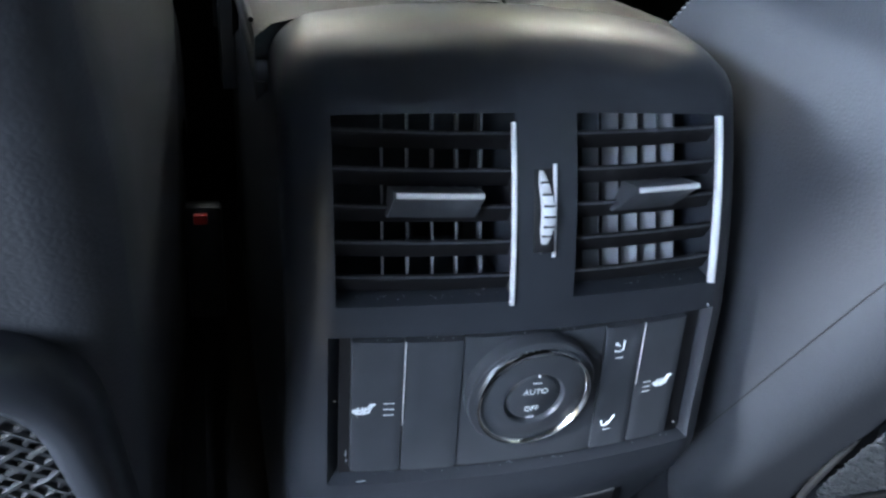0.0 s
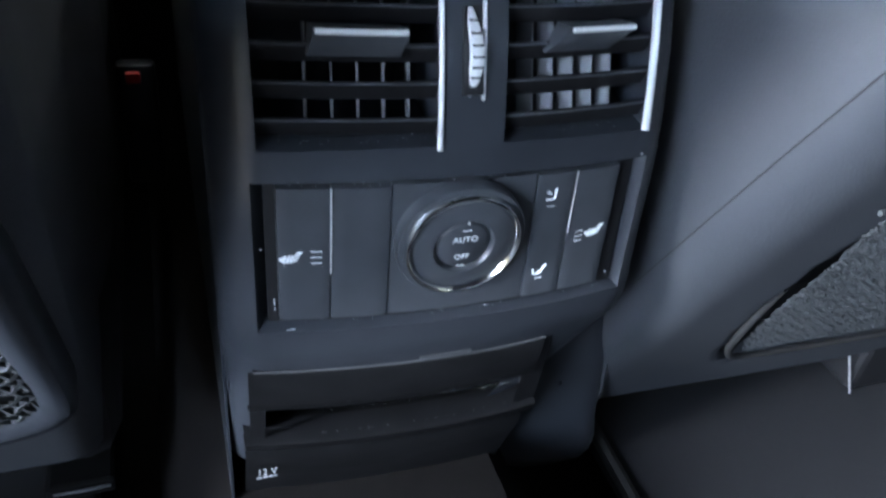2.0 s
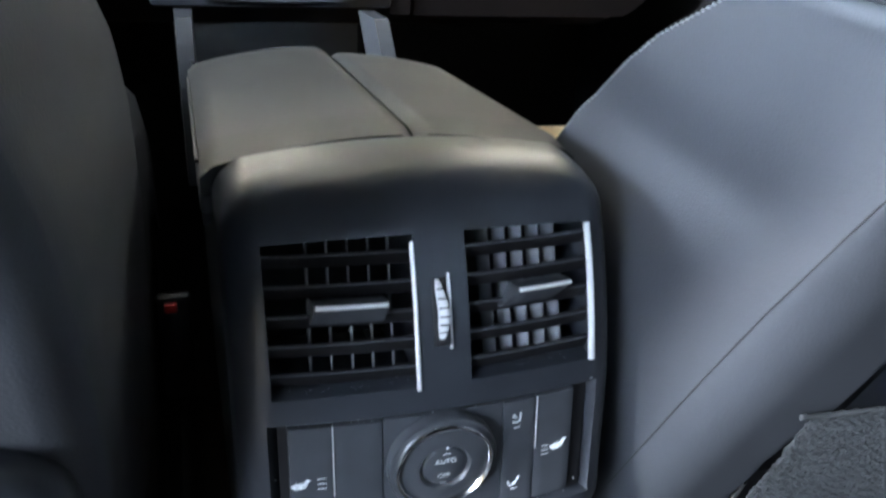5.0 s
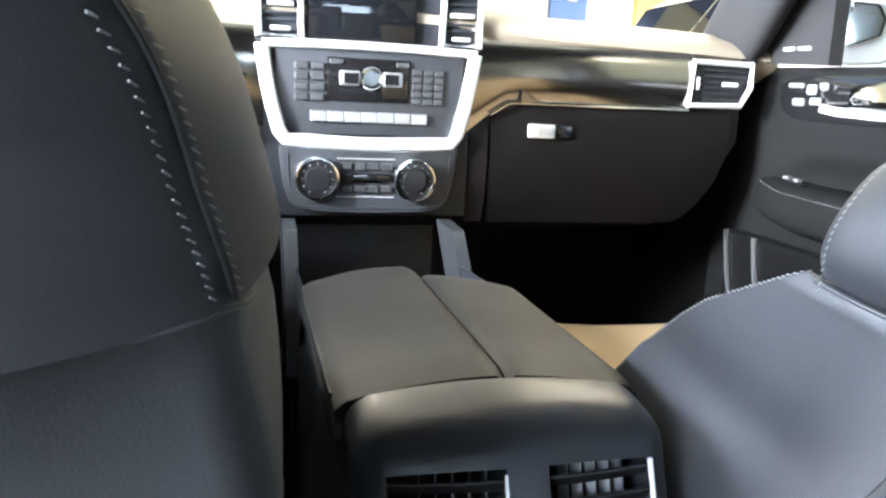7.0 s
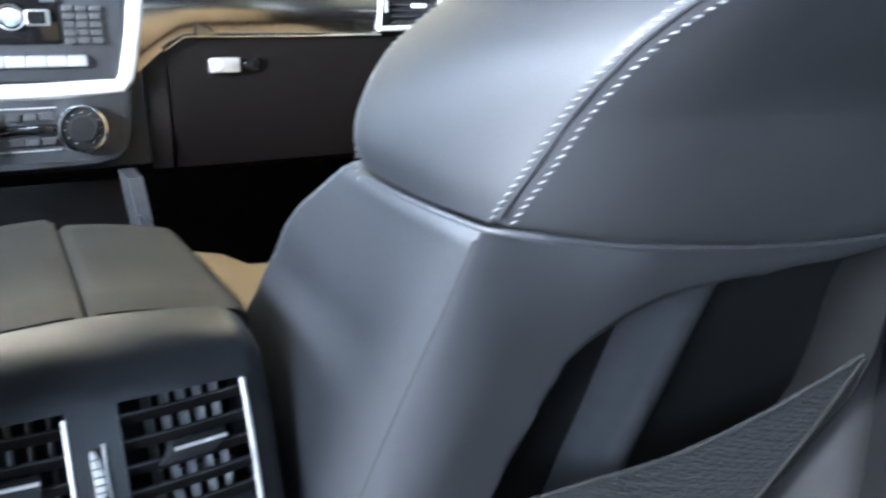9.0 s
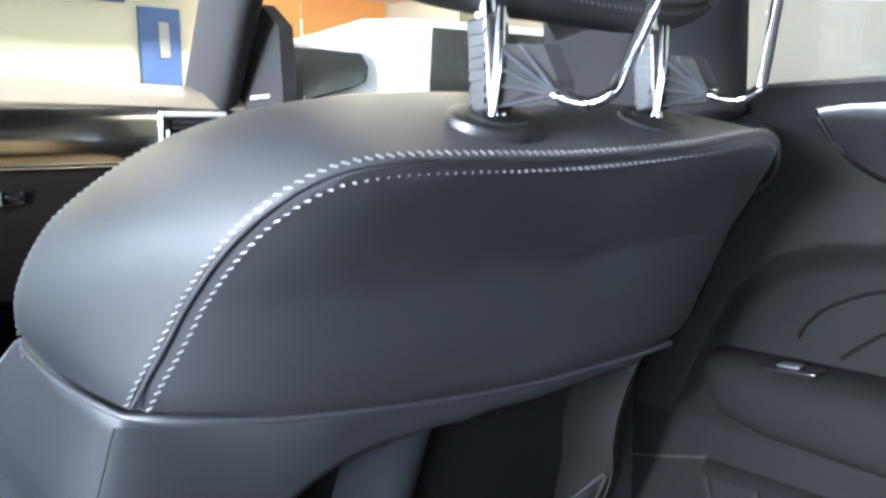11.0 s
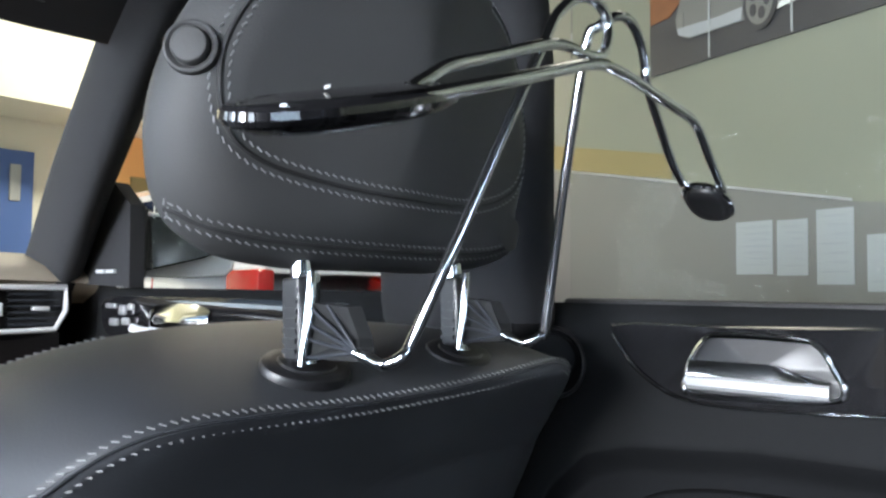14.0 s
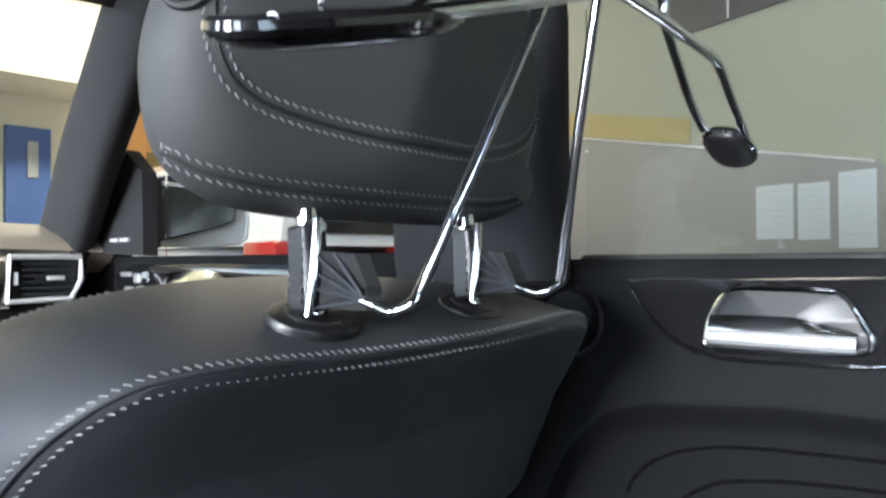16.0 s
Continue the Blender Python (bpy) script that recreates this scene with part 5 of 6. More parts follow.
        part("vent_back", boxed(x0, x1, 0.712, 0.716, 0.727, 0.83), PLASTIC_D, vf)
        for k in range(8):
            part("slat", boxed(x0 + 0.004, x1 - 0.004, 0.702, 0.712, 0.747 + 0.0095 * k, 0.750 + 0.0095 * k), PLASTIC, vf, smooth=False)
        part("tab", boxed((x0 + x1) / 2 - 0.018, (x0 + x1) / 2 + 0.018, 0.692, 0.702, 0.766, 0.773, 0.002), SATIN, vf, "silver tab")
        part("wheel", boxed((x0 + x1) / 2 - 0.014, (x0 + x1) / 2 + 0.014, 0.694, 0.702, 0.7335, 0.7395, 0.002), SATIN, vf, "small silver wheel")
    # climate panel
    ol = [(-0.128, 0.578), (-0.126, 0.55), (-0.121, 0.515), (-0.114, 0.496), (-0.100, 0.484), (-0.075, 0.479), (0.0, 0.477), (0.083, 0.479), (0.108, 0.484), (0.122, 0.496), (0.129, 0.515), (0.134, 0.55), (0.136, 0.578)]
    bm = bmesh.new()
    loft(bm, [[(0.004 + (x - 0.004) * f, y, 0.53 + (z - 0.53) * f) for x, z in ol] for f, y in ((1.0, 0.715), (1.0, 0.696), (0.985, 0.6915), (0.96, 0.690), (0.02, 0.690))], closed=True)
    cl = part("climate_panel", bm, PANEL, d, "charcoal climate panel with rounded lower corners")
    bm = bmesh.new()
    tube(bm, spline([(-0.116, 0.6895, 0.565), (-0.112, 0.6895, 0.51), (-0.095, 0.6895, 0.490), (0, 0.6885, 0.486), (0.104, 0.6895, 0.490), (0.120, 0.6895, 0.51), (0.124, 0.6895, 0.565)], 6), 0.0008, 6)
    part("panel_line", bm, KEY, cl, "thin silver outline")
    for x in (-0.0745, 0.0685):
        bm = bmesh.new()
        disc(bm, (x, 0.690, 0.530), (0, -1, 0), [(0.0325, -0.004), (0.0325, 0.012), (0.031, 0.0155), (0.028, 0.0160), (0.0262, 0.0120)], 56)
        kn = part("knob", bm, CHROME, cl, "ribbed silver ring of the temperature knob")
        bm = bmesh.new()
        disc(bm, (x, 0.690, 0.530), (0, -1, 0), [(0.0264, 0), (0.0264, 0.0125), (0.0175, 0.0135), (0.0165, 0.0165), (0.0008, 0.0168)], 48)
        part("knob_face", bm, PLASTIC_D, kn, "black knob face")
        bm = bmesh.new()
        for k in range(11):
            a = radians(-60 + 30 * k)
            box(bm, x + 0.0218 * math.cos(a) - 0.0007, x + 0.0218 * math.cos(a) + 0.0007, 0.6762, 0.6768, 0.530 + 0.0218 * math.sin(a) - 0.0007, 0.530 + 0.0218 * math.sin(a) + 0.0007)
        part("knob_marks", bm, MARK, kn, smooth=False)
    part("strip", boxed(-0.040, 0.036, 0.686, 0.692, 0.524, 0.538, 0.002), GLOSS, cl, "black display strip")
    bm = bmesh.new()
    tube(bm, spline([(-0.043, 0.684, 0.524), (-0.02, 0.684, 0.529), (0.0, 0.684, 0.5285), (0.015, 0.684, 0.5265)], 5), 0.0018, 6)
    part("rocker", bm, CHROME, cl, "curved chrome rocker")
    for r_ in range(2):
        for c_ in range(4):
            x, z = -0.040 + c_ * 0.0195, (0.543, 0.510)[r_]
            part("key", boxed(x, x + 0.0165, 0.685, 0.692, z, z + 0.010, 0.0015), KEY, cl, smooth=False)
    for z in (0.559, 0.503):
        bm = bmesh.new()
        tube(bm, [(-0.046, 0.689, z), (0.040, 0.689, z)], 0.0008, 5)
        part("thin_line", bm, SATIN, cl)
    # shelf below, ignition knob, left trims
    part("cubby", boxed(-0.105, 0.112, 0.62, 0.80, 0.335, 0.34), RUBBER, d, "dark cubby floor")
    part("cubby_back", boxed(-0.13, 0.13, 0.80, 0.81, 0.30, 0.48), PLASTIC_D, d)
    bm = bmesh.new()
    disc(bm, (-0.185, 0.700, 0.600), (0, -1, 0), [(0.0155, -0.01), (0.0155, 0.008), (0.0135, 0.010), (0.0115, 0.006), (0.0008, 0.005)], 40)
    part("ignition_knob", bm, CHROME, d, "round silver ignition knob")
    part("left_fascia", boxed(-0.42, -0.158, 0.708, 0.74, 0.54, 0.66, 0.01), GLOSS, d, "gloss black fascia by the wheel")
    part("silver_bar", boxed(-0.225, -0.170, 0.699, 0.706, 0.668, 0.674, 0.002), CHROME, d, "thin chrome bar")


dash()


# ---- car body around the cabin ----
def slab_on(name, quad, thick, material, label="", category="", kind="structure"):
    a, b, c, e = [Vector(q) for q in quad]
    n = (b - a).cross(e - a).normalized() * thick
    bm = bmesh.new()
    loft(bm, [[a, b, c, e], [a + n, b + n, c + n, e + n]], closed=True, cap=True)
    ob = part(name, bm, material, smooth=False)
    return tagged(ob, label, category, kind=kind)


def ell(c, ax, ay, n=20):
    c, ax, ay = Vector(c), Vector(ax), Vector(ay)
    return [c + ax * (abs(math.cos(2 * math.pi * k / n)) ** 0.7 * (1 if math.cos(2 * math.pi * k / n) > 0 else -1)) + ay * (abs(math.sin(2 * math.pi * k / n)) ** 0.7 * (1 if math.sin(2 * math.pi * k / n) > 0 else -1)) for k in range(n)]


def rear_door():
    door = empty("rear_door", "grey-black rear door panel with gloss bezel and chrome handle", "car door")
    bm = bmesh.new()
    rows = []
    ctab = [(-1.2, 0.600), (-0.36, 0.597), (-0.24, 0.586), (-0.198, 0.573), (-0.158, 0.534), (-0.125, 0.47), (-0.108, 0.434), (-0.098, 0.408), (-0.09, 0.402)]
    ys = list(np.linspace(-0.03, -0.50, 95)) + list(np.linspace(-0.53, -1.15, 14))
    sm = lambda v: max(0, min(1, v)) ** 2 * (3 - 2 * max(0, min(1, v)))
    edge = lambda y: max(0.402, interp(y, ctab))

    def face(y, z):
        x = 0.728 + (0.012 * ((z - 0.70) / 0.0195) ** 2 if z > 0.70 else 0)
        return (x + 0.022 * sm((edge(y) - z + 0.006) / 0.034) * sm((z - 0.395) / 0.03), y, z)

    upper = [0, 0.01, 0.02, 0.04, 0.07, 0.11, 0.2, 0.35, 0.5, 0.65, 0.78, 0.86, 0.91, 0.95, 0.98, 1.0]
    loft(bm, [[face(y, edge(y) + (0.7195 - edge(y)) * v) for y in ys] for v in upper])
    part("door_panel", bm, DOORV, door, "grained charcoal door panel")
    # the recess takes a darker copy of the vinyl in place of shade
    bm = bmesh.new()
    loft(bm, [[face(y, 0.39 + (edge(y) - 0.39) * v) for y in ys] for v in np.linspace(0, 1, 50)])
    part("shaded_insert", bm, DOORD, door, "moulded recess insert, darker for its shade")
    bm = bmesh.new()
    loft(bm, [[(0.728, y, z) for y in ys[::6]] for z in (0.0, 0.2, 0.36, 0.39)])
    part("lower_panel", bm, DOORD, door, "dark lower door panel")
    part("door_skin", boxed(0.765, 0.83, -1.15, -0.03, -0.15, 0.70), DOORV, door)
    part("window_seal", boxed(0.742, 0.775, -1.15, -0.165, 0.712, 0.724, 0.004), RUBBER, door, "black rubber window seal")
    # bezel
    def plate(name, outline, x, thick, material, parent, label=""):
        bm = bmesh.new()
        n = len(outline)
        cy, cz = sum(p[0] for p in outline) / n, sum(p[1] for p in outline) / n
        rows = [[(x + thick, y, z) for y, z in outline], [(x + thick * 0.3, y, z) for y, z in outline], [(x, cy + (y - cy) * 0.975, cz + (z - cz) * 0.95) for y, z in outline], [(x, cy + (y - cy) * 0.02, cz + (z - cz) * 0.02) for y, z in outline]]
        loft(bm, rows, closed=True)
        return part(name, bm, material, parent, label)
    ol = [(p.y, p.z) for p in spline([(0, -0.227, 0.7005), (0, -0.232, 0.690), (0, -0.252, 0.664), (0, -0.285, 0.642), (0, -0.325, 0.635), (0, -0.40, 0.636), (0, -0.60, 0.646), (0, -0.95, 0.655)], 5)] + [(-0.95, 0.708), (-0.45, 0.7055), (-0.33, 0.7035), (-0.25, 0.7035)]
    bez = plate("bezel", ol, 0.7225, 0.010, GLOSS, door, "high-gloss black bezel")
    bm = bmesh.new()
    tube(bm, spline([(0.7225, -0.231, 0.691), (0.7225, -0.252, 0.6635), (0.7225, -0.285, 0.6415), (0.7225, -0.325, 0.6345), (0.7225, -0.40, 0.6355), (0.7225, -0.60, 0.6455), (0.7225, -0.95, 0.6545)], 6), 0.0016, 6)
    part("bezel_line", bm, CHROME, bez, "thin chrome lower line")
    hl = [(p.y, p.z) for p in spline([(0, -0.301, 0.650), (0, -0.308, 0.672), (0, -0.320, 0.690), (0, -0.336, 0.695), (0, -0.395, 0.694), (0, -0.412, 0.689), (0, -0.424, 0.670), (0, -0.430, 0.656), (0, -0.421, 0.6468), (0, -0.37, 0.6430), (0, -0.315, 0.642), (0, -0.302, 0.645)], 4)]
    bm = bmesh.new()
    tube(bm, [(0.7205, y, z) for y, z in hl], 0.0028, 8, closed=True)
    part("handle_frame", bm, CHROME, bez, "chrome frame round the handle")
    plate("handle_cup", [(y, z) for y, z in hl], 0.7215, 0.004, PLASTIC_D, bez, "dark handle cup")
    bm = bmesh.new()
    rows, flaps = [], []
    for k in range(13):
        f = k / 12
        y = -0.307 - 0.114 * f
        top = 0.6725 if f < 0.60 else 0.6725 - 0.0105 * (f - 0.60) / 0.40
        rows.append([(0.7205, y, 0.647), (0.714, y, 0.648), (0.711, y, 0.6515), (0.7112, y, 0.6575), (0.7135, y, 0.6600), (0.7205, y, 0.6605)])
        flaps.append([(0.7138, y, 0.6602), (0.7150, y, 0.6602 + (top - 0.6602) * 0.5), (0.7175, y, top), (0.7212, y, top + 0.0005)])
    loft(bm, rows)
    bm2 = bmesh.new()
    loft(bm2, flaps)
    part("handle_flap", bm2, CHROME, bez, "upper chrome face of the handle")
    part("door_handle", bm, POLISH, bez, "polished chrome door handle")
    # grooves in the recess, the arm rest and its switch
    for line in ([(-0.212, 0.497), (-0.220, 0.512), (-0.240, 0.530), (-0.281, 0.548), (-0.36, 0.558), (-0.60, 0.565), (-1.10, 0.57)], [(-0.250, 0.484), (-0.262, 0.495), (-0.285, 0.513), (-0.32, 0.526), (-0.404, 0.536), (-0.60, 0.541), (-1.10, 0.545)]):
        # black tube drawn as the shade in each moulded groove
        bm = bmesh.new()
        tube(bm, spline([(0.7495, y, z) for y, z in line], 8), 0.0016, 8)
        part("groove", bm, SHADEBLACK, door, "dark line as the shade of a moulded groove")
    bm = bmesh.new()
    loft(bm, [ell((0.752, y, zc), (w, 0, 0), (0, 0, h), 28) for y, w, h, zc in ((-0.128, 0.010, 0.008, 0.458), (-0.133, 0.024, 0.018, 0.455), (-0.142, 0.036, 0.026, 0.450), (-0.160, 0.046, 0.032, 0.444), (-0.20, 0.054, 0.036, 0.440), (-0.30, 0.062, 0.038, 0.438), (-0.60, 0.066, 0.039, 0.438), (-1.10, 0.066, 0.039, 0.438))], closed=True, cap=True)
    arm = part("arm_rest", bm, DOORD, door, "padded door arm rest")
    m = Matrix.Translation((0.716, -0.222, 0.4745)) @ Matrix.Rotation(radians(-4), 4, 'X')
    part("window_switch", boxed(-0.013, 0.013, -0.026, 0.026, 0, 0.003, 0.001, m=m), GLOSS, arm, "black window switch")
    part("switch_key", boxed(-0.007, 0.007, -0.010, 0.010, 0.003, 0.006, 0.002, m=m), PANEL, arm, "window switch key")
    bm = bmesh.new()
    rows = []
    for z, dy, x in ((0.366, 0.012, 0.735), (0.364, 0.003, 0.716), (0.356, 0.0, 0.708), (0.30, -0.016, 0.705), (0.23, -0.036, 0.704), (0.10, -0.06, 0.706)):
        rows.append([(0.745, -0.140 + dy, z), (x + 0.006, -0.1415 + dy, z), (x, -0.148 + dy, z), (x, -0.40, z), (x, -1.10, z)])
    loft(bm, rows)
    pk = part("map_pocket", bm, DOORD, door, "dark moulded map pocket")
    for k in (0.0, -0.050):
        bm = bmesh.new()
        tube(bm, spline([(0.7075, -0.149 + k, 0.358), (0.7035, -0.166 + k, 0.30), (0.7025, -0.186 + k, 0.23), (0.704, -0.21 + k, 0.12)], 6), 0.0034, 8)
        part("pocket_edge", bm, DOORV, pk, "smooth rounded edge of the pocket")
    bm = bmesh.new()
    tube(bm, [(0.7275, -0.035, 0.338), (0.7275, -0.09, 0.352), (0.7275, -0.138, 0.366)], 0.0012, 6)
    part("panel_seam", bm, RUBBER, door, "thin seam in the door panel")
    n = Vector((-1, 0, 0.02))
    bm = bmesh.new()
    disc(bm, (0.7285, -0.164, 0.660), n, [(0.0005, 0.0020), (0.024, 0.0020), (0.0305, 0.0012), (0.0325, 0.0006)], 48)
    cover = part("speaker_cover", bm, DOORD, door, "round dark speaker cover")
    bm = bmesh.new()
    disc(bm, (0.7285, -0.164, 0.660), n, [(0.0320, 0.0008), (0.0330, 0.0034), (0.0345, 0.0042), (0.0358, 0.0032), (0.0362, -0.002)], 48)
    part("cover_ring", bm, PLASTIC_D, cover, "smooth raised ring")
    # pane
    g = part("window_pane", boxed(0.757, 0.760, -1.1, -0.165, 0.70, 1.10), GLASS, door, "tinted side window pane")
    g.visible_shadow = False
    part("window_frame", boxed(0.735, 0.79, -1.15, -0.165, 1.10, 1.14, 0.008), PILLAR, door, "dark upper window frame")


rear_door()


def front_door():
    door = empty("front_door", "charcoal front door panel with silver switch trim", "car door")
    bm = bmesh.new()
    rows = []
    for z in (0.0, 0.2, 0.30, 0.38, 0.42, 0.44, 0.46, 0.48, 0.50, 0.52, 0.53, 0.54, 0.55, 0.56, 0.57, 0.58, 0.59, 0.60, 0.61, 0.64, 0.67, 0.70, 0.715, 0.724, 0.728):
        row = []
        for k in range(50):
            y = 0.84 - 0.82 * k / 49
            x = 0.690 + 0.03 * (0.84 - y) / 0.82 + (0.014 * max(0, (z - 0.70) / 0.028) ** 2)
            rc = 0.592 - 0.10 * max(0, (y - 0.60) / 0.12) ** 2
            x += 0.022 * max(0, min(1, (rc - z) / 0.03)) * max(0, min(1, (0.745 - y) / 0.04))
            row.append((x, y, z))
        rows.append(row)
    loft(bm, rows)
    part("door_panel", bm, DOORV, door, "grained charcoal door panel")
    part("door_skin", boxed(0.745, 0.81, 0.0, 0.9, -0.15, 0.70), DOORV, door)
    bm = bmesh.new()
    ol = [(0.700, 0.695), (0.697, 0.672), (0.682, 0.653), (0.655, 0.645), (0.58, 0.643), (0.19, 0.645), (0.12, 0.660), (0.12, 0.712), (0.40, 0.716), (0.65, 0.714), (0.688, 0.709)]
    cy, cz = 0.43, 0.688
    xx = lambda y: 0.684 + 0.03 * (0.84 - y) / 0.82
    loft(bm, [[(xx(y) + 0.008, y, z) for y, z in ol], [(xx(y) + 0.001, y, z) for y, z in ol], [(xx(y), cy + (y - cy) * 0.98, cz + (z - cz) * 0.93) for y, z in ol], [(xx(cy), cy, cz) for y, z in ol]], closed=True)
    bz = part("bezel", bm, GLOSS, door, "gloss black door bezel")
    bm = bmesh.new()
    rows = []
    for k in range(13):
        y = 0.545 - 0.15 * k / 12
        e = math.sin(math.pi * k / 12) ** 0.5
        rows.append([(xx(y) - 0.001, y, 0.666), (xx(y) - 0.004 - 0.008 * e, y, 0.668), (xx(y) - 0.005 - 0.010 * e, y, 0.678), (xx(y) - 0.004 - 0.005 * e, y, 0.690), (xx(y) - 0.002, y, 0.694 + 0.010 * e), (xx(y) - 0.001, y, 0.696 + 0.010 * e)])
    loft(bm, rows)
    part("door_handle", bm, CHROME, bz, "chrome door handle")
    bm = bmesh.new()
    loft(bm, [[(xx(y) - 0.0005, y, 0.6515 + w), (xx(y) - 0.0055, y, 0.6525 + w), (xx(y) - 0.0065, y, 0.6560 + w), (xx(y) - 0.004, y, 0.6640 + w), (xx(y) - 0.0005, y, 0.6650 + w)] for y, w in ((0.60, 0.006), (0.57, 0.002), (0.50, 0.0), (0.3, 0.0), (0.16, 0.001))])
    part("chrome_line", bm, SATIN, bz, "chrome strip below the handle")
    for y0, y1, z0, z1 in ((0.642, 0.676, 0.694, 0.702), (0.636, 0.662, 0.666, 0.678), (0.612, 0.632, 0.684, 0.700), (0.600, 0.622, 0.668, 0.680), (0.588, 0.604, 0.692, 0.703)):
        part("seat_switch", boxed(xx(0.64) - 0.007, xx(0.64), y0, y1, z0, z1, 0.003), SILKEY, bz, "silver seat switch", smooth=False)
    bm = bmesh.new()
    loft(bm, [ell((0.72, y, zc), (w, 0, 0), (0, 0, h), 24) for y, w, h, zc in ((0.735, 0.014, 0.014, 0.528), (0.728, 0.030, 0.024, 0.522), (0.71, 0.046, 0.032, 0.515), (0.67, 0.060, 0.038, 0.508), (0.60, 0.070, 0.041, 0.502), (0.05, 0.074, 0.042, 0.497))], closed=True, cap=True)
    arm = part("arm_rest", bm, DOORV, door, "padded door arm rest")
    bm = bmesh.new()
    stitches(bm, spline([(0.699, 0.728, 0.5395), (0.676, 0.70, 0.5375), (0.662, 0.66, 0.534), (0.652, 0.60, 0.529), (0.649, 0.40, 0.525)], 8), 0.004, 0.003, 0.0007, 0.1, Vector((-0.5, 0, 0.8)))
    part("edge_stitching", bm, STITCH, arm, "pale stitching along the arm rest edge")
    m = Matrix.Translation((0.690, 0.640, 0.5440)) @ Matrix.Rotation(radians(5), 4, 'X')
    part("window_switch", boxed(-0.012, 0.012, -0.035, 0.035, 0, 0.003, 0.001, m=m), GLOSS, arm, "window switch plate")
    for k in range(2):
        part("switch_key", boxed(-0.006, 0.006, -0.018 + 0.022 * k, -0.004 + 0.022 * k, 0.003, 0.007, 0.002, m=m), SILKEY, arm, "silver switch key")
    part("map_pocket", boxed(0.672, 0.70, 0.05, 0.775, 0.12, 0.443, 0.012, 3), FLAPM, door, "dark plastic map pocket")
    for y in (0.770, 0.690):
        bm = bmesh.new()
        tube(bm, spline([(0.671, y, 0.440), (0.6705, y - 0.015, 0.38), (0.671, y - 0.04, 0.30)], 5), 0.005, 8)
        part("pocket_edge", bm, KEY, door, "bright rounded edge of the map pocket")
    for k in range(2):
        part("mirror_corner_stud", boxed(0.668 + 0.0, 0.674, 0.618 + 0.035 * k, 0.645 + 0.035 * k, 0.751, 0.757, 0.002), SATIN, door, "small silver tweeter trim", smooth=False)
    bm = bmesh.new()
    loft(bm, [[(x, 0.58, 0.728), (x, 0.80, 0.735), (x, 0.70, 0.86), (x, 0.64, 0.90), (x, 0.585, 0.86)] for x in (0.675, 0.70)], closed=True, cap=True)
    part("mirror_triangle", bm, PILLAR, door, "dark triangular trim by the mirror")
    g = part("window_pane", boxed(0.735, 0.738, 0.02, 0.62, 0.70, 1.12), GLASS, door, "side window pane")
    g.visible_shadow = False


front_door()


def post(name, rows, material, label):
    bm = bmesh.new()
    loft(bm, rows, closed=True, cap=True)
    return tagged(part(name, bm, material), label, "pillar", kind="structure")


for s in (-1, 1):
    post("a_pillar", [ell((s * x, y, z), (s * 0.035, 0.02, 0), (0, 0.075, 0.03)) for x, y, z in ((0.66, 0.86, 0.70), (0.645, 0.765, 0.79), (0.63, 0.66, 0.90), (0.61, 0.50, 1.04), (0.59, 0.37, 1.14), (0.58, 0.28, 1.20))], PILLAR, "cloth-covered windscreen pillar")
    post("b_pillar", [ell((s * x, y, z), (s * 0.045, 0, 0), (0, w, 0.0)) for x, y, z, w in ((0.735, 0.01, 0.10, 0.06), (0.735, 0.01, 0.655, 0.06), (0.715, -0.055, 0.68, 0.088), (0.697, -0.073, 0.70, 0.102), (0.693, -0.074, 0.72, 0.103), (0.690, -0.074, 0.80, 0.104), (0.688, -0.075, 0.95, 0.104), (0.672, -0.07, 1.10, 0.104), (0.65, -0.065, 1.18, 0.104))], PILLAR, "dark trim of the centre pillar")
    post("c_pillar", [ell((s * x, y, z), (s * 0.05, 0, 0), (0, 0.10, 0.0)) for x, y, z in ((0.75, -1.20, 0.10), (0.74, -1.20, 0.75), (0.66, -1.22, 1.18))], PILLAR, "dark trim of the rear pillar")


# belt guide beside the passenger seat
belt = empty("seat_belt", "dark seat belt running down the centre pillar", "seat belt")
bm = bmesh.new()
loft(bm, [[(0.668 - 0.012 * f, -0.105 + 0.10 * f, 1.03 - 0.55 * f), (0.668 - 0.012 * f, -0.060 + 0.10 * f, 1.03 - 0.55 * f), (0.6695 - 0.012 * f, -0.060 + 0.10 * f, 1.03 - 0.55 * f), (0.6695 - 0.012 * f, -0.105 + 0.10 * f, 1.03 - 0.55 * f)] for f in np.linspace(0, 1, 8)], closed=True, cap=True)
part("webbing", bm, RUBBER, belt, "black webbing")
bm = bmesh.new()
disc(bm, (0.684, -0.188, 0.668), (-0.9, -0.4, 0.1), [(0.023, -0.03), (0.023, 0.0), (0.0215, 0.003), (0.016, 0.0045), (0.0008, 0.005)], 32)
part("guide_cap", bm, DOORD, belt, "round black cap beside the seat shoulder")

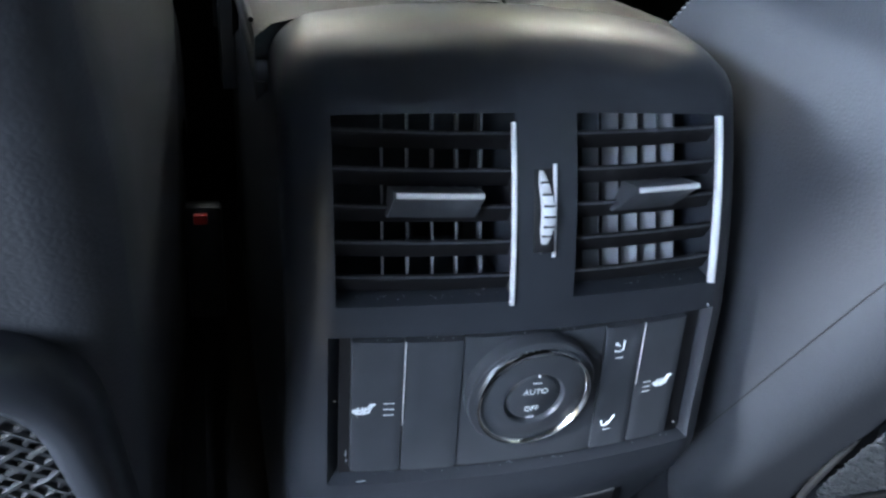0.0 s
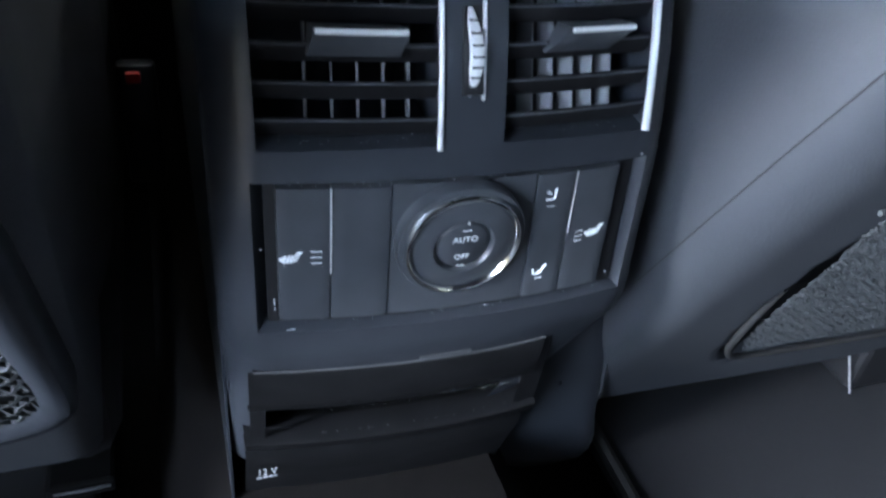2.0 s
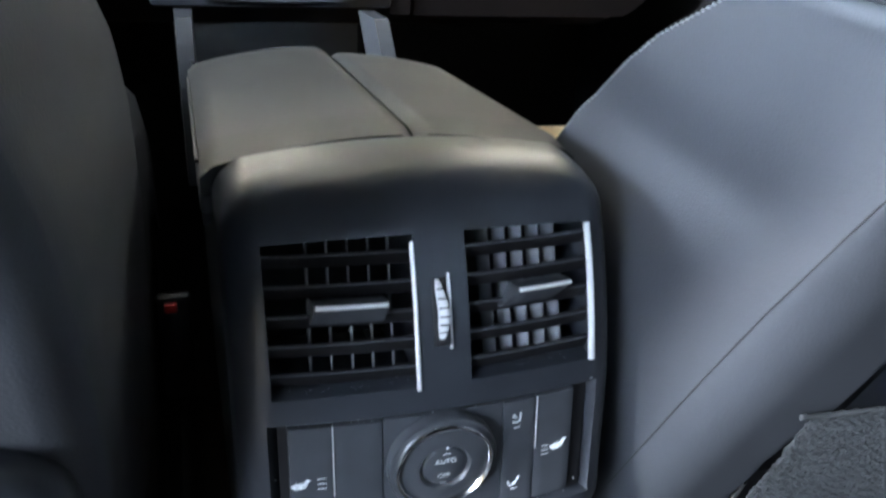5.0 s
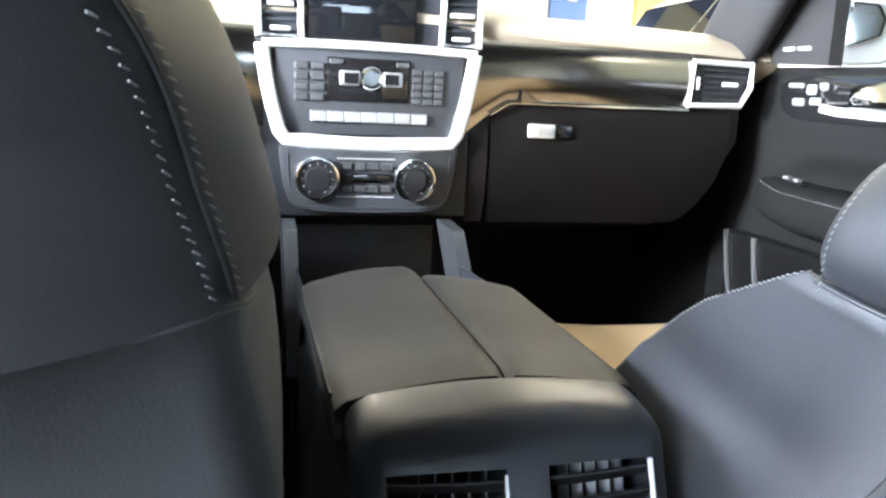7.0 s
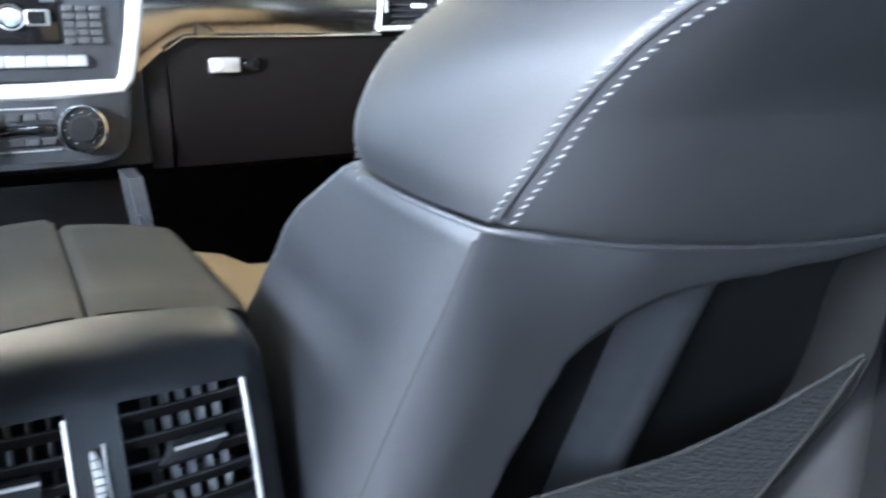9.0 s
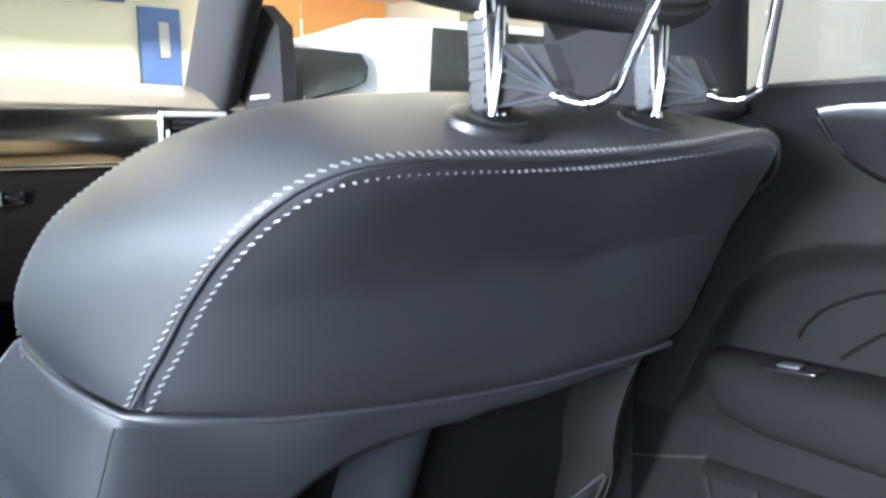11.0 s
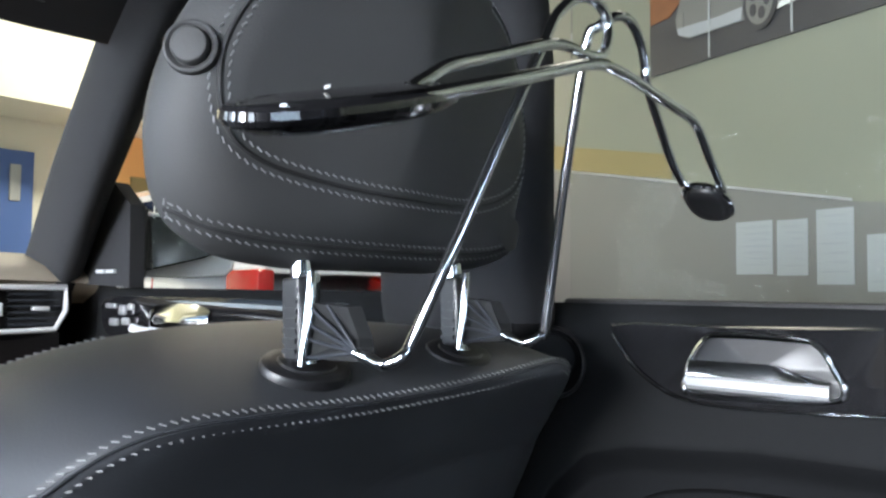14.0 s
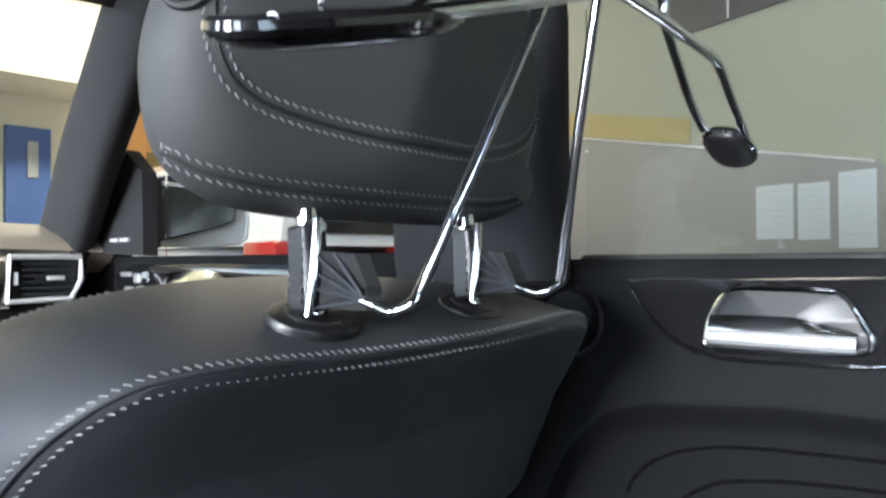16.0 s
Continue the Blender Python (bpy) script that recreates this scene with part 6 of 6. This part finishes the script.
# roof, windscreen, far side, rear
slab_on("roof_lining", [(-0.72, 0.36, 1.175), (0.72, 0.36, 1.175), (0.72, -1.7, 1.20), (-0.72, -1.7, 1.20)], -0.03, HEADLINER, "charcoal cloth roof lining", "roof")
g = slab_on("windscreen", [(-0.80, 1.20, 0.80), (0.80, 1.20, 0.80), (0.64, 0.33, 1.19), (-0.64, 0.33, 1.19)], 0.004, GLASS, "clear curved windscreen pane", "window")
g.visible_shadow = False
for s in (1, -1):
    v = empty("sun_visor", "charcoal sun visor folded down slightly", "sun visor", "sun visors")
    bm = bmesh.new()
    loft(bm, [[(s * (0.12 + 0.47 * u), 0.475 - 0.16 * w + dy, 1.068 + 0.085 * w + 0.008 * math.sin(math.pi * w) + dz + 0.02 * max(0, u - 0.9) * 3) for w, dy, dz in ((0, 0, 0), (0.02, 0.004, 0.012), (0.5, 0.004, 0.012), (1.0, 0.0, 0.010), (1.0, -0.004, -0.002), (0.5, -0.006, -0.006), (0.02, -0.006, -0.006))] for u in (0, 0.03, 0.25, 0.5, 0.75, 0.95, 1.0)], closed=True, cap=True)
    part("visor_board", bm, HEADLINER, v, "cloth visor board")
    part("vanity_lamp", boxed(s * 0.33, s * 0.47, 0.425, 0.44, 1.088, 1.106, 0.002, m=None), KEY, v, "grey vanity lamp cover")
tagged(part("floor", boxed(-0.78, 0.78, -1.9, 1.25, -0.06, 0.0), CARPET, smooth=False), "dark charcoal carpet floor", "floor", kind="structure")
bm = bmesh.new()
loft(bm, [[(x, y, z) for x, z in ((-0.16, 0.0), (-0.128, 0.06), (-0.110, 0.104), (-0.09, 0.111), (0.0, 0.113), (0.052, 0.109), (0.070, 0.090), (0.10, 0.022), (0.12, 0.0))] for y in (-1.0, -0.6, -0.3, -0.1, 0.0, 0.6)])
tagged(part("tunnel", bm, CARPET), "carpeted transmission tunnel", "floor", kind="structure")
fm = part("floor_mat", boxed(0.178, 0.66, -0.75, 0.16, 0.012, 0.034, 0.006, 3), MATTEX, None, smooth=True)
tagged(fm, "dark grey fabric floor mat with bound edge", "floor mat")
bm = bmesh.new()
tube(bm, spline([(0.186, 0.15, 0.036), (0.178, 0.02, 0.036), (0.174, -0.2, 0.036), (0.174, -0.7, 0.036)], 6), 0.006, 8)
part("binding", bm, RUBBER, fm, "stitched black edge binding")
fm2 = part("floor_mat", boxed(-0.66, -0.20, -0.75, 0.16, 0.012, 0.034, 0.006, 3), MATTEX)
tagged(fm2, "dark grey fabric floor mat with bound edge", "floor mat")
# seat rail covers and the console's lower side trims
rt = empty("seat_rail_cover", "black plastic seat rail cover beside the console", "trim cover")
bm = bmesh.new()
foot = [(0.030, 0.225), (0.100, 0.238), (0.128, 0.235), (0.140, 0.19), (0.148, 0.125), (0.151, 0.095), (0.157, 0.068), (0.156, 0.052), (0.149, 0.043), (0.125, 0.042), (0.100, 0.045), (0.060, 0.060), (0.030, 0.09)]
mid = (0.110, 0.14)
loft(bm, [[(mid[0] + (x - mid[0]) * f, y, mid[1] + (z - mid[1]) * f) for x, z in foot] for f, y in ((0.02, 0.013), (0.5, 0.013), (0.86, 0.014), (0.95, 0.0165), (0.99, 0.021), (1.0, 0.027), (1.0, 0.20))], closed=True)
part("cover", bm, PLASTIC, rt, "black moulded cover")
bm = bmesh.new()
tube(bm, spline([(0.128, 0.016, 0.225), (0.139, 0.017, 0.185), (0.1465, 0.018, 0.13), (0.149, 0.022, 0.105)], 5), 0.0030, 8)
part("edge", bm, PANEL, rt, "bright rounded edge")
sr = empty("seat_rail", "dark steel seat rail under the driver seat", "seat rail")
part("rail_body", boxed(-0.232, -0.186, 0.075, 0.45, 0.034, 0.048, 0.004), SHADEBLACK, sr, smooth=False)
bm = bmesh.new()
tube(bm, [(-0.226, 0.0735, 0.044), (-0.208, 0.0725, 0.0450), (-0.190, 0.0735, 0.0445)], [0.0008, 0.0012, 0.0008], 8)
part("rail_lip", bm, KEY, sr, "thin grey lip at the rail end")
sb = empty("seat_bracket", "dark metal bracket under the passenger seat", "bracket")
part("bracket", boxed(0.437, 0.56, 0.036, 0.11, 0.034, 0.115, 0.006), PLASTIC_D, sb, smooth=False)
bm = bmesh.new()
tube(bm, [(0.4365, 0.033, 0.036), (0.4225, 0.046, 0.085)], 0.0010, 6)
part("rod", bm, SILKEY, sb, "bright steel rod")
bk = empty("seat_buckle", "black seat belt buckle with red release button", "seat buckle")
part("buckle_body", boxed(-0.168, -0.134, 0.382, 0.400, 0.10, 0.222, 0.005), PLASTIC_D, bk, "black buckle body")
part("release_button", boxed(-0.160, -0.147, 0.376, 0.384, 0.206, 0.216, 0.002), REDBTN, bk, "bright red release button")
# far side of the cabin
fs = empty("driver_side_doors", "charcoal door panels on the driver side", "car door")
part("door_panel", boxed(-0.83, -0.745, -0.18, 0.9, -0.1, 0.72, 0.01), DOORV, fs)
part("window_frame", boxed(-0.79, -0.70, -1.2, 0.4, 1.10, 1.16, 0.01), PILLAR, fs)
# unseen rear bench, its uneven backs block and pass rear light; tail
rb = empty("unseen_bench", "unseen black leather bench, backs set to shape rear light", "car seat")
part("cushion", boxed(-0.64, 0.64, -1.12, -0.66, 0.12, 0.33, 0.05, 4), LEATHER, rb)
part("backrest", boxed(-0.10, 0.64, -1.30, -1.08, 0.28, 0.70, 0.06, 4), LEATHER, rb)
part("backrest", boxed(-0.64, -0.11, -1.30, -1.12, 0.28, 0.93, 0.06, 4), LEATHER, rb)
tagged(part("tailgate", boxed(-0.78, 0.78, -2.0, -1.92, -0.06, 0.80), DOORV, smooth=False), "dark lower tailgate trim", "tailgate", kind="structure")
tagged(part("bulkhead", boxed(-0.78, 0.78, 1.25, 1.29, -0.06, 0.80), CARPET, smooth=False), "carpeted bulkhead below the dashboard", "bulkhead", kind="structure")
tagged(part("boot_side", boxed(0.76, 0.80, -1.92, -1.15, -0.06, 0.78), DOORV, smooth=False), "dark boot side trim", "trim", kind="structure")
tagged(part("boot_side", boxed(-0.80, -0.76, -1.92, -1.15, -0.06, 0.78), DOORV, smooth=False), "dark boot side trim", "trim", kind="structure")
tagged(part("sill", boxed(0.745, 0.80, 0.86, 1.29, -0.06, 0.79), DOORV, smooth=False), "dark front side trim", "trim", kind="structure")
tagged(part("sill", boxed(-0.80, -0.745, 0.86, 1.29, -0.06, 0.79), DOORV, smooth=False), "dark front side trim", "trim", kind="structure")
# passenger door mirror
wm = empty("wing_mirror", "white and black wing mirror outside the passenger window", "wing mirror")
hz = [(0.905, 0.752), (1.00, 0.748), (1.082, 0.755), (1.098, 0.770), (1.102, 0.81), (1.094, 0.858), (1.072, 0.876), (1.0, 0.887), (0.91, 0.892), (0.896, 0.88), (0.894, 0.80), (0.897, 0.76)]
turned = lambda bm: bmesh.ops.rotate(bm, cent=(0.97, 0.95, 0.8), matrix=Matrix.Rotation(radians(-31), 3, 'Z'), verts=bm.verts)
around = lambda pts, f, y: [(1.0 + (x - 1.0) * f, y, 0.822 + (z - 0.822) * f) for x, z in pts]
bm = bmesh.new()
loft(bm, [around(hz, 0.93, 0.957), around(hz, 0.97, 0.950), around(hz, 1.0, 0.956), around(hz, 1.0, 0.99), around(hz, 0.9, 1.03), around(hz, 0.65, 1.06), around(hz, 0.2, 1.075)], closed=True, cap=True)
turned(bm)
hs = part("housing", bm, WHITEPAINT, wm, "white painted mirror housing")
gl = [(0.905, 0.760), (0.97, 0.776), (1.035, 0.793), (1.070, 0.808), (1.076, 0.84), (1.060, 0.868), (0.97, 0.878), (0.906, 0.882), (0.902, 0.83)]
bm = bmesh.new()
loft(bm, [[(x, y, z) for x, z in gl] for y in (0.958, 0.944)] + [[(0.985 + (x - 0.985) * 0.94, 0.943, 0.824 + (z - 0.824) * 0.92) for x, z in gl]], closed=True)
turned(bm)
part("glass_frame", bm, PLASTIC_D, hs, "black frame of the glass")
bm = bmesh.new()
loft(bm, [[(0.985 + (x - 0.985) * f, 0.945, 0.824 + (z - 0.824) * f) for x, z in gl] for f in (0.95, 0.02)], closed=True)
turned(bm)
part("mirror_glass", bm, CHROME, hs, "mirror glass")
bm = bmesh.new()
loft(bm, [[(0.77, y, 0.735), (0.900, y, 0.748), (0.902, y, 0.892), (0.86, y, 0.888), (0.82, y, 0.862), (0.775, y, 0.80)] for y in (0.935, 0.99)], closed=True, cap=True)
part("arm", bm, PLASTIC_D, wm, "black folding foot")

# dark tinted glass round the boot
for name, q in (("rear_window", [(-0.76, -1.96, 0.80), (0.76, -1.96, 0.80), (0.70, -1.72, 1.19), (-0.70, -1.72, 1.19)]), ("quarter_window", [(0.775, -1.95, 0.78), (0.775, -1.22, 0.78), (0.70, -1.22, 1.18), (0.70, -1.75, 1.18)]), ("quarter_window", [(-0.775, -1.95, 0.78), (-0.775, -1.22, 0.78), (-0.70, -1.22, 1.18), (-0.70, -1.75, 1.18)])):
    slab_on(name, q, 0.004, PRIVACY, "dark tinted privacy glass", "window")


# ---- showroom around the car ----
FZ = -0.42
W0, WD = Vector((4.2, 0.85, 0)), Vector((0.342, 0.940, 0)).normalized()
WN = Vector((-WD.y, WD.x, 0))        # into the room


def on_wall(u, z, out=0.0):
    p = W0 + WD * u + WN * out
    return Vector((p.x, p.y, z))


def wall_board(name, u0, u1, z0, z1, out, thick, material, label="", category="", kind="", parent=None, dz=0.0):
    bm = bmesh.new()
    loft(bm, [[on_wall(u0, z0, o), on_wall(u1, z0, o), on_wall(u1, z1 + dz, o), on_wall(u0, z1, o)] for o in (out, out + thick)], closed=True, cap=True)
    ob = part(name, bm, material, parent, smooth=False)
    return tagged(ob, label, category, kind=kind) if not parent else ob


wall_board("wall_east", -9.0, 6.5, FZ, CEIL, -0.12, 0.12, GREENWALL, "pale grey-green painted showroom wall", "wall", "structure")
bm = bmesh.new()
top = [(-7.0, 0.60), (-0.68, 1.148), (1.41, 1.546), (5.0, 2.2)]
loft(bm, [[on_wall(u, FZ, o) for u, z in top] + [on_wall(u, z, o) for u, z in top[::-1]] for o in (0.004, 0.03)], closed=True, cap=True)
tagged(part("dado_board", bm, DADO, smooth=False), "grey lower wall board with sloping top", "wall board", kind="structure")
bm = bmesh.new()
loft(bm, [[on_wall(u, 1.2785 + 0.19 * u + o2, o) for u in (-0.66, 0.5, 1.0, 1.4)] for o, o2 in ((0.004, 0.0), (0.035, 0.0), (0.035, 0.012), (0.004, 0.012))], closed=True)
tagged(part("rail", bm, WHITEPAINT, smooth=False), "white rail along the top of the wall board", "trim", kind="structure")
yb_ = empty("ochre_band", "ochre painted band above the wall board", "wall band", kind="structure")
bm = bmesh.new()
loft(bm, [[on_wall(0.45, 1.385, o), on_wall(1.8, 1.63, o), on_wall(1.8, 1.80, o), on_wall(0.45, 1.53, o)] for o in (0.004, 0.008)], closed=True, cap=True)
part("band", bm, YELLOW, yb_, smooth=False)
for u0, u1, z0, z1 in ((-0.24, -0.02, 0.823, 1.096), (-0.435, -0.265, 0.815, 1.090), (-0.665, -0.48, 0.771, 1.126), (-0.95, -0.725, 0.74, 0.995)):
    sh = wall_board("paper_sheet", u0, u1, z0, z1, 0.031, 0.002, PAPER, "white printed sheet stuck on the grey wall board", "paper sheet")
    tagged(sh, group="papers on the wall")
    n = 7
    for k in range(n):
        z = z1 - 0.03 - (z1 - z0 - 0.05) * k / n
        wall_board("print_bar", u0 + 0.025, u1 - 0.025 - 0.03 * (k % 3), z - 0.006, z, 0.0335, 0.0006, GREYPRINT, parent=sh)
# poster of a white car, as plain shapes
po = wall_board("poster", -2.6, 0.61, 2.02, 3.25, 0.004, 0.012, ROADP, "large wall poster with a white car on a road", "poster")
def shape_on_wall(name, pts, out, material, parent, thick=0.003):
    bm = bmesh.new()
    loft(bm, [[on_wall(u, z, o) for u, z in pts] for o in (out, out + thick)], closed=True, cap=True)
    return part(name, bm, material, parent, smooth=False)


oval = lambda u, z, ru, rz, n=28: [(u + ru * math.cos(2 * math.pi * k / n), z + rz * math.sin(2 * math.pi * k / n)) for k in range(n)]
shape_on_wall("green_field", [(0.60, 2.50), (0.30, 2.51), (-0.2, 2.60), (-2.55, 2.75), (-2.55, 3.24), (0.60, 3.24)], 0.0165, GREEN, po)
shape_on_wall("autumn_field", [(0.60, 2.33), (0.45, 2.34), (0.37, 2.40), (0.30, 2.51), (0.60, 2.53)], 0.0195, RUST, po)
shape_on_wall("autumn_field", [(0.60, 2.44), (0.42, 2.45), (0.34, 2.50), (0.60, 2.52)], 0.0215, RUST, po)
shape_on_wall("car_body", [(0.30, 2.17), (0.38, 2.21), (0.40, 2.30), (0.36, 2.42), (0.30, 2.47), (0.12, 2.52), (-0.05, 2.56), (-0.35, 2.78), (-1.0, 2.86), (-1.8, 2.80), (-2.25, 2.60), (-2.25, 2.40), (-1.6, 2.24), (-0.71, 2.205), (-0.29, 2.165), (-0.05, 2.165)], 0.0235, GREYCAR, po)
shape_on_wall("bumper_shape", [(0.29, 2.175), (0.37, 2.21), (0.385, 2.25), (0.10, 2.235), (-0.07, 2.24), (-0.06, 2.17)], 0.0275, GREYPRINT, po)
shape_on_wall("lamp_shape", [(0.25, 2.45), (0.18, 2.478), (-0.02, 2.482), (-0.03, 2.462), (0.14, 2.458)], 0.0275, ROADP, po)
shape_on_wall("grille_shape", [(0.385, 2.25), (0.375, 2.32), (0.335, 2.33), (0.335, 2.235)], 0.0275, DADO, po)
shape_on_wall("cabin_shape", [(-0.10, 2.565), (-0.37, 2.755), (-0.98, 2.82), (-1.55, 2.78), (-1.5, 2.60), (-0.5, 2.56)], 0.0275, ROADP, po)
shape_on_wall("skirt_shape", [(-0.28, 2.165), (-0.29, 2.195), (-0.75, 2.235), (-1.5, 2.27), (-1.5, 2.235), (-0.71, 2.205)], 0.0275, MARK, po)
for u in (-0.18, -1.55):
    shape_on_wall("wheel_shape", oval(u, 2.235, 0.105, 0.150), 0.0315, ROADP, po)
    shape_on_wall("rim_shape", oval(u, 2.235, 0.082, 0.122), 0.0355, GREYCAR, po)
    for k in range(5):
        a = 2 * math.pi * (k + 0.5) / 5
        shape_on_wall("gap_shape", oval(u + 0.046 * math.cos(a), 2.235 + 0.068 * math.sin(a), 0.020, 0.034, 12), 0.0395, ROADP, po)
for u in (0.14, -0.37, -0.90, -1.45, -2.0):
    wall_board("panel_joint", u - 0.006, u + 0.006, 2.02, 3.25, 0.0440, 0.001, PAPER, parent=po)

tagged(part("wall_north", boxed(-3.05, 6.5, 6.4, 6.55, FZ, CEIL), WHITEWALL, smooth=False), "pale cream far wall of the showroom", "wall", kind="structure")
tagged(part("wall_south", boxed(-3.05, 6.5, -8.2, -8.05, FZ, CEIL), WHITEWALL, smooth=False), "pale cream rear wall of the showroom", "wall", kind="structure")
tagged(part("wall_west", boxed(-3.05, -2.95, 5.2, 6.5, FZ, CEIL), WHITEWALL, smooth=False), "pale wall beside the glazed shopfront", "wall", kind="structure")
tagged(part("wall_west", boxed(-3.05, -2.95, -8.1, -4.15, FZ, CEIL), WHITEWALL, smooth=False), "pale wall beside the glazed shopfront", "wall", kind="structure")
tagged(part("wall_west", boxed(-3.05, -2.95, -4.15, 5.2, 2.75, CEIL), WHITEWALL, smooth=False), "pale lintel over the glazed shopfront", "wall", kind="structure")
tagged(part("showroom_floor", boxed(-3.05, 6.6, -8.2, 6.55, FZ - 0.05, FZ), TILE, smooth=False), "polished tile showroom floor, darkened to bounce less light", "floor", kind="structure")
tagged(part("ceiling", boxed(-3.05, 6.6, -8.2, 6.55, CEIL, CEIL + 0.1), WHITEWALL, smooth=False), "pale showroom ceiling", "ceiling", kind="structure")
od = empty("blue_door", "blue door with a pale glazed strip in the far wall", "door")
part("leaf", boxed(2.505, 2.86, 6.34, 6.395, FZ, 1.86), BLUE, od, smooth=False)
part("glazing", boxed(2.665, 2.755, 6.325, 6.339, 1.43, 1.74, 0.01), PAPER, od, "pale glazed strip", smooth=False)
tagged(part("sign_board", boxed(1.70, 2.40, 6.34, 6.395, 1.88, 2.24, 0.005), BLUE, smooth=False), "dark blue sign board on the far wall", "sign")
tagged(part("orange_panel", boxed(3.35, 5.1, 6.33, 6.395, 0.2, 2.35), ORANGE, smooth=False), "orange painted display wall panel", "wall panel", kind="structure")
tagged(part("picture_board", boxed(3.72, 3.95, 6.30, 6.328, 1.15, 1.75, 0.005), YELLOW, smooth=False), "small yellow framed board on the orange panel", "board")
tagged(part("soffit", boxed(-3.05, 5.2, 5.6, 6.33, 2.13, 2.75), WHITEWALL, smooth=False), "pale ceiling soffit along the far wall", "soffit", kind="structure")


def parked_car(name, at, rz, paint, label):
    c = new(name)
    c.matrix_world = pose(*at, 0, 0, rz) @ Matrix.Diagonal((1, 1, 1.3, 1))
    tagged(c, label, "car", "showroom cars")
    bm = bmesh.new()
    rows = []
    for x, zt, w in ((-2.1, 0.62, 0.70), (-2.0, 0.80, 0.80), (-1.2, 0.92, 0.88), (-0.9, 0.96, 0.90), (0.9, 0.98, 0.90), (1.6, 0.98, 0.88), (2.1, 0.85, 0.80), (2.15, 0.6, 0.74)):
        rows.append([(x, -w, 0.30), (x, -w - 0.02, 0.55), (x, -w + 0.06, zt - 0.06), (x, -w + 0.25, zt), (x, w - 0.25, zt), (x, w - 0.06, zt - 0.06), (x, w + 0.02, 0.55), (x, w, 0.30)])
    loft(bm, rows, closed=True, cap=True)
    part("body", bm, paint, c)
    bm = bmesh.new()
    loft(bm, [[(x0, -0.80, 0.94), (x1, -0.66, zt - 0.05), (x1 + 0.02, -0.56, zt), (x1 + 0.02, 0.56, zt), (x1, 0.66, zt - 0.05), (x0, 0.80, 0.94)] for x0, x1, zt in ((-2.0, -1.86, 1.34), (-1.2, -1.15, 1.41), (0.2, 0.2, 1.41), (1.35, 0.75, 1.37))], closed=True, cap=True)
    cab = part("cabin", bm, paint, c, "painted roof and pillars")
    for s in (-1, 1):
        bm = bmesh.new()
        loft(bm, [[(x, s * 0.825, 0.98), (xt, s * 0.705, 1.32)] for x, xt in ((-0.95, -0.85), (0.2, 0.2), (1.1, 0.62))])
        part("side_window", bm, GLOSS, cab, "dark side windows")
        part("tail_lamp", boxed(-2.13, -1.80, s * 0.86 - 0.05, s * 0.86 + 0.05, 0.80, 0.955, 0.02), REDPAINT, c, "red tail lamp")
    bm = bmesh.new()
    loft(bm, [[(-2.02, y, 0.99), (-1.91, y * 0.84, 1.30)] for y in (-0.66, 0, 0.66)])
    part("rear_window", bm, GLOSS, cab, "dark rear window")
    for x in (-1.35, 1.35):
        for s in (-1, 1):
            bm = bmesh.new()
            disc(bm, (x, s * 0.80, 0.33), (0, s, 0), [(0.33, -0.1), (0.33, 0.10), (0.26, 0.12), (0.22, 0.09), (0.001, 0.09)], 28)
            wh = part("tyre", bm, RUBBER, c)
            bm = bmesh.new()
            disc(bm, (x, s * 0.885, 0.33), (0, s, 0), [(0.22, 0), (0.21, 0.012), (0.06, 0.004), (0.001, 0.01)], 20)
            part("rim", bm, SATIN, wh)
    return c


parked_car("parked_car", (3.5, 4.55, FZ), 84, WHITEPAINT, "white car parked on the showroom floor")
parked_car("parked_car", (5.4, 4.6, FZ), 80, REDPAINT, "red car parked on the showroom floor")
for lx, ly in ((-0.4, 2.1), (2.4, 0.6), (-0.8, 4.9), (3.4, 4.0), (2.4, -3.0), (-1.4, -3.6)):
    lp = empty("ceiling_lamp", "long white ceiling lamp box", "ceiling lamp", "ceiling lamps")
    part("case", boxed(lx - 1.35, lx + 1.35, ly - 0.29, ly + 0.29, CEIL - 0.03, CEIL - 0.001), SATIN, lp, smooth=False)
    part("diffuser", boxed(lx - 1.3, lx + 1.3, ly - 0.25, ly + 0.25, CEIL - 0.045, CEIL - 0.03), LAMPFACE, lp, smooth=False)
